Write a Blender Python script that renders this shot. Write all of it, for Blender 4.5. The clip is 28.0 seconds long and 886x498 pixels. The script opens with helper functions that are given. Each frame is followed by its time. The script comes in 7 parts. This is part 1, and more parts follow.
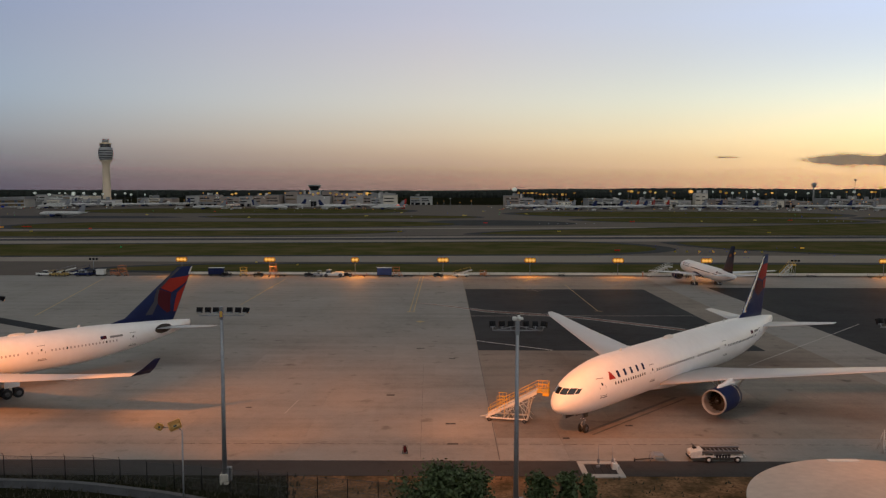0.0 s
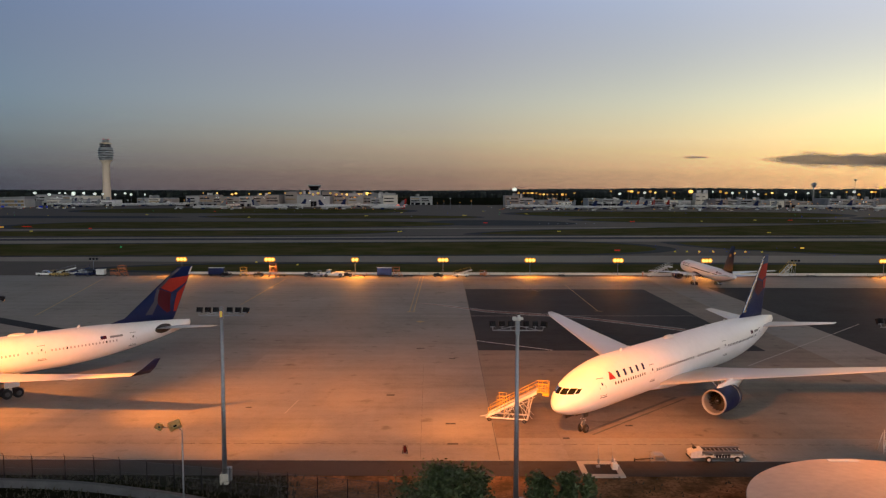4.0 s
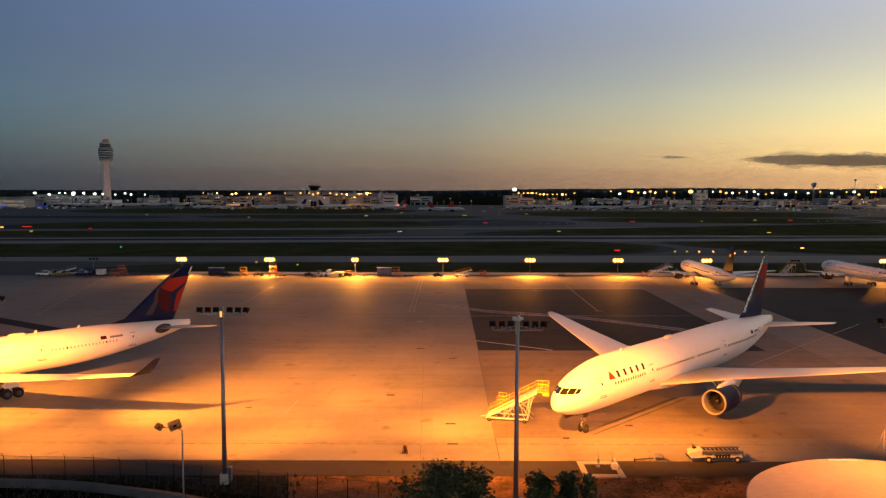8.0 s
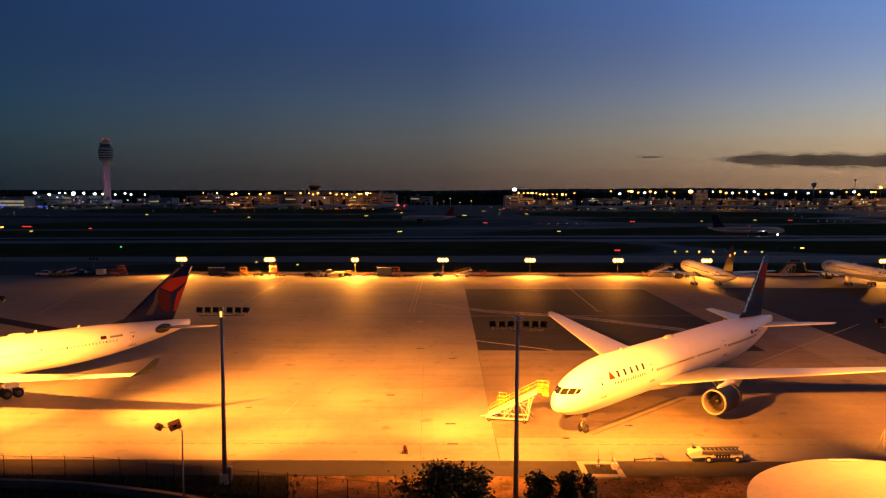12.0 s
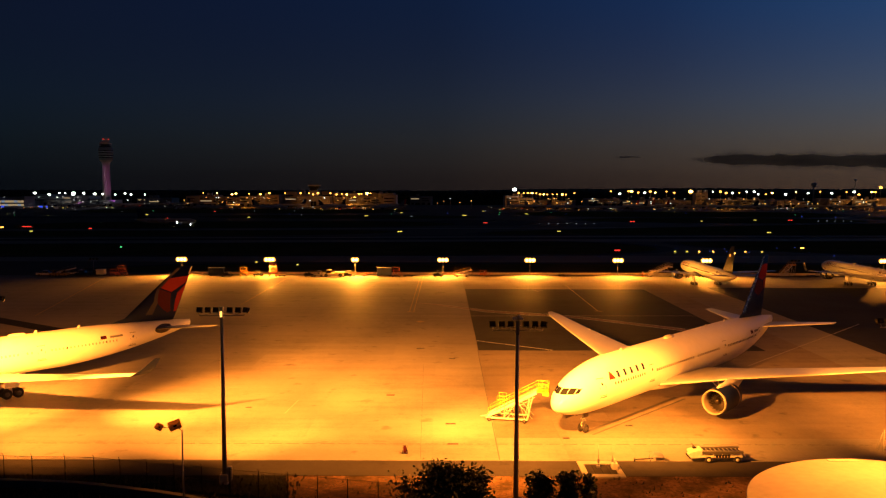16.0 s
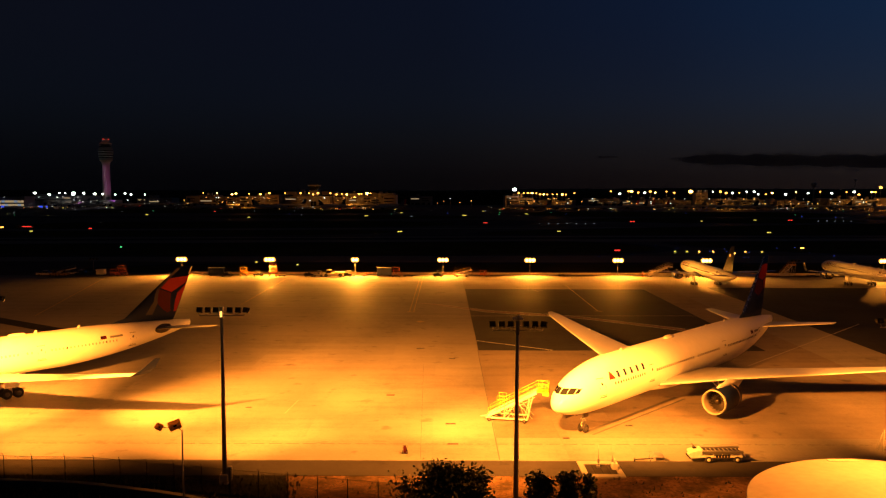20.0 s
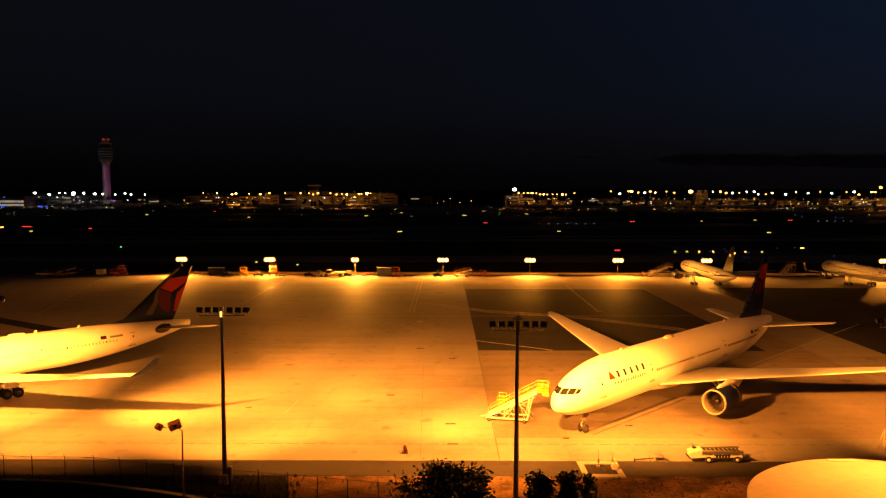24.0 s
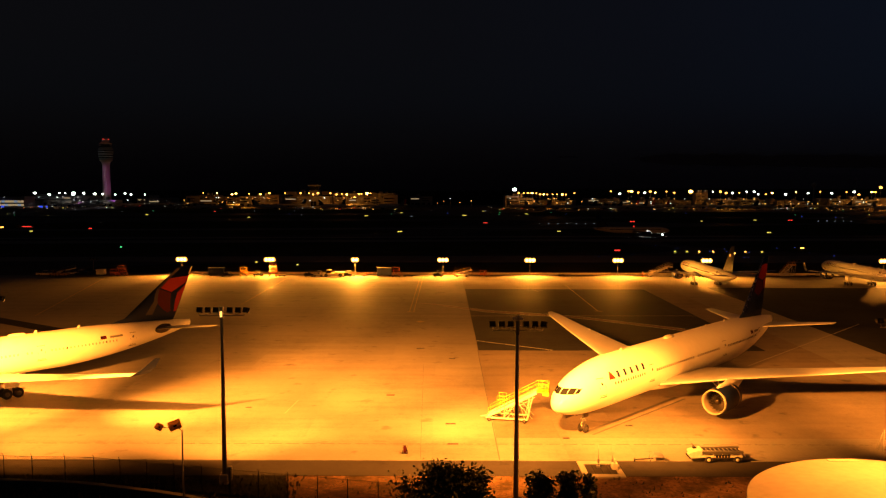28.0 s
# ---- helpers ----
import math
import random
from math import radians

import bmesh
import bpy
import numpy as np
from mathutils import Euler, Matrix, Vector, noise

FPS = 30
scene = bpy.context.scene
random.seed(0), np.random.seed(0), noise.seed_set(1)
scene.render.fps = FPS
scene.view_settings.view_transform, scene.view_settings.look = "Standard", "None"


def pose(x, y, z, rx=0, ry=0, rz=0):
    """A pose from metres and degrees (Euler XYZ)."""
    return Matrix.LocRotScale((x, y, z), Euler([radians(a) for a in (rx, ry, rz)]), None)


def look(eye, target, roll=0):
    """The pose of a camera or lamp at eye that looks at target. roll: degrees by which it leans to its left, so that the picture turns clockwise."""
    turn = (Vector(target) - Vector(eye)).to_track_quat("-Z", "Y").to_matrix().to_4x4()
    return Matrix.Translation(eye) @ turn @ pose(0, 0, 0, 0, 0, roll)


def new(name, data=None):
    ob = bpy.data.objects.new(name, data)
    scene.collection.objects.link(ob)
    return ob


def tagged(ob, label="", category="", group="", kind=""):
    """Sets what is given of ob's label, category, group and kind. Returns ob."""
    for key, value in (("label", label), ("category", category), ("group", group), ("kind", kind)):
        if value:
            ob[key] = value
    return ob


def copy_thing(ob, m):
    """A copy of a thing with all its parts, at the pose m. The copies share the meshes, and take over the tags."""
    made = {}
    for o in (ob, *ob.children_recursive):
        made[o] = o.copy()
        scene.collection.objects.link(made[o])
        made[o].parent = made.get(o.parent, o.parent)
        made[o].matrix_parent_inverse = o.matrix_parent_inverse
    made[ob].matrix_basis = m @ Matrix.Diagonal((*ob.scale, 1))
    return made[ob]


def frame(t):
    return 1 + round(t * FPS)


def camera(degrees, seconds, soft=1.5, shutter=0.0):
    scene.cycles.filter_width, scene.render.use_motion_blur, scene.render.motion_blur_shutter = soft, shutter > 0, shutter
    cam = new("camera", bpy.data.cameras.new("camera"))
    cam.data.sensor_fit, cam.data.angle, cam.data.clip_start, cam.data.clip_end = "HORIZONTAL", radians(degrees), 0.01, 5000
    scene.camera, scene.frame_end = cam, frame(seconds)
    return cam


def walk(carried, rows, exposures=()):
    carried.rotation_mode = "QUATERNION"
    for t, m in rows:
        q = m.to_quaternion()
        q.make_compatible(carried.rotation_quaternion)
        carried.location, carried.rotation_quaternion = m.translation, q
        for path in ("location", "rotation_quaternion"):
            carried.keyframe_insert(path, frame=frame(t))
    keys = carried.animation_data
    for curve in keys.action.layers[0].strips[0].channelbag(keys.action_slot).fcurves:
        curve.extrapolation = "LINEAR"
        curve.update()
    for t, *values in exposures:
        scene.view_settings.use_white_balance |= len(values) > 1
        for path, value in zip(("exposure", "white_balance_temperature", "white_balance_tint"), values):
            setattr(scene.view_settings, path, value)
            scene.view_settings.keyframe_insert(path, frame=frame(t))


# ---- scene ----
cam = camera(60.0, 28.0, 1.25)
EYE = (0.0, 0.0, 29.3)
STILL = pose(*EYE) @ pose(0, 0, 0, 90.0 - 4.485, 0, 0) @ pose(0, 0, 0, 0, 0, 0.15)
# the clip's camera opens up as dusk falls
walk(cam, [(0.0, STILL), (28.0, STILL)],
     exposures=[(0.0, -3.95), (3.0, -2.9), (5.0, -2.04), (6.0, -1.67), (8.0, -0.85), (11.0, -0.16), (14.5, 0.0), (28.0, 0.0)])

# ---- world and large lights ----
world = bpy.data.worlds.new("night_sky")
scene.world = world
world.use_nodes = True
world.node_tree.nodes["Background"].inputs[0].default_value = (0.002, 0.003, 0.006, 1)
world.node_tree.nodes["Background"].inputs[1].default_value = 0.2

SODIUM = (1.0, 0.27, 0.024)
FAR_SODIUM = (1.0, 0.32, 0.028)
# floodlight masts along the near edge of the apron: x, y
MASTS = [(-50.0, 82.0), (-21.7, 74.5), (6.6, 67.0), (42.0, 69.0)]
MAST_TOP = 17.6
# low floodlights along the far edge of the apron
FAR_LAMPS = [-88.5, -58.7, -29.8, 0.0, 29.5, 59.3, 89.3, 149.5]
FAR_Y = 259.0


def lamp(name, kind, at, target, watts, colour, size=0.5, spread=120.0, blend=0.6):
    data = bpy.data.lights.new(name, kind)
    data.energy, data.color = watts, colour
    data.shadow_soft_size = size
    if kind == "SPOT":
        data.spot_size, data.spot_blend = radians(spread), blend
    ob = new(name, data)
    ob.matrix_world = look(at, target)
    return ob


# every mast carries several aims: position index, target, watts, cone, softness
MAST_AIMS = [(0, (-64, 103), 200000, 72, 1.0), (0, (-80, 102), 260000, 76, 1.0), (0, (-44, 91), 76000, 92, 1.0), (0, (-30, 106), 334000, 50, 1.0), (0, (-62, 120), 170000, 44, 1.0),
             (1, (-26, 94), 124000, 72, 1.0), (1, (-8, 106), 97000, 72, 1.0), (1, (-6, 122), 270000, 36, 1.0), (1, (-14, 138), 140000, 28, 1.0), (1, (-31, 128), 260000, 32, 1.0), (1, (-26, 150), 340000, 22, 1.0), (1, (17, 99), 260000, 40, 1.0), (1, (-12, 87), 38000, 92, 1.0),
             (2, (19, 100), 66000, 80, 1.0), (2, (34, 98), 265000, 56, 1.0), (2, (-4, 110), 255000, 46, 1.0), (2, (2, 92), 122000, 100, 1.0), (2, (24, 122), 290000, 36, 1.0),
             (2, (19, 142), 350000, 24, 1.0), (2, (40, 142), 90000, 22, 1.0),
             (3, (76, 94), 120000, 70, 1.0), (3, (96, 116), 120000, 44, 1.0), (3, (62, 100), 80000, 56, 1.0), (3, (65, 122), 200000, 32, 1.0), (3, (84, 144), 80000, 22, 1.0), (3, (23, 98), 120000, 40, 1.0)]
for k, (tx, ty), watts, cone, soft in MAST_AIMS:
    mx, my = MASTS[k]
    lamp("mast_light", "SPOT", (mx, my + 1.1, MAST_TOP), (tx, ty, 0), watts * 1.46, SODIUM, 0.6, cone, soft)
# spots added, without heads, to first and last mast: back over fence and tank
lamp("mast_light", "SPOT", (42.0, 67.9, 17.2), (33, 58, 5), 62000, SODIUM, 0.6, 130, 1.0)
lamp("mast_light", "SPOT", (-47.6, 80.6, 17.1), (-23, 67, 6), 42000, SODIUM, 0.6, 40, 1.0)
for fx in FAR_LAMPS:
    lamp("edge_light", "SPOT", (fx, FAR_Y - 0.5, 5.1), (fx, FAR_Y - 10, 0), 240000, FAR_SODIUM, 0.4, 168, 0.8)

# the terminals' own floodlights and the coloured uplights of the control tower
for tx, ty, watts, colour in ((-650, 1165, 26000, (0.85, 0.95, 1.0)), (-300, 1165, 30000, FAR_SODIUM), (-150, 1165, 30000, FAR_SODIUM),
                              (160, 1160, 46000, FAR_SODIUM), (430, 1160, 46000, FAR_SODIUM), (660, 1160, 60000, FAR_SODIUM)):
    lamp("terminal_light", "POINT", (tx, ty, 15), (tx, ty, 0), watts, colour, 1.5)
for side in (-1, 1):
    lamp("tower_uplight", "SPOT", (-552 + side * 32, 1224, 2.0), (-552, 1263, 37), 18000, (0.62, 0.14, 0.8), 0.6, 44, 0.35)

# ---- materials ----
def ramp_stops(node, stops, span):
    els = node.color_ramp.elements
    lo, hi = span
    els.remove(els[1])
    els[0].position, els[0].color = (stops[0][0] - lo) / (hi - lo), (*stops[0][1], 1)
    for p, c in stops[1:]:
        els.new((p - lo) / (hi - lo)).color = (*c, 1)


class Nodes:
    """A small hand for wiring node trees."""

    def __init__(self, tree):
        self.tree = tree

    def add(self, kind, values=None, operation="", data_type="", blend_type="", use_clamp=False):
        n = self.tree.nodes.new(kind)
        if operation:
            n.operation = operation
            if use_clamp:
                n.use_clamp = True
        if data_type:
            n.data_type, n.blend_type = data_type, blend_type
        for k, v in (values or {}).items():
            if isinstance(v, bpy.types.NodeSocket):
                self.tree.links.new(v, n.inputs[k])
            else:
                n.inputs[k].default_value = v
        return n

    def maths(self, op, a, b=0.0, clamp=False):
        return self.add("ShaderNodeMath", {0: a, 1: b}, operation=op, use_clamp=clamp).outputs[0]

    def noise(self, vec, scale, detail=4.0, rough=0.55):
        return self.add("ShaderNodeTexNoise", {"Vector": vec, "Scale": scale, "Detail": detail, "Roughness": rough}).outputs["Fac"]

    def ramp(self, fac, stops, span=(0.0, 1.0), kind="LINEAR"):
        n = self.add("ShaderNodeValToRGB", {0: fac})
        n.color_ramp.interpolation = kind
        ramp_stops(n, stops, span)
        return n.outputs[0]

    def mix(self, fac, a, b, blend="MIX"):
        n = self.add("ShaderNodeMix", {0: fac}, data_type="RGBA", blend_type=blend)
        for k, v in ((6, a), (7, b)):
            if isinstance(v, bpy.types.NodeSocket):
                self.tree.links.new(v, n.inputs[k])
            else:
                n.inputs[k].default_value = (*v, 1) if len(v) == 3 else v
        return n.outputs[2]


def blank(name):
    m = bpy.data.materials.new(name)
    m.use_nodes = True
    m.node_tree.nodes.clear()
    n = Nodes(m.node_tree)
    out = n.add("ShaderNodeOutputMaterial")
    return m, n, out


def surface(name, colour, rough=0.6, metal=0.0, fine=8.0, coarse=0.4, amount=0.25, bump=0.0, random_amount=0.0, tint=None,
            coat=0.0, stretch=None, gloss=0.5):
    """A painted or plain surface: base colour varied at two scales, with relief and uneven gloss."""
    m, n, out = blank(name)
    pos = n.add("ShaderNodeTexCoord").outputs["Object"]
    if stretch:
        pos = n.add("ShaderNodeMapping", {0: pos, 3: stretch}).outputs[0]
    a = n.noise(pos, fine, 5.0)
    b = n.noise(pos, coarse, 4.0)
    v = n.maths("ADD", n.maths("MULTIPLY", a, 0.45), n.maths("MULTIPLY", b, 0.55))
    dark = tuple(c * (1 - amount) for c in colour)
    light = tuple(min(1.0, c * (1 + amount * 0.8)) for c in (tint or colour))
    c = n.ramp(v, [(0.3, dark), (0.7, light)])
    if random_amount:
        r = n.add("ShaderNodeObjectInfo").outputs["Random"]
        c = n.mix(1.0, c, n.ramp(r, [(0, (1 - random_amount,) * 3), (1, (1 + random_amount,) * 3)]), "MULTIPLY")
    s = n.add("ShaderNodeBsdfPrincipled", {"Base Color": c, "Metallic": metal, "Specular IOR Level": gloss, "Coat Weight": coat, "Coat Roughness": 0.15})
    n.tree.links.new(n.maths("ADD", n.maths("MULTIPLY", a, 0.25), rough - 0.12), s.inputs["Roughness"])
    if bump:
        k = n.add("ShaderNodeBump", {"Height": a, "Strength": bump, "Distance": 0.05})
        n.tree.links.new(k.outputs[0], s.inputs["Normal"])
    n.tree.links.new(s.outputs[0], out.inputs[0])
    return m


def glowing(name, colour, strength, sampled=False):
    m, n, out = blank(name)
    e = n.add("ShaderNodeEmission", {"Color": (*colour, 1), "Strength": strength})
    n.tree.links.new(e.outputs[0], out.inputs[0])
    if not sampled:
        m.cycles.emission_sampling = "NONE"
    return m


# the evening sky is the sum of four glows, each a drum of light round the horizon. A glow has its colour by compass direction
# (degrees east of the view) and grows or fades with height at a fixed rate, so that it dims evenly as the drum rises or sinks
COMPASS = (-180, -75, -31, -15, 0, 15, 31, 60, 110, 180)
GLOWS = {
    "deep_glow": (0.5033, ((0.002, 0.03, 0.2), (0.003, 0.07, 0.4), (0.005, 0.112, 0.568), (0.004, 0.16, 0.803), (0.009, 0.238, 1.093), (0.027, 0.526, 2.243),
                           (0.071, 1.282, 4.565), (0.07, 1.25, 4.5), (0.01, 0.2, 1.0), (0.002, 0.03, 0.2))),
    "pale_glow": (1.3106, ((0.1, 0.25, 0.6), (0.15, 0.4, 0.9), (0.253, 0.562, 1.188), (0.411, 0.801, 1.619), (0.543, 0.982, 1.969), (1.324, 1.624, 2.167),
                           (2.599, 2.415, 2.215), (2.9, 2.6, 2.2), (0.6, 0.9, 1.4), (0.1, 0.25, 0.6))),
    "after_glow": (-0.9, ((3.0, 3.0, 3.2), (4.0, 4.0, 4.4), (5.882, 5.712, 5.73), (8.71, 7.345, 5.582), (10.396, 8.176, 4.955), (6.702, 5.944, 3.863),
                          (0.611, 1.835, 2.74), (0.6, 1.8, 2.7), (2.0, 2.4, 2.9), (3.0, 3.0, 3.2))),
    "sunset_glow": (-3.7457, ((0.1, 0.4, 0.5), (0.3, 1.0, 1.2), (0.882, 2.116, 2.107), (2.561, 3.23, 2.209), (5.114, 5.18, 2.864), (13.146, 11.204, 4.395),
                              (26.681, 21.371, 6.233), (34.0, 25.0, 6.5), (4.0, 4.0, 2.0), (0.1, 0.4, 0.5))),
}


def glow_material(name, rate, colours):
    m, n, out = blank(name)
    sep = n.add("ShaderNodeSeparateXYZ", {0: n.add("ShaderNodeTexCoord").outputs["Object"]})
    az = n.maths("MULTIPLY", n.maths("ARCTAN2", sep.outputs[0], sep.outputs[1]), 180 / math.pi)
    az = n.maths("DIVIDE", n.maths("ADD", az, 180.0), 360.0)
    peak = max(max(c) for c in colours)
    c = n.ramp(az, [(p, tuple(x / peak for x in k)) for p, k in zip(COMPASS, colours)], (-180, 180))
    h = sep.outputs[2] if rate > 0 else n.maths("MAXIMUM", sep.outputs[2], -300.0)
    power = n.maths("EXPONENT", n.maths("MULTIPLY", n.maths("SUBTRACT", h, 300.0), rate / 1000.0))
    if rate > 0:
        power = n.maths("MULTIPLY", power, n.add("ShaderNodeMapRange", {0: h, 1: 1500.0, 2: 1120.0}).outputs[0])
    e = n.add("ShaderNodeEmission", {"Color": c, "Strength": n.maths("MULTIPLY", power, peak)})
    add = n.add("ShaderNodeAddShader", {0: e.outputs[0], 1: n.add("ShaderNodeBsdfTransparent").outputs[0]})
    n.tree.links.new(add.outputs[0], out.inputs[0])
    m.cycles.emission_sampling = "NONE"
    return m


def haze_material():
    """Haze low over the horizon, which takes away part of the light behind it."""
    m, n, out = blank("horizon_haze")
    h = n.add("ShaderNodeSeparateXYZ", {0: n.add("ShaderNodeTexCoord").outputs["Object"]}).outputs[2]
    c = n.ramp(n.maths("DIVIDE", h, 1000.0, True), [(50, (0.148, 0.10, 0.124)), (150, (0.283, 0.201, 0.217)), (300, (0.586, 0.498, 0.468)), (500, (0.813, 0.881, 0.908)),
                                              (760, (0.97, 0.97, 0.968)), (1000, (1.0, 1.0, 1.0))], (0, 1000), "B_SPLINE")
    n.tree.links.new(n.add("ShaderNodeBsdfTransparent", {0: c}).outputs[0], out.inputs[0])
    return m


def upper_sky_material():
    """The vault of the sky: daylight left round its own pole, night elsewhere."""
    m, n, out = blank("upper_sky")
    pos = n.add("ShaderNodeTexCoord").outputs["Object"]
    z = n.add("ShaderNodeSeparateXYZ", {0: n.add("ShaderNodeVectorMath", {0: pos}, operation="NORMALIZE").outputs[0]}).outputs[2]
    c = n.ramp(n.maths("ADD", n.maths("MULTIPLY", z, 0.5), 0.5), [(0.0, (.00031, .00029, .0003)), (0.62, (.00033, .00032, .00036)), (0.72, (.18, .17, .145)), (0.82, (.74, .74, .69)), (1.0, (.82, .88, .93))])
    e = n.add("ShaderNodeEmission", {"Color": c, "Strength": 10.0})
    n.tree.links.new(e.outputs[0], out.inputs[0])
    m.cycles.emission_sampling = "NONE"
    return m


def concrete_material(name, colour, amount=0.16, stain=0.5, random_amount=0.08):
    """Apron concrete: grain, broad stains, streaks of tyre rubber and oil spots."""
    m, n, out = blank(name)
    pos = n.add("ShaderNodeNewGeometry").outputs["Position"]
    grain = n.noise(pos, 3.0, 6.0, 0.65)
    broad = n.noise(pos, 0.05, 4.0)
    streak = n.noise(n.add("ShaderNodeMapping", {0: pos, 3: (0.02, 0.35, 1)}).outputs[0], 1.0, 5.0, 0.6)
    spots = n.noise(pos, 0.33, 3.0, 0.5)
    blotch = n.noise(pos, 0.5, 6.0, 0.7)
    v = n.maths("ADD", n.maths("ADD", n.maths("MULTIPLY", grain, 0.2), n.maths("MULTIPLY", broad, 0.3)), n.maths("ADD", n.maths("MULTIPLY", streak, 0.28), n.maths("MULTIPLY", blotch, 0.22)))
    c = n.ramp(v, [(0.3, tuple(x * (1 - amount * 1.6) for x in colour)), (0.5, colour), (0.7, tuple(x * (1 + amount) for x in colour))])
    oil = n.ramp(spots, [(0.63, (1, 1, 1)), (0.74, (1 - stain,) * 3)])
    c = n.mix(1.0, c, oil, "MULTIPLY")
    r = n.add("ShaderNodeObjectInfo").outputs["Random"]
    c = n.mix(1.0, c, n.ramp(r, [(0, (1 - random_amount,) * 3), (1, (1 + random_amount,) * 3)]), "MULTIPLY")
    s = n.add("ShaderNodeBsdfPrincipled", {"Base Color": c, "Specular IOR Level": 0.03})
    n.tree.links.new(n.maths("ADD", n.maths("MULTIPLY", streak, 0.3), 0.6), s.inputs["Roughness"])
    k = n.add("ShaderNodeBump", {"Height": grain, "Strength": 0.15, "Distance": 0.02})
    n.tree.links.new(k.outputs[0], s.inputs["Normal"])
    n.tree.links.new(s.outputs[0], out.inputs[0])
    return m


def ground_material(name, low, high, patch, scale=0.35):
    m, n, out = blank(name)
    pos = n.add("ShaderNodeNewGeometry").outputs["Position"]
    fine = n.noise(pos, 2.5, 6.0, 0.7)
    coarse = n.noise(pos, scale * 0.15, 5.0)
    mown = n.noise(n.add("ShaderNodeMapping", {0: pos, 3: (0.01, 0.2, 1)}).outputs[0], 1.0, 3.0)
    c = n.ramp(fine, [(0.3, low), (0.7, high)])
    c = n.mix(n.ramp(n.maths("ADD", n.maths("MULTIPLY", coarse, 0.7), n.maths("MULTIPLY", mown, 0.3)), [(0.42, (0, 0, 0)), (0.62, (1, 1, 1))]), c, patch)
    s = n.add("ShaderNodeBsdfPrincipled", {"Base Color": c, "Roughness": 0.95, "Specular IOR Level": 0.0})
    k = n.add("ShaderNodeBump", {"Height": fine, "Strength": 0.6, "Distance": 0.15})
    n.tree.links.new(k.outputs[0], s.inputs["Normal"])
    n.tree.links.new(s.outputs[0], out.inputs[0])
    return m


def glass_material(name, tint, rough=0.06):
    m, n, out = blank(name)
    s = n.add("ShaderNodeBsdfPrincipled", {"Base Color": (*tint, 1), "Roughness": rough, "IOR": 1.5, "Coat Weight": 0.5})
    n.tree.links.new(s.outputs[0], out.inputs[0])
    return m


def thin_board(name, colour):
    """Thin board that lets some light through."""
    m, n, out = blank(name)
    pos = n.add("ShaderNodeTexCoord").outputs["Object"]
    c = n.ramp(n.noise(pos, 5.0, 5.0), [(0.3, tuple(x * 0.75 for x in colour)), (0.7, colour)])
    a = n.add("ShaderNodeBsdfDiffuse", {"Color": c})
    b = n.add("ShaderNodeBsdfTranslucent", {"Color": c})
    n.tree.links.new(n.add("ShaderNodeMixShader", {0: 0.45, 1: a.outputs[0], 2: b.outputs[0]}).outputs[0], out.inputs[0])
    return m


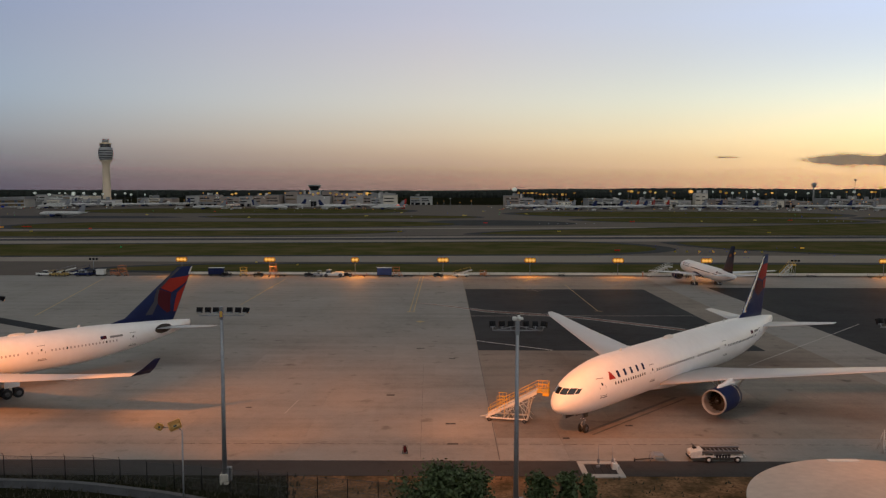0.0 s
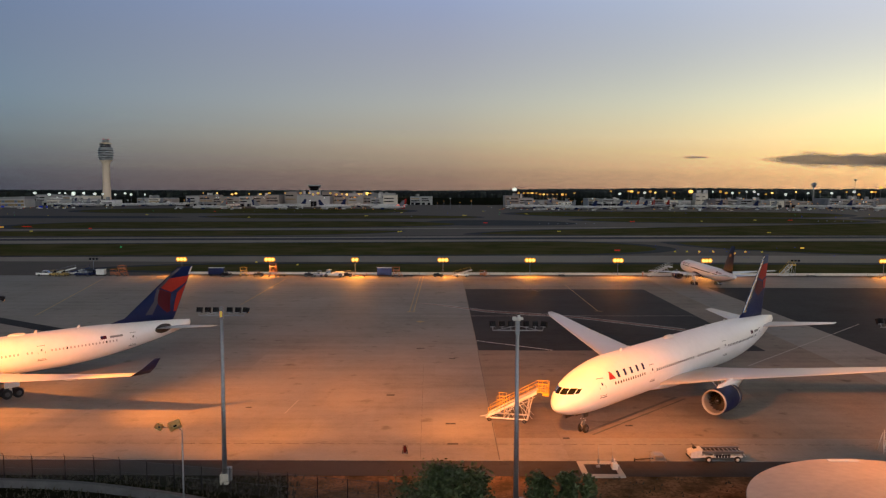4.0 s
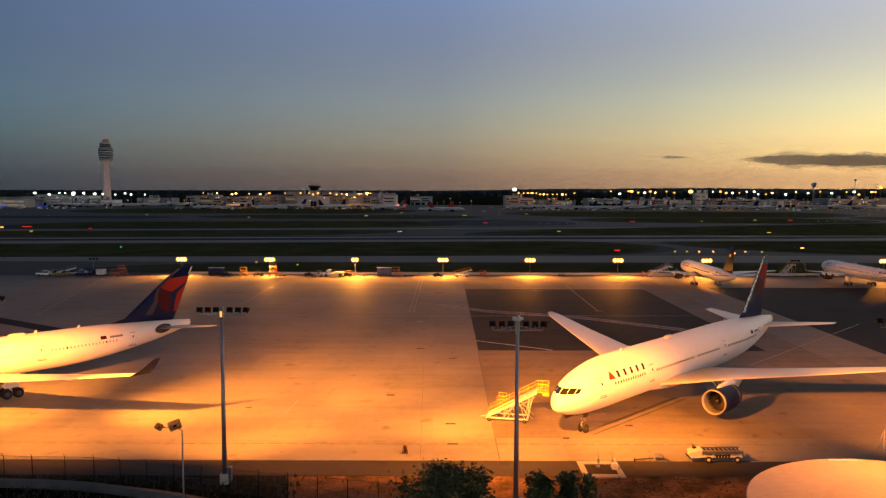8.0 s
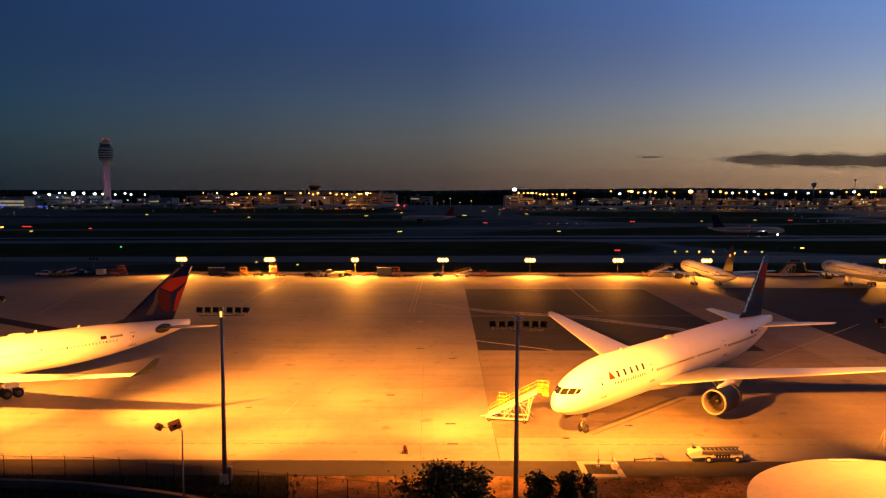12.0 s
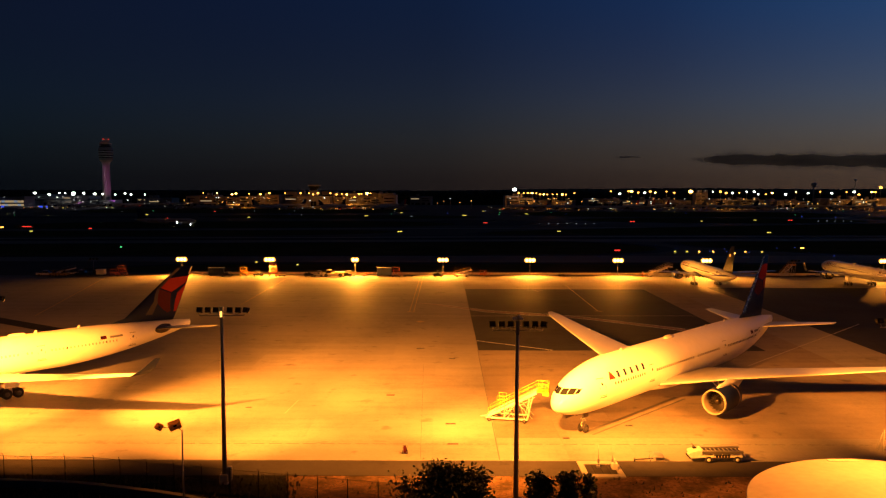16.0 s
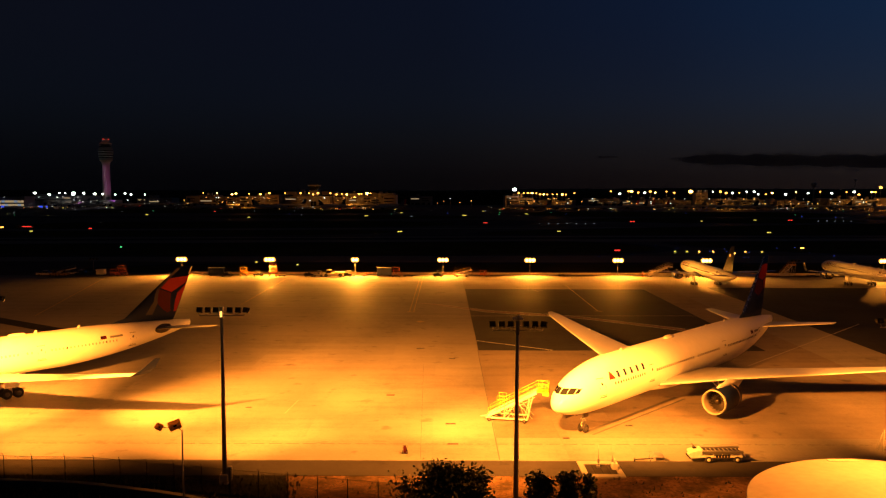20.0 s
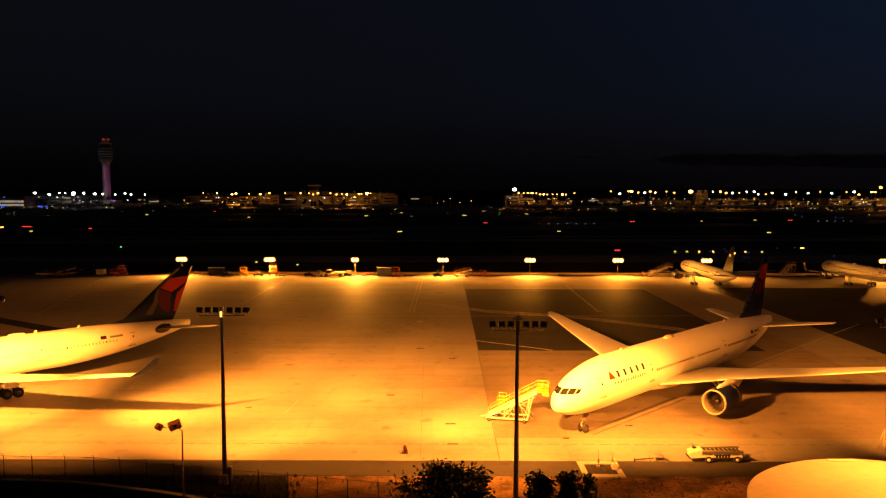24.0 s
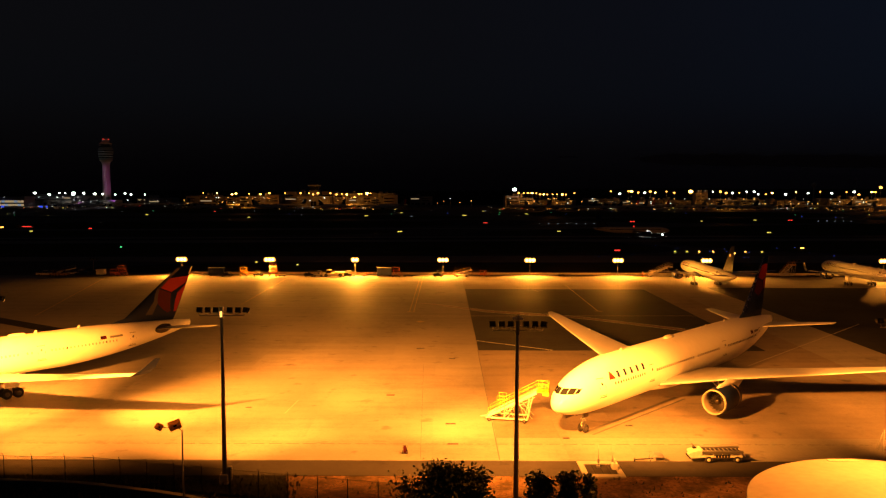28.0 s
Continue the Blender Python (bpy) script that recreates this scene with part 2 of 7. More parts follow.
M = {
    **{k: glow_material(k, *v) for k, v in GLOWS.items()},
    "haze": haze_material(),
    "upper_sky": upper_sky_material(),
    "concrete": concrete_material("apron_concrete", (0.275, 0.26, 0.243), 0.26, 0.32, 0.045),
    "old_concrete": concrete_material("old_apron_concrete", (0.236, 0.205, 0.178), 0.34, 0.42, 0.05),
    "asphalt": concrete_material("apron_asphalt", (0.040, 0.042, 0.046), 0.5, 0.2),
    "asphalt_road": concrete_material("road_asphalt", (0.058, 0.054, 0.053), 0.25, 0.3),
    "taxi_concrete": concrete_material("taxiway_concrete", (0.275, 0.238, 0.205), 0.12, 0.15),
    "taxi_asphalt": concrete_material("taxiway_asphalt", (0.122, 0.103, 0.089), 0.15, 0.15),
    "grass": ground_material("airfield_grass", (0.046, 0.05, 0.018), (0.086, 0.085, 0.032), (0.115, 0.094, 0.043)),
    "dirt": ground_material("bare_dirt", (0.09, 0.052, 0.03), (0.34, 0.20, 0.11), (0.06, 0.045, 0.024), 2.4),
    "verge": ground_material("rough_verge", (0.012, 0.013, 0.008), (0.03, 0.025, 0.016), (0.015, 0.018, 0.009), 1.6),
    "white_paint": surface("aircraft_white_paint", (0.86, 0.855, 0.84), 0.42, 0, 1.2, 0.15, 0.06, coat=0.12),
    "grey_paint": surface("aircraft_grey_paint", (0.52, 0.53, 0.55), 0.38, 0, 1.5, 0.2, 0.08, coat=0.2),
    "navy": surface("navy_paint", (0.008, 0.016, 0.07), 0.5, 0, 2.0, 0.2, 0.15, gloss=0.2),
    "red": surface("red_paint", (0.33, 0.028, 0.018), 0.45, 0, 2.0, 0.2, 0.15, gloss=0.2),
    "dark_red": surface("dark_red_paint", (0.075, 0.008, 0.014), 0.45, 0, 2.0, 0.2, 0.15, gloss=0.2),
    "bare_metal": surface("polished_aluminium", (0.68, 0.68, 0.69), 0.25, 1.0, 3.0, 0.4, 0.12),
    "silver": surface("silver_grey_paint", (0.17, 0.175, 0.19), 0.45, 0.0, 2.0, 0.2, 0.15),
    "dark_metal": surface("dark_heat_stained_metal", (0.10, 0.085, 0.075), 0.45, 0.8, 3.0, 0.5, 0.3),
    "tyre": surface("tyre_rubber", (0.022, 0.022, 0.023), 0.85, 0, 9.0, 1.0, 0.3),
    "window": glass_material("dark_window_glass", (0.015, 0.018, 0.022)),
    "outline": surface("door_seam", (0.24, 0.235, 0.23), 0.6, 0, 5, 1, 0.1),
    "steel": surface("galvanised_steel", (0.30, 0.31, 0.33), 0.5, 0.6, 4.0, 0.6, 0.25),
    "black": surface("black_housing_paint", (0.016, 0.016, 0.018), 0.6, 0, 5.0, 1.0, 0.3, gloss=0.1),
    "yellow": surface("safety_yellow_paint", (0.72, 0.42, 0.03), 0.5, 0, 6.0, 0.8, 0.25),
    "line_yellow": surface("worn_yellow_marking", (0.38, 0.25, 0.07), 0.5, 0, 5.0, 0.5, 0.45),
    "line_white": surface("worn_white_marking", (0.62, 0.61, 0.58), 0.45, 0, 5.0, 0.5, 0.35),
    "line_black": surface("black_sealant", (0.035, 0.032, 0.03), 0.8, 0, 5.0, 0.5, 0.3),
    "line_red": surface("worn_red_marking", (0.17, 0.055, 0.035), 0.6, 0, 5.0, 0.5, 0.4),
    "offwhite": surface("weathered_white_paint", (0.66, 0.65, 0.61), 0.5, 0, 4.0, 0.6, 0.2),
    "orange": surface("faded_orange_paint", (0.55, 0.16, 0.04), 0.55, 0, 4.0, 0.6, 0.25),
    "blue": surface("blue_tarpaulin", (0.02, 0.045, 0.15), 0.5, 0, 4.0, 0.6, 0.25),
    "precast": surface("pale_precast_concrete", (0.66, 0.60, 0.50), 0.8, 0, 1.0, 0.08, 0.14, 0.15),
    "building": surface("grey_building_panels", (0.40, 0.385, 0.365), 0.7, 0, 0.6, 0.05, 0.2),
    "brown_building": surface("brown_building_panels", (0.33, 0.27, 0.23), 0.7, 0, 0.6, 0.05, 0.2),
    "tower": surface("beige_tower_concrete", (0.74, 0.6, 0.43), 0.8, 0, 1.0, 0.08, 0.12, 0.15),
    "roof": surface("roof_membrane", (0.26, 0.26, 0.26), 0.8, 0, 0.6, 0.05, 0.2),
    "tank": surface("weathered_tank_roof", (0.50, 0.44, 0.38), 0.7, 0, 1.5, 0.25, 0.18, 0.1),
    "wire": surface("fence_wire", (0.09, 0.09, 0.09), 0.6, 0.5, 6.0, 1.0, 0.2),
    "leaf": surface("leaf_green", (0.036, 0.062, 0.02), 0.6, 0, 3.0, 0.7, 0.5, tint=(0.06, 0.085, 0.026)),
    "far_leaf": surface("far_wood_green", (0.024, 0.030, 0.024), 0.9, 0, 0.5, 0.01, 0.4),
    "weed": surface("dry_weed_green", (0.028, 0.03, 0.014), 0.8, 0, 3.0, 0.7, 0.5, tint=(0.05, 0.04, 0.022)),
    "wall_grey": surface("weathered_wall_concrete", (0.09, 0.09, 0.095), 0.85, 0, 3.0, 0.4, 0.3, 0.2),
    "rim_grey": surface("dull_wheel_hub", (0.13, 0.13, 0.135), 0.5, 0.5, 4.0, 0.8, 0.25),
    "lip_metal": surface("dull_inlet_lip", (0.46, 0.43, 0.40), 0.55, 0.35, 3.0, 0.4, 0.12),
    "fan_dark": surface("dark_fan_blades", (0.07, 0.062, 0.055), 0.6, 0, 3.0, 0.5, 0.3, gloss=0.2),
    "worn_white": surface("worn_airliner_white", (0.56, 0.55, 0.53), 0.5, 0, 1.5, 0.2, 0.16),
    "drum_grey": surface("grey_tower_cladding", (0.38, 0.38, 0.385), 0.6, 0.1, 1.0, 0.08, 0.14),
    "fin_silver": surface("silver_fin_paint", (0.055, 0.057, 0.072), 0.5, 0, 2.0, 0.2, 0.12, gloss=0.3),
    "dark_navy": surface("dark_navy_paint", (0.004, 0.007, 0.024), 0.55, 0, 2.0, 0.2, 0.15, gloss=0.12),
    "bark": surface("bark", (0.10, 0.075, 0.055), 0.9, 0, 8.0, 1.0, 0.3, 0.4),
    "cardboard": thin_board("weathered_lamp_housing", (0.92, 0.66, 0.3)),
    "glow_amber": glowing("amber_lamp_glow", (1.0, 0.5, 0.1), 2.5),
    "window_shade": surface("drawn_window_shade", (0.42, 0.40, 0.39), 0.4, 0, 5, 1, 0.1),
    "rubber": surface("rubber_streak", (0.09, 0.085, 0.08), 0.8, 0, 3.0, 0.4, 0.3),
    "patch_pale": surface("pale_repair_and_glint", (0.40, 0.38, 0.35), 0.8, 0, 3.0, 0.4, 0.12),
    "glow_halo_reflector": glowing("halo_reflector_glow", (1.0, 0.36, 0.05), 2.2),
    "glow_room": glowing("lit_room_glow", (1.0, 0.72, 0.38), 0.35),
    "glow_office": glowing("lit_office_glow", (0.55, 0.7, 1.0), 0.3),
    "liner": surface("inlet_liner", (0.30, 0.27, 0.24), 0.6, 0.2, 4.0, 0.6, 0.2),
    "glow_dim": glowing("dim_white_lamp_glow", (0.8, 0.9, 1.0), 0.45),
    "glow_sodium": glowing("sodium_lamp_glow", (1.0, 0.46, 0.08), 17.0),
    "glow_warm": glowing("warm_lamp_glow", (1.0, 0.40, 0.06), 5.0),
    "glow_white": glowing("white_lamp_glow", (0.92, 1.0, 0.9), 6.0),
    "glow_small": glowing("small_warm_lamp_glow", (1.0, 0.45, 0.09), 1.7),
    "glow_pale": glowing("small_white_lamp_glow", (0.9, 1.0, 0.92), 1.6),
    "glow_red": glowing("red_lamp_glow", (1.0, 0.05, 0.03), 1.2),
    "glow_yellow": glowing("yellow_sign_glow", (1.0, 0.8, 0.12), 1.0),
    "glow_blue": glowing("blue_lamp_glow", (0.06, 0.12, 1.0), 0.7),
    "glow_green": glowing("green_lamp_glow", (0.1, 1.0, 0.3), 0.9),
    "glow_beacon": glowing("red_beacon_glow", (1.0, 0.06, 0.03), 10.0),
}


# ---- geometry helpers ----
class Geo:
    """Vertices and faces of one mesh, gathered piece by piece."""

    def __init__(self):
        self.v, self.f, self.smooth = [], [], []

    def put(self, verts, faces, smooth=False):
        k = len(self.v)
        self.v += [tuple(p) for p in verts]
        self.f += [tuple(i + k for i in f) for f in faces]
        self.smooth += [smooth] * len(faces)
        return self

    def box(self, x0, x1, y0, y1, z0, z1, bevel=0.0):
        if bevel <= 0:
            v = [(x, y, z) for z in (z0, z1) for x, y in ((x0, y0), (x1, y0), (x1, y1), (x0, y1))]
            return self.put(v, [(3, 2, 1, 0), (4, 5, 6, 7), (0, 1, 5, 4), (1, 2, 6, 5), (2, 3, 7, 6), (3, 0, 4, 7)])
        b = bevel

        def ring(i, z):
            a, c, d, e = x0 + i, x1 - i, y0 + i, y1 - i
            return [(a + b, d, z), (c - b, d, z), (c, d + b, z), (c, e - b, z), (c - b, e, z), (a + b, e, z), (a, e - b, z), (a, d + b, z)]
        return self.loft([ring(b * 0.8, z0), ring(0, z0 + b), ring(0, z1 - b), ring(b * 0.8, z1)], False)

    def loft(self, rings, smooth=True, caps=True, closed=True):
        n = len(rings[0])
        v = [p for r in rings for p in r]
        f = []
        for a in range(len(rings) - 1):
            for i in range(n if closed else n - 1):
                j = (i + 1) % n
                f.append((a * n + i, a * n + j, (a + 1) * n + j, (a + 1) * n + i))
        self.put(v, f, smooth)
        if caps and closed:
            k = len(self.v) - len(v)
            self.f += [tuple(k + i for i in range(n - 1, -1, -1)), tuple(k + len(v) - n + i for i in range(n))]
            self.smooth += [False, False]
        return self

    def tube(self, a, b, r0, r1=None, n=8, smooth=True, caps=True):
        a, b = Vector(a), Vector(b)
        r1 = r0 if r1 is None else r1
        q = (b - a).to_track_quat("Z", "Y")
        ring = [(math.cos(2 * math.pi * i / n), math.sin(2 * math.pi * i / n)) for i in range(n)]
        return self.loft([[p + q @ Vector((r * c, r * s, 0)) for c, s in ring] for p, r in ((a, r0), (b, r1))], smooth, caps)

    def path(self, pts, r, n=6):
        for a, b in zip(pts, pts[1:]):
            self.tube(a, b, r, r, n)
        return self

    def turned(self, axis_from, axis_to, profile, n=20, smooth=True, caps=True):
        """A body of revolution: profile is (distance along, radius)."""
        a, b = Vector(axis_from), Vector(axis_to)
        d = (b - a).normalized()
        q = d.to_track_quat("Z", "Y")
        return self.loft([[a + d * s + q @ Vector((r * math.cos(2 * math.pi * i / n), r * math.sin(2 * math.pi * i / n), 0)) for i in range(n)]
                          for s, r in profile], smooth, caps)

    def prism(self, outline, z0, z1):
        n = len(outline)
        v = [(x, y, z0) for x, y in outline] + [(x, y, z1) for x, y in outline]
        f = [tuple(range(n - 1, -1, -1)), tuple(range(n, 2 * n))] + [(i, (i + 1) % n, n + (i + 1) % n, n + i) for i in range(n)]
        return self.put(v, f)

    def slab(self, pts, thick, normal):
        """A flat polygon with thickness, along a normal."""
        n, d = len(pts), Vector(normal).normalized() * thick
        v = [Vector(p) for p in pts] + [Vector(p) + d for p in pts]
        f = [tuple(range(n - 1, -1, -1)), tuple(range(n, 2 * n))] + [(i, (i + 1) % n, n + (i + 1) % n, n + i) for i in range(n)]
        return self.put(v, f)

    def mesh(self, name, mat):
        me = bpy.data.meshes.new(name)
        me.from_pydata(self.v, [], self.f)
        me.polygons.foreach_set("use_smooth", self.smooth)
        if mat:
            me.materials.append(M[mat])
        me.update()
        return me


def part(name, geo, mat, parent=None, label=""):
    """Links a mesh as one object under a thing or a part."""
    me = geo if isinstance(geo, bpy.types.Mesh) else geo.mesh(name, mat)
    ob = new(name, me)
    if parent is not None:
        ob.parent = parent
    if label:
        ob["label"] = label
    return ob


def thing(name, label, category, m=None, group="", kind=""):
    ob = new(name)
    ob.empty_display_size = 0.5
    if m is not None:
        ob.matrix_world = m
    return tagged(ob, label, category, group, kind)


def setting(name, geo, mat, label, category):
    return tagged(part(name, geo, mat), label, category, kind="structure")


# ---- sky, ground, pavements ----
def build_sky():
    """The glows low round the horizon, the haze before them, and the vault above and behind."""
    n = 96
    ring = [(math.sin(2 * math.pi * i / n), math.cos(2 * math.pi * i / n)) for i in range(n)]
    glows = []
    for k, (name, what) in enumerate((("deep_glow", "deep blue of the evening sky"), ("pale_glow", "pale grey-blue upper sky at dusk"), ("after_glow", "lavender afterglow over the horizon"), ("sunset_glow", "golden glow where the sun went down"))):
        r = 4250.0 + 4 * k
        low, high = (-18000, 1500) if GLOWS[name][0] > 0 else (-600, 24000)
        g = Geo().loft([[(r * c, r * s, z) for c, s in ring] for z in (low, (low + high) / 2, high)], True, False)
        glows.append(setting("sky_backdrop", g, name, what, "sky"))
    g = Geo().loft([[(4190 * c, 4190 * s, z) for c, s in ring] for z in (0, 1000)], True, False)
    setting("haze_backdrop", g, "haze", "thin haze low over the horizon", "haze")
    g = Geo()
    n, r = 64, 4800.0
    rings = []
    for k in range(25):
        q = math.pi * (0.002 + 0.996 * k / 24)
        rings.append([(r * math.sin(q) * math.cos(2 * math.pi * i / n), r * math.sin(q) * math.sin(2 * math.pi * i / n), r * math.cos(q)) for i in range(n)])
    g.loft(rings, True)
    vault = setting("sky_backdrop", g, "upper_sky", "clear vault of the evening sky turning to night", "sky")
    return glows, vault


def build_ground():
    g = Geo()
    n = 128
    radii = (40, 400, 1500, 3000, 4320)
    v, f = [(0, 200, -0.12)], []
    for r in radii:
        v += [(r * math.sin(2 * math.pi * i / n), r * math.cos(2 * math.pi * i / n) + 200 * (1 - r / 4320), -0.12) for i in range(n)]
    for i in range(n):
        f.append((0, 1 + (i + 1) % n, 1 + i))
        for k in range(len(radii) - 1):
            a, b = 1 + k * n, 1 + (k + 1) * n
            f.append((a + i, a + (i + 1) % n, b + (i + 1) % n, b + i))
    g.put(v, f)
    return setting("ground", g, "verge", "dark grassy ground running out to the horizon", "ground")


def strip(name, left, right, mat, label, category, z=0.0, x0=-900.0, x1=900.0, thick=0.06):
    """A band of ground across the view: left and right are (near, far) at the two ends."""
    g = Geo().prism([(x0, left[0]), (x1, right[0]), (x1, right[1]), (x0, left[1])], z - thick, z)
    return setting(name, g, mat, label, category)


def island(x0, x1, near, far, tips, heights=(0.5, 0.5), margin=4.0, grass=True, z=0.05, label="mown grass island between the taxiways"):
    """A grass island: near and far edges as (place at x = 0, slope), the lengths of its rounded ends and where their tips sit."""
    def outline(grow):
        pts, n = [], 9
        for end, x, tip, hgt in ((1, x1, tips[1], heights[1]), (-1, x0, tips[0], heights[0])):
            side = []
            for i in range(2 * n + 1):
                a = math.pi / 2 * (i - n) / n
                xx = x + end * (grow * 1.6 if abs(x) < 800 else 0) - end * (tip + grow) * (1 - math.cos(a))
                lo, hi = near[0] + near[1] * xx - grow, far[0] + far[1] * xx + grow
                m = lo + (hi - lo) * hgt
                side.append((xx, m + (hi - m) * math.sin(a) if a > 0 else m + (m - lo) * math.sin(a)))
            pts += side if end > 0 else side[::-1]
        return pts
    setting("shoulder", Geo().prism(outline(margin), z - 0.045, z - 0.02), "asphalt", "dark asphalt shoulder round a grass island", "road")
    if grass:
        setting("grass", Geo().prism(outline(0.0), z - 0.04, z), "grass", label, "grass")


def band(near, far, mat, label, name="runway_strip", z=0.0, reach=900.0):
    g = Geo().prism([(-reach, near[0] - near[1] * reach), (reach, near[0] + near[1] * reach), (reach, far[0] + far[1] * reach), (-reach, far[0] - far[1] * reach)], z - 0.05, z)
    setting(name, g, mat, label, "road")


def build_pavements():
    strip("airfield_pavement", (256, 1400), (256, 1400), "taxi_asphalt", "grey asphalt of taxiways and runways", "road", -0.02, -1400, 1400)
    # the grass beyond the apron's edge and the taxiway after it
    island(-122, 900, (269, 0), (298, 0.01), (80, 0), (0.25, 0.5), 6.0)
    band((307, 0.01), (336, 0.03), "taxi_concrete", "pale concrete taxiway beyond the apron", "taxiway_band")
    island(-1000, 106, (341, 0.058), (420, 0.109), (0, 60), (0.5, 0.42), 6.0)
    island(128, 1000, (352, -0.03), (432, 0.01), (90, 0), (0.85, 0.5), 5.0)
    # the runway: pale shoulders on both sides of dark worn strips
    band((421, 0.092), (443, 0.08), "taxi_concrete", "pale concrete edge of the runway")
    band((444, 0.08), (461, 0.091), "asphalt", "dark rubber-stained runway strip")
    band((462, 0.091), (474, 0.096), "taxi_concrete", "pale concrete edge of the runway")
    band((474.5, 0.096), (481, 0.099), "asphalt", "dark rubber-stained runway strip")
    island(-1000, -30, (484, 0.085), (548, 0.115), (0, 120), (0.5, 0.8), 3.0)
    band((562, 0.117), (575, 0.12), "taxi_concrete", "thin pale taxiway", "taxiway_band", 0.005)
    island(-330, 10, (594, 0.15), (700, 0.14), (50, 120), (0.5, 0.4), 7.0)
    island(-12, 108, (618, 0.0), (716, 0.0), (40, 60), (0.5, 0.4), 4.0, False, 0.066)
    # the long wedge and the islands further off
    island(24, 1100, (492, 0.01), (520, 0.40), (60, 0), (0.2, 0.5), 7.0)
    island(132, 400, (672, 0.0), (790, 0.0), (130, 120), (0.5, 0.5), 8.0)
    island(-246, 36, (752, 0.0), (845, 0.0), (90, 90), (0.5, 0.5), 5.0)
    island(86, 470, (812, 0.0), (1010, 0.0), (130, 120), (0.5, 0.6), 10.0)
    island(430, 1000, (720, 0.0), (830, 0.0), (60, 0), (0.5, 0.5), 8.0)
    island(-560, -270, (745, 0.0), (800, 0.0), (90, 90), (0.5, 0.5), 5.0, False)
    island(-470, -46, (905, 0.0), (1120, 0.0), (110, 100), (0.5, 0.5), 8.0)


def build_apron():
    strip("apron_base", (81.0, 262.0), (81.0, 262.0), "concrete", "concrete aircraft apron", "pavement", -0.03, -420, 420)
    strip("asphalt_patch", (137.8, 223.5), (137.8, 223.5), "asphalt", "dark asphalt repair panel in the apron", "pavement", 0.012, 6.5, 58.8, 0.04)
    strip("asphalt_patch", (135.0, 228.0), (135.0, 228.0), "asphalt", "dark asphalt repair panel in the apron", "pavement", 0.012, 79.0, 260.0, 0.04)
    strip("service_road", (76.6, 80.98), (76.6, 80.98), "asphalt_road", "dark asphalt service road along the apron", "road", -0.035, -420, 420)


# ---- aircraft ----
def smooth01(u):
    u = min(1.0, max(0.0, u))
    return u * u * (3 - 2 * u)


class Shape:
    """The shape of one aircraft type. Lengths in metres, stations run back from the nose tip."""

    def __init__(self, length, top, bottom, half, nose_z, nose_top, nose_bottom, tail, cone):
        self.length, self.top, self.bottom, self.half = length, top, bottom, half
        self.nose_z, self.nose_top, self.nose_bottom, self.tail, self.cone = nose_z, nose_top, nose_bottom, tail, cone

    def section(self, s):
        """Top, bottom and half width at a station."""
        def bulge(u, p):
            u = min(1.0, max(0.0, u))
            return (1 - (1 - u) ** p) ** (1 / 2.0)
        t = self.nose_z + (self.top - self.nose_z) * bulge(s / self.nose_top, 1.75)
        b = self.nose_z - (self.nose_z - self.bottom) * bulge(s / self.nose_bottom, 2.0)
        w = self.half * bulge(s / (self.nose_top * 0.9), 2.1)
        k = (s - (self.length - self.tail)) / self.tail
        if k > 0:
            z0, z1, w1 = self.cone
            b = self.bottom + (z0 - self.bottom) * (0.35 * k ** 1.3 + 0.65 * k ** 1.9)
            t = self.top - (self.top - z1) * k ** 2.2
            w = self.half + (w1 - self.half) * k ** 1.9
        return t, b, w

    def at(self, s, a, out=0.0):
        """A point of the skin: a is the angle from the crown, positive to the left side, in degrees."""
        t, b, w = self.section(s)
        m, h = (t + b) / 2, (t - b) / 2
        r = radians(a)
        return Vector((-s, (w + out) * math.sin(r), m + (h + out) * math.cos(r)))

    def angle(self, s, z, side=1):
        t, b, w = self.section(s)
        return side * math.degrees(math.acos(max(-1, min(1, (z - (t + b) / 2) / max(0.01, (t - b) / 2)))))

    def patch(self, g, s0, s1, z0, z1, side=1, out=0.012, n=3, lean=0.0):
        """A patch lying on the skin between two stations and two heights."""
        v, m = [], 2
        for i in range(n + 1):
            s = s0 + (s1 - s0) * i / n
            for j in range(m + 1):
                z = z0 + (z1 - z0) * j / m
                ss = s - lean * (j / m)
                v.append(self.at(ss, self.angle(ss, z, side), out))
        f = []
        for i in range(n):
            for j in range(m):
                a = i * (m + 1) + j
                q = (a, a + 1, a + m + 2, a + m + 1)
                f.append(q if side > 0 else q[::-1])
        return g.put(v, f)


def aerofoil(n=9):
    up = [(1 - math.cos(math.pi * i / n)) / 2 for i in range(n + 1)]
    t = [0.6 * (1.48 * math.sqrt(u) - 0.63 * u - 1.76 * u * u + 1.42 * u ** 3 - 0.5 * u ** 4) for u in up]
    return [(u, h) for u, h in zip(up, t)] + [(u, -h * 0.7) for u, h in list(zip(up, t))[-2:0:-1]]


FOIL = aerofoil()


def wing_geo(sections, side, upright=False):
    """A lofted wing or fin. Sections: span place, leading edge station, chord, height (or side place), thickness ratio."""
    rings = []
    for y, s, c, z, th in sections:
        if upright:
            r = [(-(s + u * c), h * c * th, y) for u, h in FOIL]
        else:
            r = [(-(s + u * c), side * y, z + h * c * th) for u, h in FOIL]
        rings.append(r if (side > 0) != upright else r[::-1])
    return Geo().loft(rings, True)


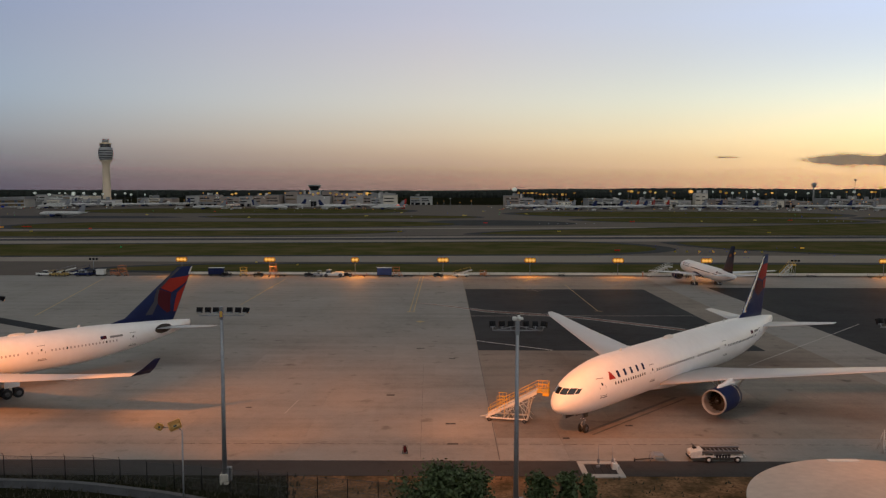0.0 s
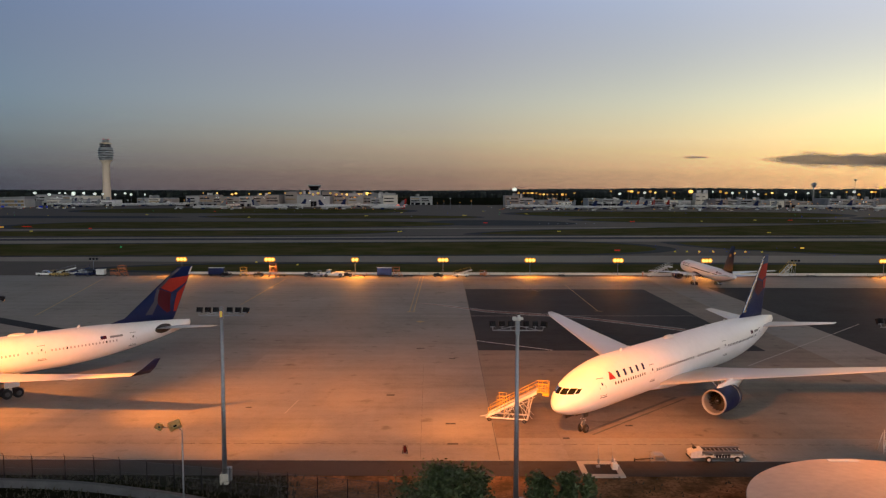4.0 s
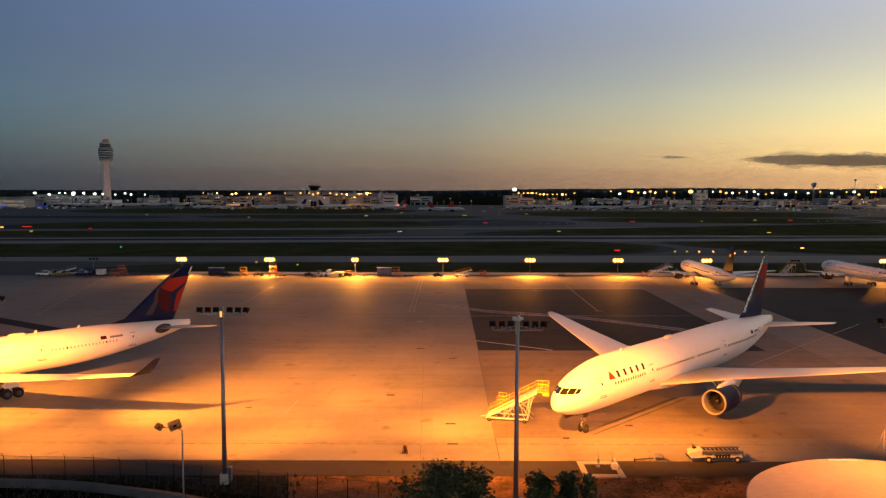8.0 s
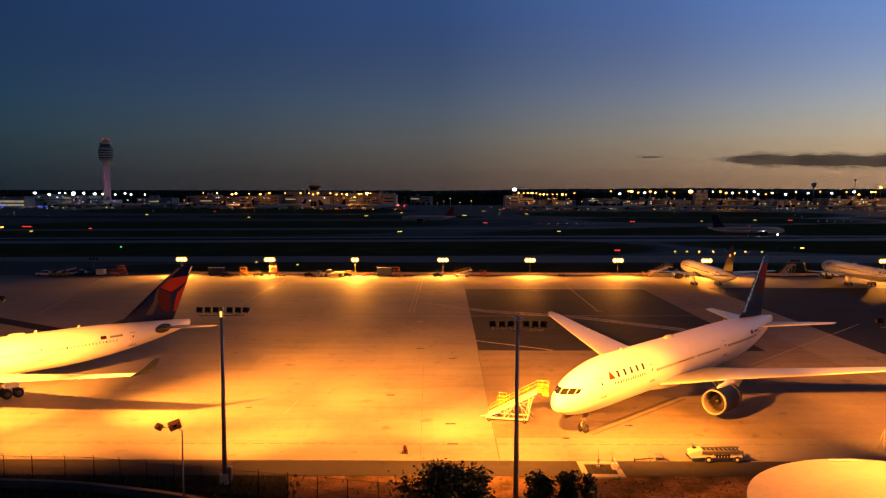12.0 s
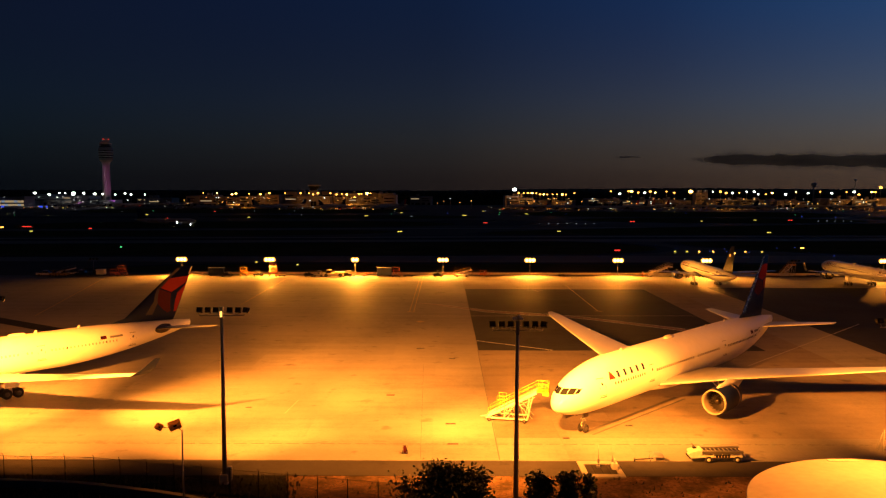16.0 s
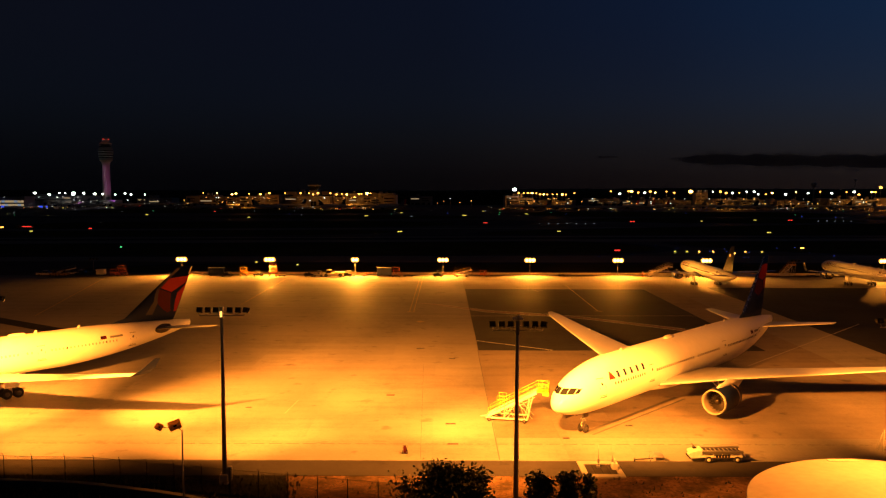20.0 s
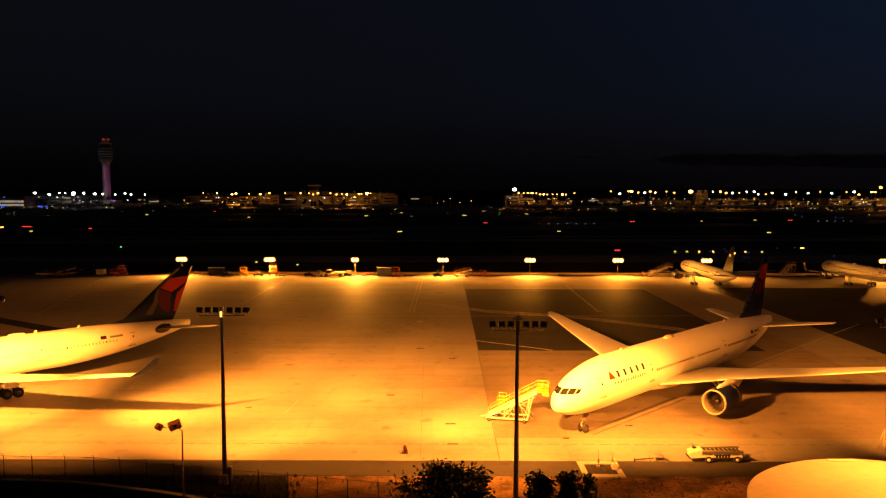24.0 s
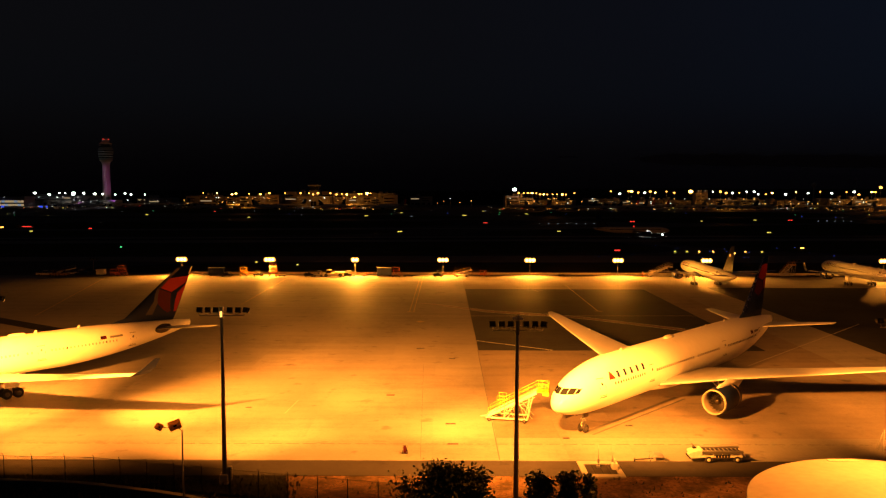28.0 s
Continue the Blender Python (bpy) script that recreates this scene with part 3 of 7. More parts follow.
def wheel_under(parent, at, r, w, name="wheel", rim_mat="rim_grey"):
    x, y, z = at
    tyre = Geo().turned((x, y - w / 2, z), (x, y + w / 2, z),
                        [(0, r * 0.55), (0.02, r * 0.86), (w * 0.18, r * 0.98), (w * 0.5, r), (w * 0.82, r * 0.98), (w - 0.02, r * 0.86), (w, r * 0.55)], 20)
    wheel = part(name, tyre, "tyre", parent)
    rim = Geo().turned((x, y - w / 2 - 0.012, z), (x, y + w / 2 + 0.012, z),
                       [(0, r * 0.2), (0.01, r * 0.5), (w * 0.5, r * 0.53), (w + 0.014, r * 0.5), (w + 0.024, r * 0.2)], 14)
    part("rim", rim, rim_mat, wheel)
    return wheel


def engine_under(parent, x, y, z, r, length, cowl):
    """A turbofan: cowl, polished lip, fan with blades and spinner, core and exhaust cone."""
    n = 28
    k = length
    outer = [(0.0, r * 0.88), (0.03 * k, r * 0.93), (0.12 * k, r * 0.99), (0.35 * k, r * 1.0), (0.6 * k, r * 0.96), (0.78 * k, r * 0.84)]
    inner = [(0.78 * k, r * 0.8), (0.5 * k, r * 0.8), (0.22 * k, r * 0.82), (0.05 * k, r * 0.83), (0.0, r * 0.85)]
    en = part("engine", Geo().turned((x - 0.05 * k, y, z), (x - k, y, z), [(s, rr) for s, rr in outer[1:] + inner[:-1]], n, True, False), cowl, parent)
    ring = [(0.05 * k, r * 0.955), (0.02 * k, r * 0.94), (0.0, r * 0.905), (0.01 * k, r * 0.87), (0.06 * k, r * 0.825)]
    part("inlet_lip", Geo().turned((x, y, z), (x - k, y, z), ring, n, True, False), "lip_metal", en, "dull metal inlet lip")
    fan = Geo()
    for i in range(18):
        a = 2 * math.pi * i / 18
        b = a + 0.26
        v = []
        for rr, tw in ((0.26, 0.2), (0.79, 0.34)):
            v += [(x - 0.2 * k, y + r * rr * math.cos(a), z + r * rr * math.sin(a)), (x - 0.2 * k - tw * r, y + r * rr * math.cos(b), z + r * rr * math.sin(b))]
        fan.put(v, [(0, 1, 3, 2)])
    part("fan", fan, "fan_dark", en)
    part("fan_backing", Geo().turned((x - 0.34 * k, y, z), (x - k, y, z), [(0, r * 0.8), (0.02, r * 0.8)], n), "black", en)
    part("spinner", Geo().turned((x - 0.09 * k, y, z), (x - k, y, z), [(0, 0.01), (0.04 * k, r * 0.12), (0.13 * k, r * 0.27)], 14), "dark_metal", en)
    part("spinner_mark", Geo().box(x - 0.14 * k, x - 0.125 * k, y + r * 0.04, y + r * 0.15, z + r * 0.02, z + r * 0.08, 0.01), "offwhite", en, "small pale swirl on the spinner")
    part("cowl_band", Geo().turned((x - 0.05 * k, y, z), (x - k, y, z), [(0.60 * k, r * 0.962), (0.605 * k, r * 0.966), (0.635 * k, r * 0.952), (0.64 * k, r * 0.94)], n, True, False), "lip_metal", en, "thin bright band round the cowl")
    part("inlet_liner", Geo().turned((x - 0.055 * k, y, z), (x - k, y, z), [(0, r * 0.815), (0.1 * k, r * 0.805), (0.26 * k, r * 0.795)], n, True, False), "liner", en, "brownish grey inlet lining")
    part("core", Geo().turned((x - 0.6 * k, y, z), (x - 1.2 * k, y, z), [(0, r * 0.66), (0.22 * k, r * 0.6), (0.42 * k, r * 0.42)], 18), "dark_metal", en)
    part("exhaust_cone", Geo().turned((x - 1.0 * k, y, z), (x - 2 * k, y, z), [(0, r * 0.3), (0.2 * k, r * 0.04)], 12), "dark_metal", en)
    return en


class Jet:
    """All measures of one type, so that one function builds every airliner."""

    def __init__(self, shape, wing, winglet, fin, tailplane, engine, nose_gear, main_gear, doors, windows, window_z, screen):
        self.shape, self.wing, self.winglet, self.fin, self.tailplane, self.engine = shape, wing, winglet, fin, tailplane, engine
        self.nose_gear, self.main_gear, self.doors, self.windows, self.window_z, self.screen = nose_gear, main_gear, doors, windows, window_z, screen


TWIN_LONG = Jet(  # wide-body twin with six-wheel bogies
    Shape(63.7, 8.75, 2.55, 3.1, 4.15, 12.5, 6.8, 21.0, (6.3, 7.6, 0.35)),
    [(2.6, 19.6, 14.2, 3.75, 0.13), (9.9, 25.4, 8.6, 4.75, 0.11), (20.0, 32.3, 5.3, 5.95, 0.10), (28.6, 38.2, 2.9, 7.0, 0.09), (30.46, 40.2, 1.3, 7.25, 0.08)],
    None,
    [(8.0, 49.0, 10.3, 0, 0.10), (9.2, 51.4, 8.4, 0, 0.10), (18.3, 59.9, 1.9, 0, 0.09)],
    [(0.6, 54.2, 7.6, 6.7, 0.10), (10.75, 61.3, 2.3, 7.6, 0.09)],
    (20.4, 9.6, 2.62, 1.68, 6.5), (5.9, 0.53, 0.27), (31.8, 5.5, 0.66, 3), [5.4, 16.4, 38.0, 52.5], [(8.0, 15.2), (17.8, 28.5), (29.4, 36.6), (39.4, 51.2)], 6.15, (1.25, 3.05, 5.72, 6.34))
TWIN_WIDE = Jet(  # wide-body twin with four-wheel bogies
    Shape(62.6, 7.75, 2.1, 2.82, 4.1, 8.5, 6.0, 21.5, (5.75, 6.75, 0.4)),
    [(2.4, 19.4, 11.6, 3.3, 0.13), (9.4, 24.6, 7.4, 4.1, 0.11), (20.0, 31.5, 4.6, 5.1, 0.10), (28.9, 38.4, 2.5, 5.9, 0.09)],
    [(28.9, 38.4, 2.5, 5.9, 0.08), (29.5, 39.4, 1.9, 6.6, 0.08), (30.2, 40.9, 0.8, 7.9, 0.08)],
    [(7.0, 46.0, 13.6, 0, 0.08), (8.2, 51.2, 9.0, 0, 0.10), (15.95, 60.7, 2.75, 0, 0.09)],
    [(0.6, 55.3, 5.6, 6.0, 0.10), (9.7, 60.6, 2.0, 6.85, 0.09)],
    (20.0, 9.4, 2.6, 1.5, 5.6), (6.7, 0.53, 0.27), (32.3, 5.35, 0.7, 2), [5.3, 14.3, 36.9, 51.0], [(8, 13), (16.5, 25.5), (27.0, 34.5), (35.2, 36.4), (38.6, 49.0)], 5.35, (1.7, 3.6, 5.2, 5.95))
NARROW = Jet(  # slender single-aisle twin on tall gear
    Shape(47.0, 6.25, 2.25, 1.9, 3.75, 6.5, 4.8, 15.0, (4.75, 5.5, 0.28)),
    [(1.6, 14.6, 8.6, 2.9, 0.13), (6.5, 18.3, 5.6, 3.5, 0.11), (13.0, 23.0, 3.7, 4.3, 0.10), (19.0, 27.4, 1.9, 5.0, 0.09)],
    [(19.0, 27.4, 1.9, 5.0, 0.08), (19.7, 28.2, 1.5, 5.7, 0.08), (20.5, 29.4, 0.7, 7.5, 0.08)],
    [(5.8, 36.0, 8.6, 0, 0.10), (6.4, 37.4, 7.2, 0, 0.10), (13.55, 43.0, 2.7, 0, 0.09)],
    [(0.5, 40.2, 4.9, 5.0, 0.10), (7.6, 44.4, 1.7, 5.55, 0.09)],
    (13.4, 6.5, 2.35, 1.35, 5.2), (4.95, 0.4, 0.22), (23.3, 3.65, 0.52, 2), [4.2, 13.4, 32.5, 37.8], [(6, 12.6), (14.2, 31.6), (33.6, 37.0)], 4.65, (1.2, 2.7, 4.55, 5.2))


def fin_plate(geo, jet, corners, side, out=0.05):
    """A flat shape on the fin: corners as (share of chord, share of height)."""
    (z0, s0, c0, _, t0), (z1, s1, c1, _, t1) = jet.fin[1], jet.fin[2]

    def on_skin(u, h):
        z, s, c = z0 + (z1 - z0) * h, s0 + (s1 - s0) * h, c0 + (c1 - c0) * h
        return Vector((-(s + u * c), side * (0.6 * c * (t0 + (t1 - t0) * h) * (1.48 * math.sqrt(u) - 0.63 * u - 1.76 * u * u + 1.42 * u ** 3 - 0.5 * u ** 4) + out), z))

    # a fan of small triangles from the middle, so that the plate follows the fin's curve
    mu, mh = (sum(p[k] for p in corners) / len(corners) for k in (0, 1))
    n = 6
    for (ua, ha), (ub, hb) in zip(corners, corners[1:] + corners[:1]):
        v, f, at = [], [], {}
        for i in range(n + 1):
            for j in range(i + 1):
                at[i, j] = len(v)
                a, b = (i - j) / n, j / n
                v.append(on_skin(mu + (ua - mu) * a + (ub - mu) * b, mh + (ha - mh) * a + (hb - mh) * b))
        for i in range(n):
            for j in range(i + 1):
                f.append((at[i, j], at[i + 1, j], at[i + 1, j + 1]))
                if j < i:
                    f.append((at[i, j], at[i + 1, j + 1], at[i, j + 1]))
        geo.put(v, f)
    return geo


# the fin's emblem: polygons in shares of chord and height
NARROW_PLAIN = Jet(NARROW.shape, NARROW.wing, None, NARROW.fin, NARROW.tailplane, NARROW.engine, NARROW.nose_gear, NARROW.main_gear, NARROW.doors, NARROW.windows, NARROW.window_z, NARROW.screen)


EMBLEM = {
    "old": [("red", [(0.3, 0.36), (0.62, 0.44), (1.0, 0.9), (0.93, 0.94), (0.4, 0.62)]), ("dark_red", [(0.5, 0.02), (0.98, 0.02), (0.98, 0.36), (0.66, 0.42)])],
    "new": [("fin_silver", [(0.36, 0.02), (0.5, 0.02), (0.44, 0.25), (0.3, 0.3)]), ("fin_silver", [(0.3, 0.3), (0.44, 0.25), (0.15, 0.55), (0.05, 0.56)]),
            ("fin_silver", [(0.05, 0.56), (0.15, 0.57), (0.15, 0.76), (0.26, 0.98), (0.03, 0.98)]),
            ("red", [(0.16, 0.57), (0.62, 0.46), (0.97, 0.66), (0.97, 0.79), (0.16, 0.76)]),
            ("dark_red", [(0.16, 0.55), (0.335, 0.31), (0.80, 0.02), (0.86, 0.05), (0.63, 0.44)]),
            ("red", [(0.81, 0.43), (0.93, 0.03), (0.985, 0.03), (0.985, 0.63)]),
            ("offwhite", [(0.91, 0.82), (0.99, 0.82), (0.99, 0.985), (0.91, 0.985)])],
    "long": [("bare_metal", [(0.004, 0.02), (0.11, 0.02), (0.16, 0.98), (0.004, 0.98)]),
             ("red", [(0.17, 0.60), (0.62, 0.54), (0.975, 0.60), (0.975, 0.84), (0.18, 0.82)]),
             ("dark_red", [(0.16, 0.56), (0.22, 0.36), (0.55, 0.26), (0.86, 0.38), (0.62, 0.52)]),
             ("red", [(0.70, 0.52), (0.90, 0.36), (0.975, 0.40), (0.975, 0.57)])],
    "small": [("dark_red", [(0.35, 0.55), (0.65, 0.55), (0.65, 0.68), (0.35, 0.68)])],
}


def airliner(jet, name, label, m, emblem="new", near=True, group="", fin_colour="navy", titles=True, lit=False, belly="white_paint"):
    sh = jet.shape
    a = thing(name, label, "airplane", m, group)
    n = 36 if near else 18
    # stations crowd towards the nose
    st = [0.015, 0.1, 0.25, 0.5, 0.9, 1.5, 2.3, 3.3, 4.5, 6.0, 7.5, 9.0, 11.0]
    k = 18 if near else 8
    st += [11.0 + (sh.length - sh.tail - 11.0) * (i + 1) / 4 for i in range(4)]
    st += [sh.length - sh.tail + sh.tail * (i + 1) / k for i in range(k)]
    body = Geo().loft([[sh.at(s, 360 * i / n) for i in range(n)][::-1] for s in st], True)
    fus = part("fuselage", body, "white_paint", a)
    # the fairing under the wing root
    w0, w1 = jet.wing[0][1] - 3.0, jet.wing[0][1] + jet.wing[0][2] + 3.0
    g = Geo()
    rings = []
    for i in range(9):
        u = i / 8
        s, b = w0 + (w1 - w0) * u, math.sin(math.pi * min(0.98, max(0.02, u))) ** 0.5
        t_, b_, w_ = sh.section(s)
        rings.append([Vector((-s, (w_ * 1.02) * b * math.cos(2 * math.pi * j / 16), b_ + 0.9 + (1.25 * b) * math.sin(2 * math.pi * j / 16))) for j in range(16)])
    part("belly_fairing", g.loft([r[::-1] for r in rings], True), belly, a)
    for side in (1, -1):
        wing = part("wing", wing_geo(jet.wing, side), "grey_paint", a)
        if near:
            y0, s0, c0, z0, _ = jet.wing[1]
            y1, s1, c1, z1, _ = jet.wing[2]
            for u in (0.15, 0.6, 0.95):
                y, s, c, z = y0 + (y1 - y0) * u, s0 + (s1 - s0) * u, c0 + (c1 - c0) * u, z0 + (z1 - z0) * u
                part("flap_fairing", Geo().turned((-(s + c * 0.55), side * y, z - 0.28), (-(s + c * 1.3), side * y, z - 0.5),
                     [(0, 0.05), (c * 0.15, 0.3), (c * 0.4, 0.33), (c * 0.62, 0.06)], 10), "white_paint", wing)
        if jet.winglet:
            part("winglet", wing_geo(jet.winglet, side), "navy", wing, "upturned navy wingtip")
        x, y, z, r, ln = jet.engine
        en = engine_under(a, -x, side * y, z, r, ln, "navy")
        zw = 4.75 if jet is TWIN_LONG else 4.1 if jet is TWIN_WIDE else 3.5
        hw = 0.2 * r
        g = Geo()
        g.loft([[(-(x + ln * u), side * y - hw * w, lo), (-(x + ln * u), side * y + hw * w, lo), (-(x + ln * u), side * y + hw * w * 0.7, hi), (-(x + ln * u), side * y - hw * w * 0.7, hi)]
                for u, w, lo, hi in ((0.16, 0.3, z + r * 0.93, z + r * 1.0), (0.26, 0.8, z + r * 0.93, z + r * 1.14), (0.5, 1.1, z + r * 0.85, zw - 0.25), (0.75, 1.1, z + r * 0.6, zw + 0.1),
                                     (1.05, 0.9, z + r * 0.5, zw), (1.45, 0.4, zw - 0.3, zw))], True)
        part("pylon", g, "white_paint", en)
        part("tailplane", wing_geo(jet.tailplane, side), "grey_paint", a)
        if jet is TWIN_WIDE:
            rings = []
            for k in (1.0, 0.66, 0.33, 0.02):
                ring = []
                for i in range(16):
                    q = 2 * math.pi * i / 16
                    s, z = 57.1 + 1.6 * k * math.cos(q), 6.0 + 0.7 * k * math.sin(q) + 0.1 * k * math.cos(q)
                    ring.append(sh.at(s, sh.angle(s, z, side), 0.05))
                rings.append(ring)
            part("tail_cutout", Geo().loft(rings, True, False), "dark_metal", fus, "dark scuff plate round the tailplane root")
    fin = part("fin", wing_geo(jet.fin, 1, True), fin_colour, a, "tail fin in dark and red facets")
    for side in (1, -1):
        for mat, corners in EMBLEM[emblem] if emblem else ():
            part("emblem_facet", fin_plate(Geo(), jet, corners if side > 0 else corners[::-1], side), mat, fin)
    # landing gear
    s, r, w = jet.nose_gear
    gear = part("nose_gear", Geo().tube((-s, 0, r), (-s + 0.1, 0, sh.section(s)[1] + 0.3), 0.15).tube((-s, -0.42, r), (-s, 0.42, r), 0.07)
                .tube((-s - 0.1, 0, 1.1), (-s - 1.3, 0, sh.section(s)[1] + 0.25), 0.05).box(-s - 0.12, -s + 0.22, -0.2, 0.2, 1.25, 1.6, 0.03), "steel", a)
    for y in (-0.36, 0.36):
        wheel_under(gear, (-s, y, r), r, w)
    if near:
        for y in (-0.55, 0.55):
            part("gear_door", Geo().box(-s - 0.2, -s + 0.75, y - 0.02, y + 0.02, sh.section(s)[1] - 0.5, sh.section(s)[1] + 0.2), "dark_metal", gear)
        part("gear_door", Geo().box(-s + 1.3, -s + 3.0, -0.5, -0.46, sh.section(s - 2)[1] - 0.45, sh.section(s - 2)[1] + 0.25), "dark_metal", gear)
        part("taxi_light", Geo().tube((-s + 0.25, 0.16, 1.75), (-s + 0.4, 0.16, 1.75), 0.12, 0.12, 10).tube((-s + 0.25, -0.16, 1.75), (-s + 0.4, -0.16, 1.75), 0.12, 0.12, 10), "bare_metal", gear)
        part("scissor_link", Geo().path([(-s + 0.18, 0, 0.75), (-s + 0.5, 0, 1.05), (-s + 0.18, 0, 1.4)], 0.06), "offwhite", gear)
        part("steering_cylinder", Geo().tube((-s - 0.05, -0.3, 1.5), (-s - 0.05, 0.3, 1.5), 0.09), "offwhite", gear)
    s, yy, r, pairs = jet.main_gear
    for side in (1, -1):
        top = 3.4 if jet.shape is not NARROW.shape else 2.9
        gear = part("main_gear", Geo().tube((-s, side * yy, r), (-s + 0.1, side * yy * 0.93, top), 0.18)
                    .tube((-s, side * yy, r + 0.5), (-s, side * (yy - 2.2), top - 0.2), 0.08)
                    .box(-s - (pairs - 1) * 0.75, -s + (pairs - 1) * 0.75, side * yy - 0.12, side * yy + 0.12, r - 0.12, r + 0.12), "offwhite", a)
        part("gear_door", Geo().box(-s - 1.0, -s + 1.0, side * (yy + 0.45) - 0.03, side * (yy + 0.45) + 0.03, 1.5, top), "white_paint", gear)
        for i in range(pairs):
            for y in (-0.62, 0.62):
                wheel_under(gear, (-s + (i - (pairs - 1) / 2) * 1.48, side * yy + y, r), r, r * 0.72)
    # cockpit panes, cabin windows, doors, titles
    s0, s1, z0, z1 = jet.screen
    for side in (1, -1):
        for i in range(3):
            y0, y1 = ((0.012, 0.245), (0.26, 0.44), (0.455, 0.54))[i]
            p = windscreen_pane(sh, y0 * sh.half, y1 * sh.half, z0 - 0.05 + 0.03 * i, z0 + (z1 - z0) * (0.86, 0.9, 0.8)[i], side)
            part("cockpit_window", p, "window", fus)
        if near:
            shared = None
            for w0, w1 in jet.windows:
                count = int((w1 - w0) / 0.53)
                for i in range(count):
                    s = w0 + (i + 0.5) * (w1 - w0) / count
                    if sh.section(s)[2] < sh.half * 0.55:
                        continue
                    o = sh.at(s, sh.angle(s, jet.window_z, side), 0.012)
                    if shared is None:
                        q = [(0.11, 0.09), (0.085, 0.16), (0.0, 0.18), (-0.085, 0.16), (-0.11, 0.09), (-0.11, -0.09), (-0.085, -0.16), (0, -0.18), (0.085, -0.16), (0.11, -0.09)]
                        shared = Geo().put([(x, 0, z) for x, z in q], [tuple(range(10)) if side < 0 else tuple(range(9, -1, -1))]).mesh("cabin_window", "window")
                        shaded = shared.copy()
                        shaded.materials[0] = M["window_shade"]
                    ob = part("cabin_window", shared if jet is not TWIN_WIDE or i % 11 == 4 else shaded, None, fus)
                    ob.location = o
                    e = sh.at(s + 0.3, sh.angle(s + 0.3, jet.window_z, side), 0.012) - o
                    t, b, w = sh.section(s)
                    m_, h_ = (t + b) / 2, (t - b) / 2
                    tilt = math.atan2((jet.window_z - m_) / (h_ * h_), abs(o.y) / (w * w))
                    ob.rotation_euler = Euler((-side * tilt * -1.0 if side < 0 else tilt * 1.0, 0, math.atan2(e.y, e.x) - math.pi))
        else:
            g = Geo()
            for w0, w1 in jet.windows:
                sh.patch(g, w0, w1, jet.window_z - 0.1, jet.window_z + 0.12, side, 0.015, 8)
            part("window_line", g, "window", fus)
        if near:
            for s in jet.doors:
                g = Geo()
                zb, zt, t = jet.window_z - 1.15, jet.window_z + 0.85, 0.07
                sh.patch(g, s, s + 1.07, zb, zb + t, side, 0.01)
                sh.patch(g, s, s + 1.07, zt - t, zt, side, 0.01)
                sh.patch(g, s, s + t, zb, zt, side, 0.01, 1)
                sh.patch(g, s + 1.07 - t, s + 1.07, zb, zt, side, 0.01, 1)
                door = part("door", g, "outline", fus, "door outlined by its seam")
                p = Geo()
                sh.patch(p, s + 0.42, s + 0.65, jet.window_z + 0.05, jet.window_z + 0.35, side, 0.014, 1)
                part("door_window", p, "window", door)
                p = Geo()
                sh.patch(p, s - 0.1, s + 1.2, zb - 0.22, zb - 0.1, side, 0.014)
                part("door_sill", p, "outline", door)
        if titles:
            marks = [(0.0, 1.0, "tri")] + [(2.02 + 1.42 * i, 2.46 + 1.42 * i, "bar") for i in range(5)]
            scale = 1.0 if jet is TWIN_LONG else 0.72
            s_at, zt = (7.0, jet.window_z + 0.4) if jet is TWIN_LONG else (5.6, jet.window_z + 0.3)
            hgt = 1.4 * scale
            if jet is not TWIN_WIDE:
                for m0, m1, what in marks:
                    g = Geo()
                    if what == "tri":
                        for k in range(5):
                            sh.patch(g, s_at + (0.35 + 0.1 * k) * scale, s_at + (1.45 - 0.1 * k) * scale, zt + (0.06 + 0.115 * k) * hgt, zt + (0.175 + 0.115 * k) * hgt, side, 0.03, 2)
                        part("title_emblem", g, "red", fus)
                    else:
                        sh.patch(g, s_at + m0 * scale, s_at + m1 * scale, zt + 0.1 * hgt, zt + hgt * 0.62, side, 0.03, 2)
                        part("title_bar", g, "navy", fus)
            s_at = sh.length * 0.765 if jet is not TWIN_WIDE else 46.2
            g = Geo()
            sh.patch(g, s_at + 1.5, s_at + 3.6, jet.window_z + 0.5, jet.window_z + 0.8, side, 0.02, 3)
            part("registration_bar", g, "outline", fus)
            g = Geo()
            sh.patch(g, s_at, s_at + 0.95, jet.window_z + 0.45, jet.window_z + 0.95, side, 0.02, 2)
            part("flag", g, "dark_red", fus, "small striped flag patch")
            g = Geo()
            sh.patch(g, s_at, s_at + 0.4, jet.window_z + 0.7, jet.window_z + 0.95, side, 0.026, 1)
            part("flag_canton", g, "navy", fus)
    # aerials on the crown
    if near:
        for s in (sh.length * 0.22, sh.length * 0.42, sh.length * 0.6, sh.length * 0.7):
            t = sh.section(s)[0]
            part("aerial", Geo().loft([[(-s - 0.3, -0.03, t - 0.05), (-s + 0.2, -0.03, t - 0.05), (-s + 0.2, 0.03, t - 0.05), (-s - 0.3, 0.03, t - 0.05)],
                                       [(-s - 0.35, -0.015, t + 0.38), (-s - 0.1, -0.015, t + 0.38), (-s - 0.1, 0.015, t + 0.38), (-s - 0.35, 0.015, t + 0.38)]], False), "offwhite", fus)
        s, t = sh.length * 0.56 if jet is TWIN_WIDE else sh.length * 0.42, sh.top
        part("antenna_fairing", Geo().loft([[(-s + 1.3 * k * math.cos(q), 0.5 * k * math.sin(q), t + z) for q in [2 * math.pi * i / 14 for i in range(14)]]
                                            for k, z in ((1.0, -0.12), (0.95, 0.1), (0.75, 0.24), (0.3, 0.3))], True), "offwhite", fus)
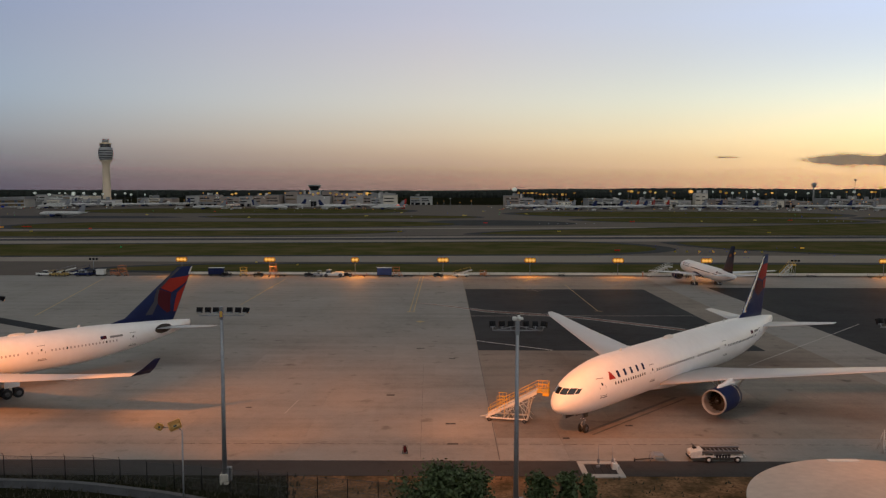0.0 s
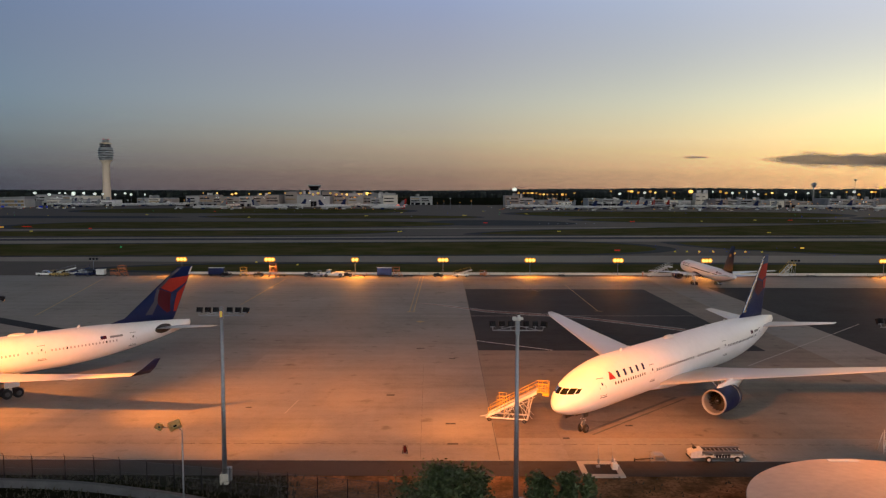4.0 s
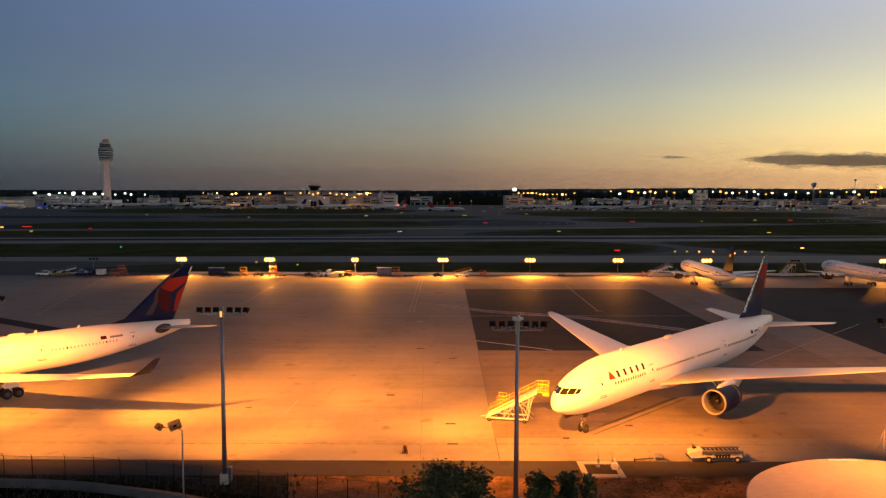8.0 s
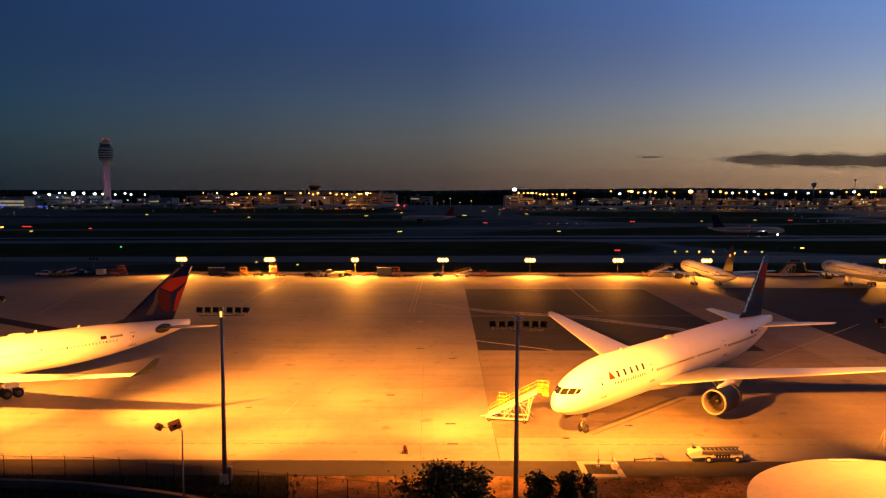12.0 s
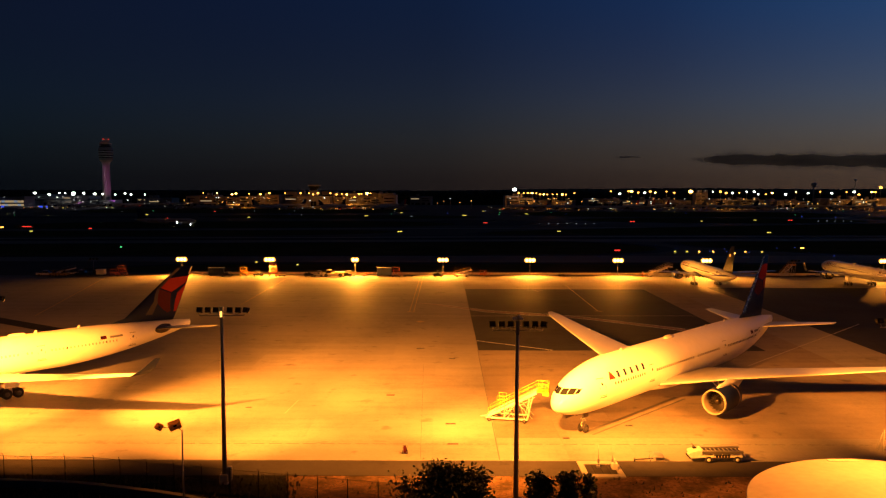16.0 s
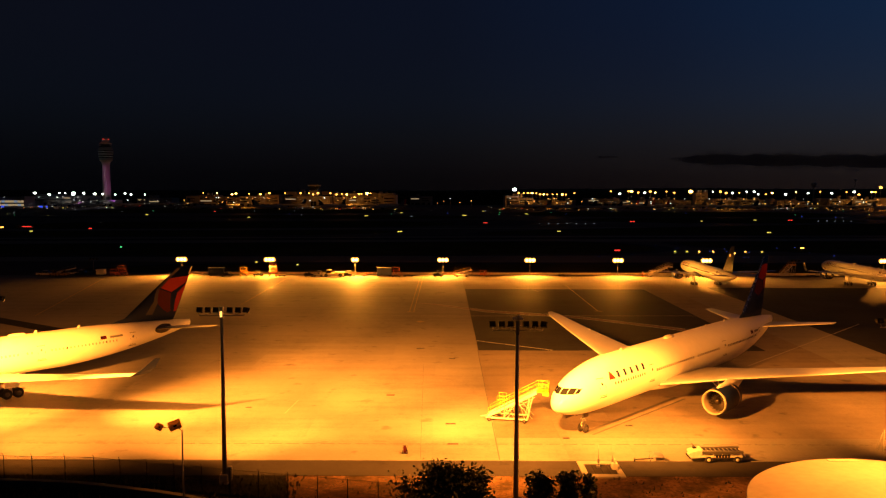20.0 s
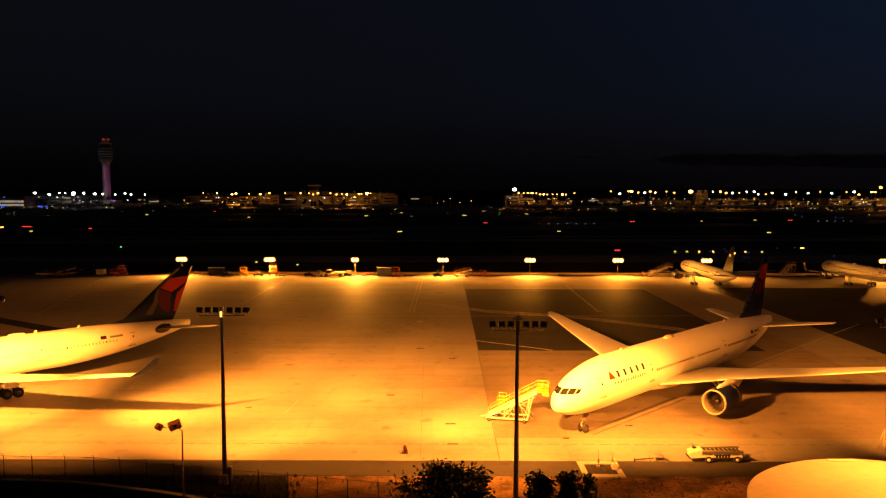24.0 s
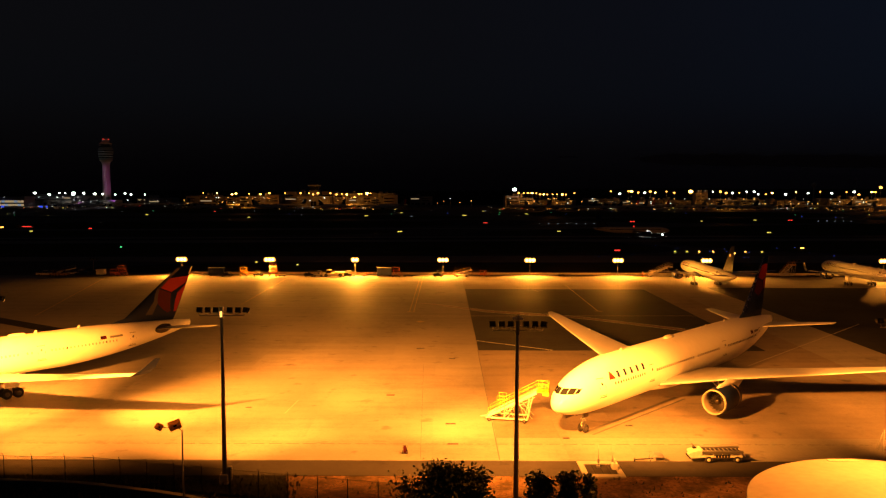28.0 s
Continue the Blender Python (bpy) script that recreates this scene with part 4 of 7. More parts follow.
        part("tail_exhaust", Geo().turned((-sh.length + 0.25, 0, (sh.cone[0] + sh.cone[1]) / 2), (-sh.length - 1, 0, (sh.cone[0] + sh.cone[1]) / 2),
             [(0, 0.2), (0.3, 0.16)], 12), "dark_metal", fus)
    if lit:
        part("landing_light", Geo().tube((-jet.nose_gear[0] + 0.3, 0, 1.2), (-jet.nose_gear[0] + 0.5, 0, 1.2), 0.45, 0.4), "glow_white", a, "shining white landing light")
        for side in (1, -1):
            part("landing_light", Geo().tube((-jet.wing[0][1], side * 2.4, 3.0), (-jet.wing[0][1] + 0.3, side * 2.4, 3.0), 0.4, 0.35), "glow_white", a, "shining white landing light")
    return a


def windscreen_pane(sh, y0, y1, z0, z1, side):
    """A cockpit pane on the nose between two distances from the middle line and two heights."""
    def station(y, z):
        lo, hi = 0.02, 9.0
        for _ in range(26):
            s = (lo + hi) / 2
            t, b, w = sh.section(s)
            k = (z - (t + b) / 2) / ((t - b) / 2)
            if abs(k) < 1 and w * math.sqrt(1 - k * k) > y:
                hi = s
            else:
                lo = s
        return hi
    v, f, n, m = [], [], 5, 3
    for i in range(n + 1):
        for j in range(m + 1):
            z = z0 + (z1 - z0) * j / m
            s = station(y0 + (y1 - y0) * i / n, z)
            v.append(sh.at(s, sh.angle(s, z, side), 0.035))
    for i in range(n):
        for j in range(m):
            a = i * (m + 1) + j
            q = (a, a + 1, a + m + 2, a + m + 1)
            f.append(q if side > 0 else q[::-1])
    return Geo().put(v, f)


def heading(x, y, degrees, z=0.0):
    return pose(x, y, z, 0, 0, degrees)


sky_glows, sky_vault = build_sky()
build_ground()
build_pavements()
build_apron()

airliner(TWIN_LONG, "wide_body_airliner", "white wide-body airliner with navy engines parked on the apron", heading(12.9, 86.5, 226.05), "long")
airliner(TWIN_WIDE, "wide_body_airliner", "white wide-body airliner with navy winglets and a red and navy tail", heading(-86.1, 85.2, 227.6))


# ---- masts and lamps of the apron ----
def floodlight_mast(x, y, with_lamp, with_camera):
    a = thing("floodlight_mast", "tall grey steel floodlight mast with six black floodlights facing the apron", "light mast", pose(x, y, 0), "floodlight masts")
    part("pole", Geo().turned((0, 0, 0.9), (0, 0, 20), [(0, 0.24), (6, 0.21), (16.6, 0.15)], 12), "steel", a)
    part("base", Geo().box(-0.42, 0.42, -0.42, 0.42, -0.1, 0.95, 0.05), "precast", a, "concrete footing")
    part("cabinet", Geo().box(0.28, 0.75, -0.3, 0.1, 0.3, 1.7, 0.03), "steel", a)
    part("crossarm", Geo().tube((-2.2, 0, 16.85), (2.2, 0, 16.85), 0.055).tube((-2.0, 0, 16.85), (-0.1, 0, 17.25), 0.03).tube((2.0, 0, 16.85), (0.1, 0, 17.25), 0.03), "steel", a)
    part("pole_head", Geo().box(-0.18, 0.18, -0.18, 0.18, 16.5, 17.75, 0.04), "steel", a)
    k = 0.8
    body = Geo().loft([[(-0.34, -0.1, 0.02), (0.34, -0.1, 0.02), (0.34, -0.1, 0.6), (-0.34, -0.1, 0.6)],
                       [(-0.37, 0.28, -0.06), (0.37, 0.28, -0.06), (0.37, 0.34, 0.66), (-0.37, 0.34, 0.66)]], False).mesh("floodlight", "black")
    ball = Geo().box(-0.14, 0.14, -0.32, -0.1, 0.14, 0.48, 0.03).mesh("ballast", "black")
    yoke = Geo().tube((0, 0, -0.42), (0, 0, 0.05), 0.045, 0.045, 6).box(-0.3, 0.3, -0.03, 0.03, -0.08, -0.02).mesh("yoke", "steel")
    lens = Geo().put([(-0.33, 0.352, -0.02), (0.33, 0.352, -0.02), (0.33, 0.352, 0.62), (-0.33, 0.352, 0.62)], [(3, 2, 1, 0)]).mesh("lens", "glow_warm")
    for i, (px, turn) in enumerate(((-2.75, 4), (-1.72, 2), (-0.75, -2), (0.95, 3), (1.95, -4), (2.85, -26))):
        f = part("floodlight", body, None, a)
        f.matrix_local = pose(px * k, 0.02, 17.2, -24, 0, turn) @ Matrix.Scale(0.76, 4)
        part("ballast", ball, None, f)
        part("yoke", yoke, None, f)
        part("lens", lens, None, f)
    if with_lamp:
        part("lamp_box", Geo().box(-0.08, 0.12, -0.34, -0.2, 16.75, 17.3, 0.03), "glow_amber", a, "small glowing amber lamp")
    if with_camera:
        part("camera_housing", Geo().box(-0.45, -0.05, -0.3, 0.3, 17.75, 18.05, 0.06).tube((0.1, 0, 17.7), (0.1, 0, 18.2), 0.16, 0.12, 10).box(0.05, 0.5, -0.2, 0.2, 17.8, 18.02, 0.05), "offwhite", a, "white camera housing")
    return a


def edge_floodlight(x, y, heads, lit):
    a = thing("edge_floodlight", "low lamp post with glowing amber floodlights at the apron's edge" if lit else "low dark lamp post with unlit floodlights", "lamp post", pose(x, y, 0), "edge floodlights")
    part("pole", Geo().tube((0, 0, 0), (0, 0, 5.0), 0.09, 0.07, 8), "steel", a)
    part("crossarm", Geo().tube((-1.5, 0, 4.95), (1.5, 0, 4.95), 0.05), "steel", a)
    for i in range(heads):
        px = (i - (heads - 1) / 2) * 1.12
        h = part("floodlight", Geo().box(px - 0.36, px + 0.36, -0.1, 0.25, 4.95, 5.6, 0.04), "black", a)
        if lit:
            # the lamp's orange glare is put into this oversized glowing reflector
            part("reflector", Geo().turned((px, -0.12, 5.27), (px, -1, 5.27), [(0, 0.4), (0.18, 0.84), (0.24, 0.82), (0.2, 0.5)], 18), "glow_halo_reflector", h, "glowing reflector drawn as an orange glare ring")
            part("lens", Geo().turned((px, -0.42, 5.27), (px, -2, 5.27), [(0, 0.52), (0.08, 0.48), (0.16, 0.16)], 14), "glow_sodium", h, "glowing sodium lens")


for i, (mx, my) in enumerate(MASTS):
    floodlight_mast(mx, my, i == 1, i == 2)
for i, fx in enumerate(FAR_LAMPS):
    edge_floodlight(fx, FAR_Y, 2 if i == 2 else 3, True)
for fx in (-118.5, 119.5):
    edge_floodlight(fx, FAR_Y, 3, False)


# ---- control tower and terminals ----
def control_tower(x, y):
    a = thing("control_tower", "tall pale concrete airport control tower with a banded round head", "tower", pose(x, y, 0))
    part("shaft", Geo().turned((0, 0, 0), (0, 0, 1), [(0, 7.4), (3, 6.9), (40, 6.0), (66, 5.7), (70, 6.4), (73, 8.5)], 28), "tower", a)
    drum = part("drum", Geo().turned((0, 0, 73), (0, 0, 74), [(0, 8.6), (2.5, 9.2), (3.0, 10.6), (9, 11.3), (16, 11.6), (20, 11.2), (22.5, 9.0)], 32), "drum_grey", a)
    for z, r in ((77.6, 11.05), (81.4, 11.42), (85.4, 11.72), (89.3, 11.62)):
        part("window_band", Geo().turned((0, 0, z), (0, 0, z + 1), [(0, r - 0.6), (0, r + 0.06), (1.5, r + 0.1), (1.5, r - 0.6)], 32), "window", drum, "dark band of windows")
    part("gallery", Geo().turned((0, 0, 73.2), (0, 0, 74), [(0, 8.8), (0.2, 10.0), (1.1, 10.0), (1.1, 9.0)], 28), "tower", a)
    cab = part("cab", Geo().turned((0, 0, 95), (0, 0, 96), [(0, 8.0), (1.4, 8.2), (5.4, 9.3), (5.6, 8.0)], 28), "window", a, "glazed cab with outward leaning windows")
    for i in range(14):
        q = 2 * math.pi * i / 14
        part("mullion", Geo().tube((8.25 * math.cos(q), 8.25 * math.sin(q), 96.4), (9.35 * math.cos(q), 9.35 * math.sin(q), 100.4), 0.16, 0.16, 5), "tower", cab)
    roof = part("roof", Geo().turned((0, 0, 100.4), (0, 0, 101), [(0, 9.3), (0.4, 9.7), (1.6, 9.6), (2.4, 7.0), (3.0, 5.6)], 28), "tower", a)
    part("penthouse", Geo().turned((0, 0, 103), (0, 0, 104), [(0, 5.4), (4.6, 5.4), (5.0, 5.0)], 24), "drum_grey", roof)
    part("aerial", Geo().tube((0, 0, 108), (0, 0, 112), 0.2, 0.1, 6).tube((2, 1, 108), (2, 1, 110.5), 0.12, 0.1, 5), "steel", roof)
    for q in (0.3, 2.4, 4.4):
        part("beacon", Geo().turned((4.8 * math.cos(q), 4.8 * math.sin(q), 108), (4.8 * math.cos(q), 4.8 * math.sin(q), 110), [(0, 0.9), (0.5, 1.3), (1.4, 0.8)], 8), "glow_red", roof, "red warning light")


def building(x0, x1, y, depth, height, wall="building", name="terminal_building", label="low grey airport terminal building with dark window bands", storeys=2, units=3):
    """A terminal of several bays of uneven height, with black panels for the shade of the gates at the ground, window
    strips, roof units and boarding bridges.
    """
    a = thing(name, label, "building", pose((x0 + x1) / 2, y, 0), "airport buildings")
    rng = random.Random(round(x0 * 7 + y))
    w = (x1 - x0) / 2
    n = max(2, round(2 * w / 22))
    tones = {"building": ("building", "building", "brown_building", "precast"), "brown_building": ("brown_building", "brown_building", "building", "roof"),
             "offwhite": ("offwhite", "offwhite", "precast", "building"), "precast": ("precast",)}[wall]
    bw = 2 * w / n
    for i in range(n):
        xa, xb = -w + i * bw, -w + (i + 1) * bw
        h, front = height * rng.uniform(0.72, 1.0), rng.uniform(0.0, 5.0)
        bay = part("wall", Geo().box(xa, xb - 0.05, front, depth, -0.1, h), rng.choice(tones), a)
        part("roof", Geo().box(xa - 0.3, xb + 0.2, front - 0.5, depth + 0.4, h, h + rng.uniform(0.5, 1.1), 0.15), "roof", bay)
        # black panels below stand in for the gates' shade, a strip of panes above
        for k in range(2):
            g0 = xa + bw * (0.08 + 0.5 * k)
            part("gate_opening", Geo().box(g0, g0 + bw * rng.uniform(0.2, 0.36), front - 0.12, front + 0.1, 0.0, min(4.2, h * 0.42)), "black", bay)
        rows = 1 if h < 11 else storeys
        for r in range(rows):
            z = h * (0.56 if rows == 1 else 0.46 + 0.25 * r)
            lit = rng.random() < (0.3 if x1 < -600 else 0.16)
            part("window", Geo().box(xa + bw * 0.06, xa + bw * rng.uniform(0.5, 0.92), front - 0.14, front + 0.1, z, z + min(1.6, h * 0.12)), ("glow_office" if x1 < -600 else "glow_room") if lit else "window", bay)
        if height > 11 and rng.random() < 0.6:
            # a boarding bridge on its leg
            bx, bl, turn = xa + bw * rng.uniform(0.2, 0.8), rng.uniform(14, 26), rng.uniform(-30, 30)
            br = part("boarding_bridge", Geo().box(-1.6, 1.6, -bl, 0, 4.2, 7.0, 0.15).box(-2.1, 2.1, -bl - 2.6, -bl, 4.0, 7.3, 0.2), rng.choice(("offwhite", "building", "roof")), a, "covered boarding bridge")
            br.matrix_local = pose(bx, front, 0, 0, 0, turn)
            part("bridge_leg", Geo().box(-1.2, 1.2, -bl + 2.2, -bl + 3.2, 0, 4.2), "black", br)
    for i in range(units + n // 2):
        ux, uh = rng.uniform(-w * 0.9, w * 0.9), rng.uniform(1.0, 3.0)
        part("roof_unit", Geo().box(ux - rng.uniform(1.2, 3), ux + rng.uniform(1.2, 3), depth * 0.3, depth * 0.3 + 5, height * 0.7, height + uh, 0.2), rng.choice(("offwhite", "building", "roof")), a)
    for i in range(max(1, n // 3)):
        ux = rng.uniform(-w * 0.9, w * 0.9)
        part("aerial", Geo().tube((ux, depth * 0.5, height * 0.7), (ux, depth * 0.5, height + rng.uniform(4, 8)), 0.12, 0.06, 5), "steel", a)
    return a


def ramp_tower(x, y):
    a = thing("ramp_tower", "small grey control tower with a flared dark cab above a terminal", "tower", pose(x, y, 0))
    part("shaft", Geo().box(-5, 5, 0, 10, -0.1, 26, 0.3), "building", a)
    part("cab", Geo().loft([[(-5, 0, 26), (5, 0, 26), (5, 10, 26), (-5, 10, 26)], [(-8.5, -3.5, 33), (8.5, -3.5, 33), (8.5, 13.5, 33), (-8.5, 13.5, 33)]], False), "window", a, "flared cab of dark glass")
    part("roof", Geo().box(-9.2, 9.2, -4.2, 14.2, 33, 35, 0.3), "roof", a)
    part("plinth", Geo().box(-26, 26, -8, 26, -0.1, 17, 0.3), "building", a)
    part("opening", Geo().box(-4, 5, -8.4, -7.9, 1, 9), "window", a)


control_tower(-552.0, 1263.0)
random.seed(4)
for args in ((-760, -655, 1215, 40, 9, "brown_building"), (-690, -600, 1300, 50, 17, "offwhite"), (-640, -530, 1240, 30, 12, "offwhite"), (-602, -556, 1225, 22, 6, "precast"),
             (-530, -470, 1330, 40, 14, "building"), (-415, -265, 1240, 60, 19, "building"), (-262, -180, 1270, 60, 24, "building"), (-176, -80, 1230, 60, 22, "brown_building"),
             (-112, -72, 1180, 40, 20, "building"), (-60, -20, 1400, 40, 17, "building"), (98, 142, 1210, 45, 20, "building"), (142, 210, 1250, 45, 12, "building"),
             (255, 330, 1350, 50, 12, "brown_building"), (330, 420, 1300, 60, 13, "building"), (425, 445, 1290, 20, 26, "building"), (440, 520, 1240, 50, 15, "brown_building"),
             (540, 610, 1270, 60, 12, "building"), (620, 720, 1230, 60, 17, "brown_building"), (700, 800, 1190, 60, 20, "building")):
    building(*args)
building(-755, -700, 1150, 25, 6, "building")


def lit_concourse(x, y):
    a = thing("lit_concourse", "glazed airport concourse with lit rooms behind its panes", "building", pose(x, y, 0), "airport buildings")
    part("wall", Geo().box(-34, 34, 0, 30, -0.1, 13), "building", a)
    part("roof", Geo().loft([[(-36, -3, 13), (36, -3, 13), (36, 32, 13), (-36, 32, 13)], [(-36, -3, 14), (36, -3, 16.5), (36, 32, 16.5), (-36, 32, 14)]], False), "roof", a)
    pane = Geo().box(-2.1, 2.1, -0.25, 0.1, 0, 3.0).mesh("window", "glow_room")
    cool = pane.copy()
    cool.materials[0] = M["glow_office"]
    for row in range(2):
        for i in range(14):
            part("window", cool if (i + row) % 4 == 0 else pane, None, a).location = (-31 + i * 4.75, 0, 2.2 + row * 5.2)
    part("sign", Geo().box(-33, -22, -0.5, -0.2, 0.5, 2.4, 0.1), "glow_blue", a, "glowing blue sign band")


lit_concourse(-655, 1140)
ramp_tower(-205.0, 1222.0)


def water_tower(x, y):
    a = thing("water_tower", "distant pale water tower on a slim stem", "water tower", pose(x, y, 0))
    part("stem", Geo().tube((0, 0, 0), (0, 0, 42), 2.4, 1.8, 12), "building", a)
    part("bowl", Geo().turned((0, 0, 36), (0, 0, 37), [(0, 2.0), (3, 5.5), (7, 7.5), (10, 7.0), (13, 3), (14, 0.4)], 20), "building", a)


def radio_mast(x, y, h):
    a = thing("radio_mast", "thin dark lattice radio mast on the skyline", "mast", pose(x, y, 0))
    g = Geo()
    for sx, sy in ((-1.2, -0.7), (1.2, -0.7), (0, 1.3)):
        g.tube((sx * 1.6, sy * 1.6, 0), (sx, sy, h), 0.3, 0.25, 5)
    part("legs", g, "steel", a)
    g = Geo()
    for i in range(14):
        z = h * i / 14
        g.tube((-1.6, -1, z), (1.6, -1, z + h / 14), 0.15, 0.15, 4)
    part("lacing", g, "steel", a)
    part("dish_ring", Geo().turned((0, 0, h - 5), (0, 0, h), [(0, 3), (3, 3.4), (4, 2)], 10), "steel", a)


water_tower(1035.0, 2150.0)
radio_mast(1070.0, 2000.0, 58.0)


# ---- far woods along the horizon ----
def far_woods():
    rng = random.Random(11)
    g = Geo()
    for dist, low, tall in ((2600, 23.0, 25.0), (2900, 22.5, 29.0), (3300, 21.5, 36.0)):
        az = -40.0
        while az < 40:
            rise = smooth01((az + 2) / 16) * (0.86 + 0.14 * math.cos((az - 18.5) * 0.45))
            r = rng.uniform(9, 19)
            q = radians(az)
            x, y = dist * math.sin(q), dist * math.cos(q)
            h = (low + (tall - low) * rise) * rng.uniform(0.96, 1.02)
            n = 7
            rings = []
            for k, z in ((0.75, -1), (1.0, 0.35), (0.85, 0.7), (0.6, 0.9), (0.25, 1.0)):
                rings.append([(x + r * k * rng.uniform(0.8, 1.2) * math.cos(2 * math.pi * i / n), y + r * k * rng.uniform(0.8, 1.2) * math.sin(2 * math.pi * i / n), max(-1, h * z * rng.uniform(0.95, 1.03))) for i in range(n)])
            g.loft(rings, False)
            az += math.degrees(r / dist) * rng.uniform(0.5, 0.9)
    tagged(part("far_woods", g, "far_leaf"), "dark line of distant woods on the horizon", "trees", kind="stuff")


far_woods()


# ---- lights of the airfield and the terminals ----
def pole_light(x, y, z, glow, r, proto={}):
    key = (glow, round(z), r)
    if key not in proto:
        a = thing("area_floodlight", "tall lamp post with a shining floodlight by the terminals", "lamp post", pose(x, y, 0), "terminal floodlights")
        part("pole", Geo().tube((0, 0, 0), (0, 0, z), 0.22, 0.15, 5), "steel", a)
        # head sizes are inflated: the glare round each lamp is put into its shape
        part("lamp_head", Geo().turned((0, 0, z - r * 0.6), (0, 0, z + r), [(0, r * 0.5), (r * 0.4, r), (r * 0.9, r), (r * 1.3, r * 0.4)], 8), glow, a, "shining lamp head")
        proto[key] = a
        return a
    return copy_thing(proto[key], pose(x, y, 0))


def ground_light(x, y, glow, w, h, name, label, category, group, proto={}):
    key = (glow, w, h)
    if key not in proto:
        a = thing(name, label, category, pose(x, y, 0), group)
        part("stake", Geo().tube((0, 0.1, -0.02), (0, 0.1, 0.5), 0.06, 0.05, 5), "black", a)
        part("lamp_face", Geo().box(-w / 2, w / 2, -0.15, 0.15, 0.35, 0.35 + h, 0.04), glow, a, "glowing face")
        proto[key] = a
        return a
    return copy_thing(proto[key], pose(x, y, 0))


rng = random.Random(21)
# poles of the terminals' aprons: x places, glow, height, size of the lamp heads
for xs, glows, heights, sizes in (((-635, -613, -597, -587, -575, -558, -543, -529, -513, -496, -487, -467), ("glow_white",), (19, 20, 21), (1.5, 1.9, 2.2)),
                                  ((-373, -353, -329, -323, -304, -286, -271, -247, -223, -209, -202, -195, -176, -167, -158, -150, -132, -127, -118, -114), ("glow_warm", "glow_warm", "glow_warm", "glow_sodium"), (20, 21, 22), (1.2, 1.6, 1.9)),
                                  ((118, 125, 133, 139, 145, 151, 157, 163, 170, 178, 186, 191, 204), ("glow_warm", "glow_sodium"), (21, 23), (1.3, 1.6)),
                                  ((262, 275, 288, 295, 303, 315, 322, 331, 349, 361, 419, 434, 443, 452, 462, 471, 484, 491, 503, 513, 535, 551, 569, 589, 605, 627, 641, 650, 668, 675, 690), ("glow_warm", "glow_warm", "glow_sodium", "glow_white"), (22, 24, 26), (1.3, 1.6, 2.0))):
    for x in xs:
        pole_light(x, 1200 + rng.uniform(-6, 6), rng.choice(heights), rng.choice(glows), rng.choice(sizes))
# a few large ones, and dim ones lower down
for x, z, glow, r in ((111, 28.5, "glow_white", 3.2), (385, 26, "glow_sodium", 3.4), (-575, 21, "glow_white", 2.7), (-82, 5, "glow_sodium", 2.4), (-77, 8, "glow_warm", 1.6), (680, 33, "glow_warm", 2.6), (-118, 22, "glow_sodium", 2.3)):
    pole_light(x, 1196, z, glow, r)
for x0, x1, count in ((-690, -470, 16), (-400, -80, 22), (-20, 60, 5), (100, 250, 16), (270, 690, 44)):
    for i in range(count):
        pole_light(round(rng.uniform(x0, x1)), rng.uniform(1150, 1195), rng.choice((8, 11, 15)), rng.choice(("glow_small", "glow_small", "glow_pale") if x0 > -500 else ("glow_pale",)), rng.choice((0.6, 0.8, 1.1)))
for x0, x1, count in ((-720, -480, 34), (-410, -60, 48), (70, 250, 40), (270, 720, 66)):
    for i in range(count):
        glow = rng.choices(("glow_small", "glow_pale", "glow_yellow", "glow_red", "glow_blue"), (9, 3, 3, 2, 1))[0]
        ground_light(rng.uniform(x0, x1), rng.uniform(1060, 1230), glow, rng.choice((0.7, 1.1)), 0.8, "gate_light", "small shining lamp at a terminal gate", "lamp", "gate lights")
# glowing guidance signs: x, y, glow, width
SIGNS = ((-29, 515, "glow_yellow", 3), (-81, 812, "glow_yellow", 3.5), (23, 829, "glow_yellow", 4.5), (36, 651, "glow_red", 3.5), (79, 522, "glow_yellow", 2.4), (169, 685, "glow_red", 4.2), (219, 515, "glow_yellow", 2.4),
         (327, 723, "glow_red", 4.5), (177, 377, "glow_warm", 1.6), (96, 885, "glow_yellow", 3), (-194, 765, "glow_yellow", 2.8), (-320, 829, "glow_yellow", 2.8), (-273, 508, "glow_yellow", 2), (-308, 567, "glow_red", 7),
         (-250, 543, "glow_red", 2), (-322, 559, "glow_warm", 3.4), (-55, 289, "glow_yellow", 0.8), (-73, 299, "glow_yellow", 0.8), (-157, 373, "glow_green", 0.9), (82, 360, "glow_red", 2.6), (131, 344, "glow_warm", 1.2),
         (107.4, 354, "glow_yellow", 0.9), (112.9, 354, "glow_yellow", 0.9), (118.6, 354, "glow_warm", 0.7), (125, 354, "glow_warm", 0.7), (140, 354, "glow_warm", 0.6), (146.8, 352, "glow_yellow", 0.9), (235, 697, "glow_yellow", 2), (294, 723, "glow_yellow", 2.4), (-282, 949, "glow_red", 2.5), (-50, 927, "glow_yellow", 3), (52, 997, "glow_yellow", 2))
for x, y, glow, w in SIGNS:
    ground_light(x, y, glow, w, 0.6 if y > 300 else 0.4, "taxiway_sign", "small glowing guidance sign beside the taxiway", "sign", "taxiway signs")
for x, w in ((-648, 5.0), (-592, 6.0), (-583, 3.0)):
    ground_light(x, 1130, "glow_blue", w, 2.6, "gate_sign", "glowing blue sign at a terminal gate", "sign", "gate signs")
for i in range(7):
    ground_light(81 + 7.6 * i, 642, "glow_dim", 0.6, 0.5, "edge_light", "small runway edge light", "lamp", "airfield edge lights")
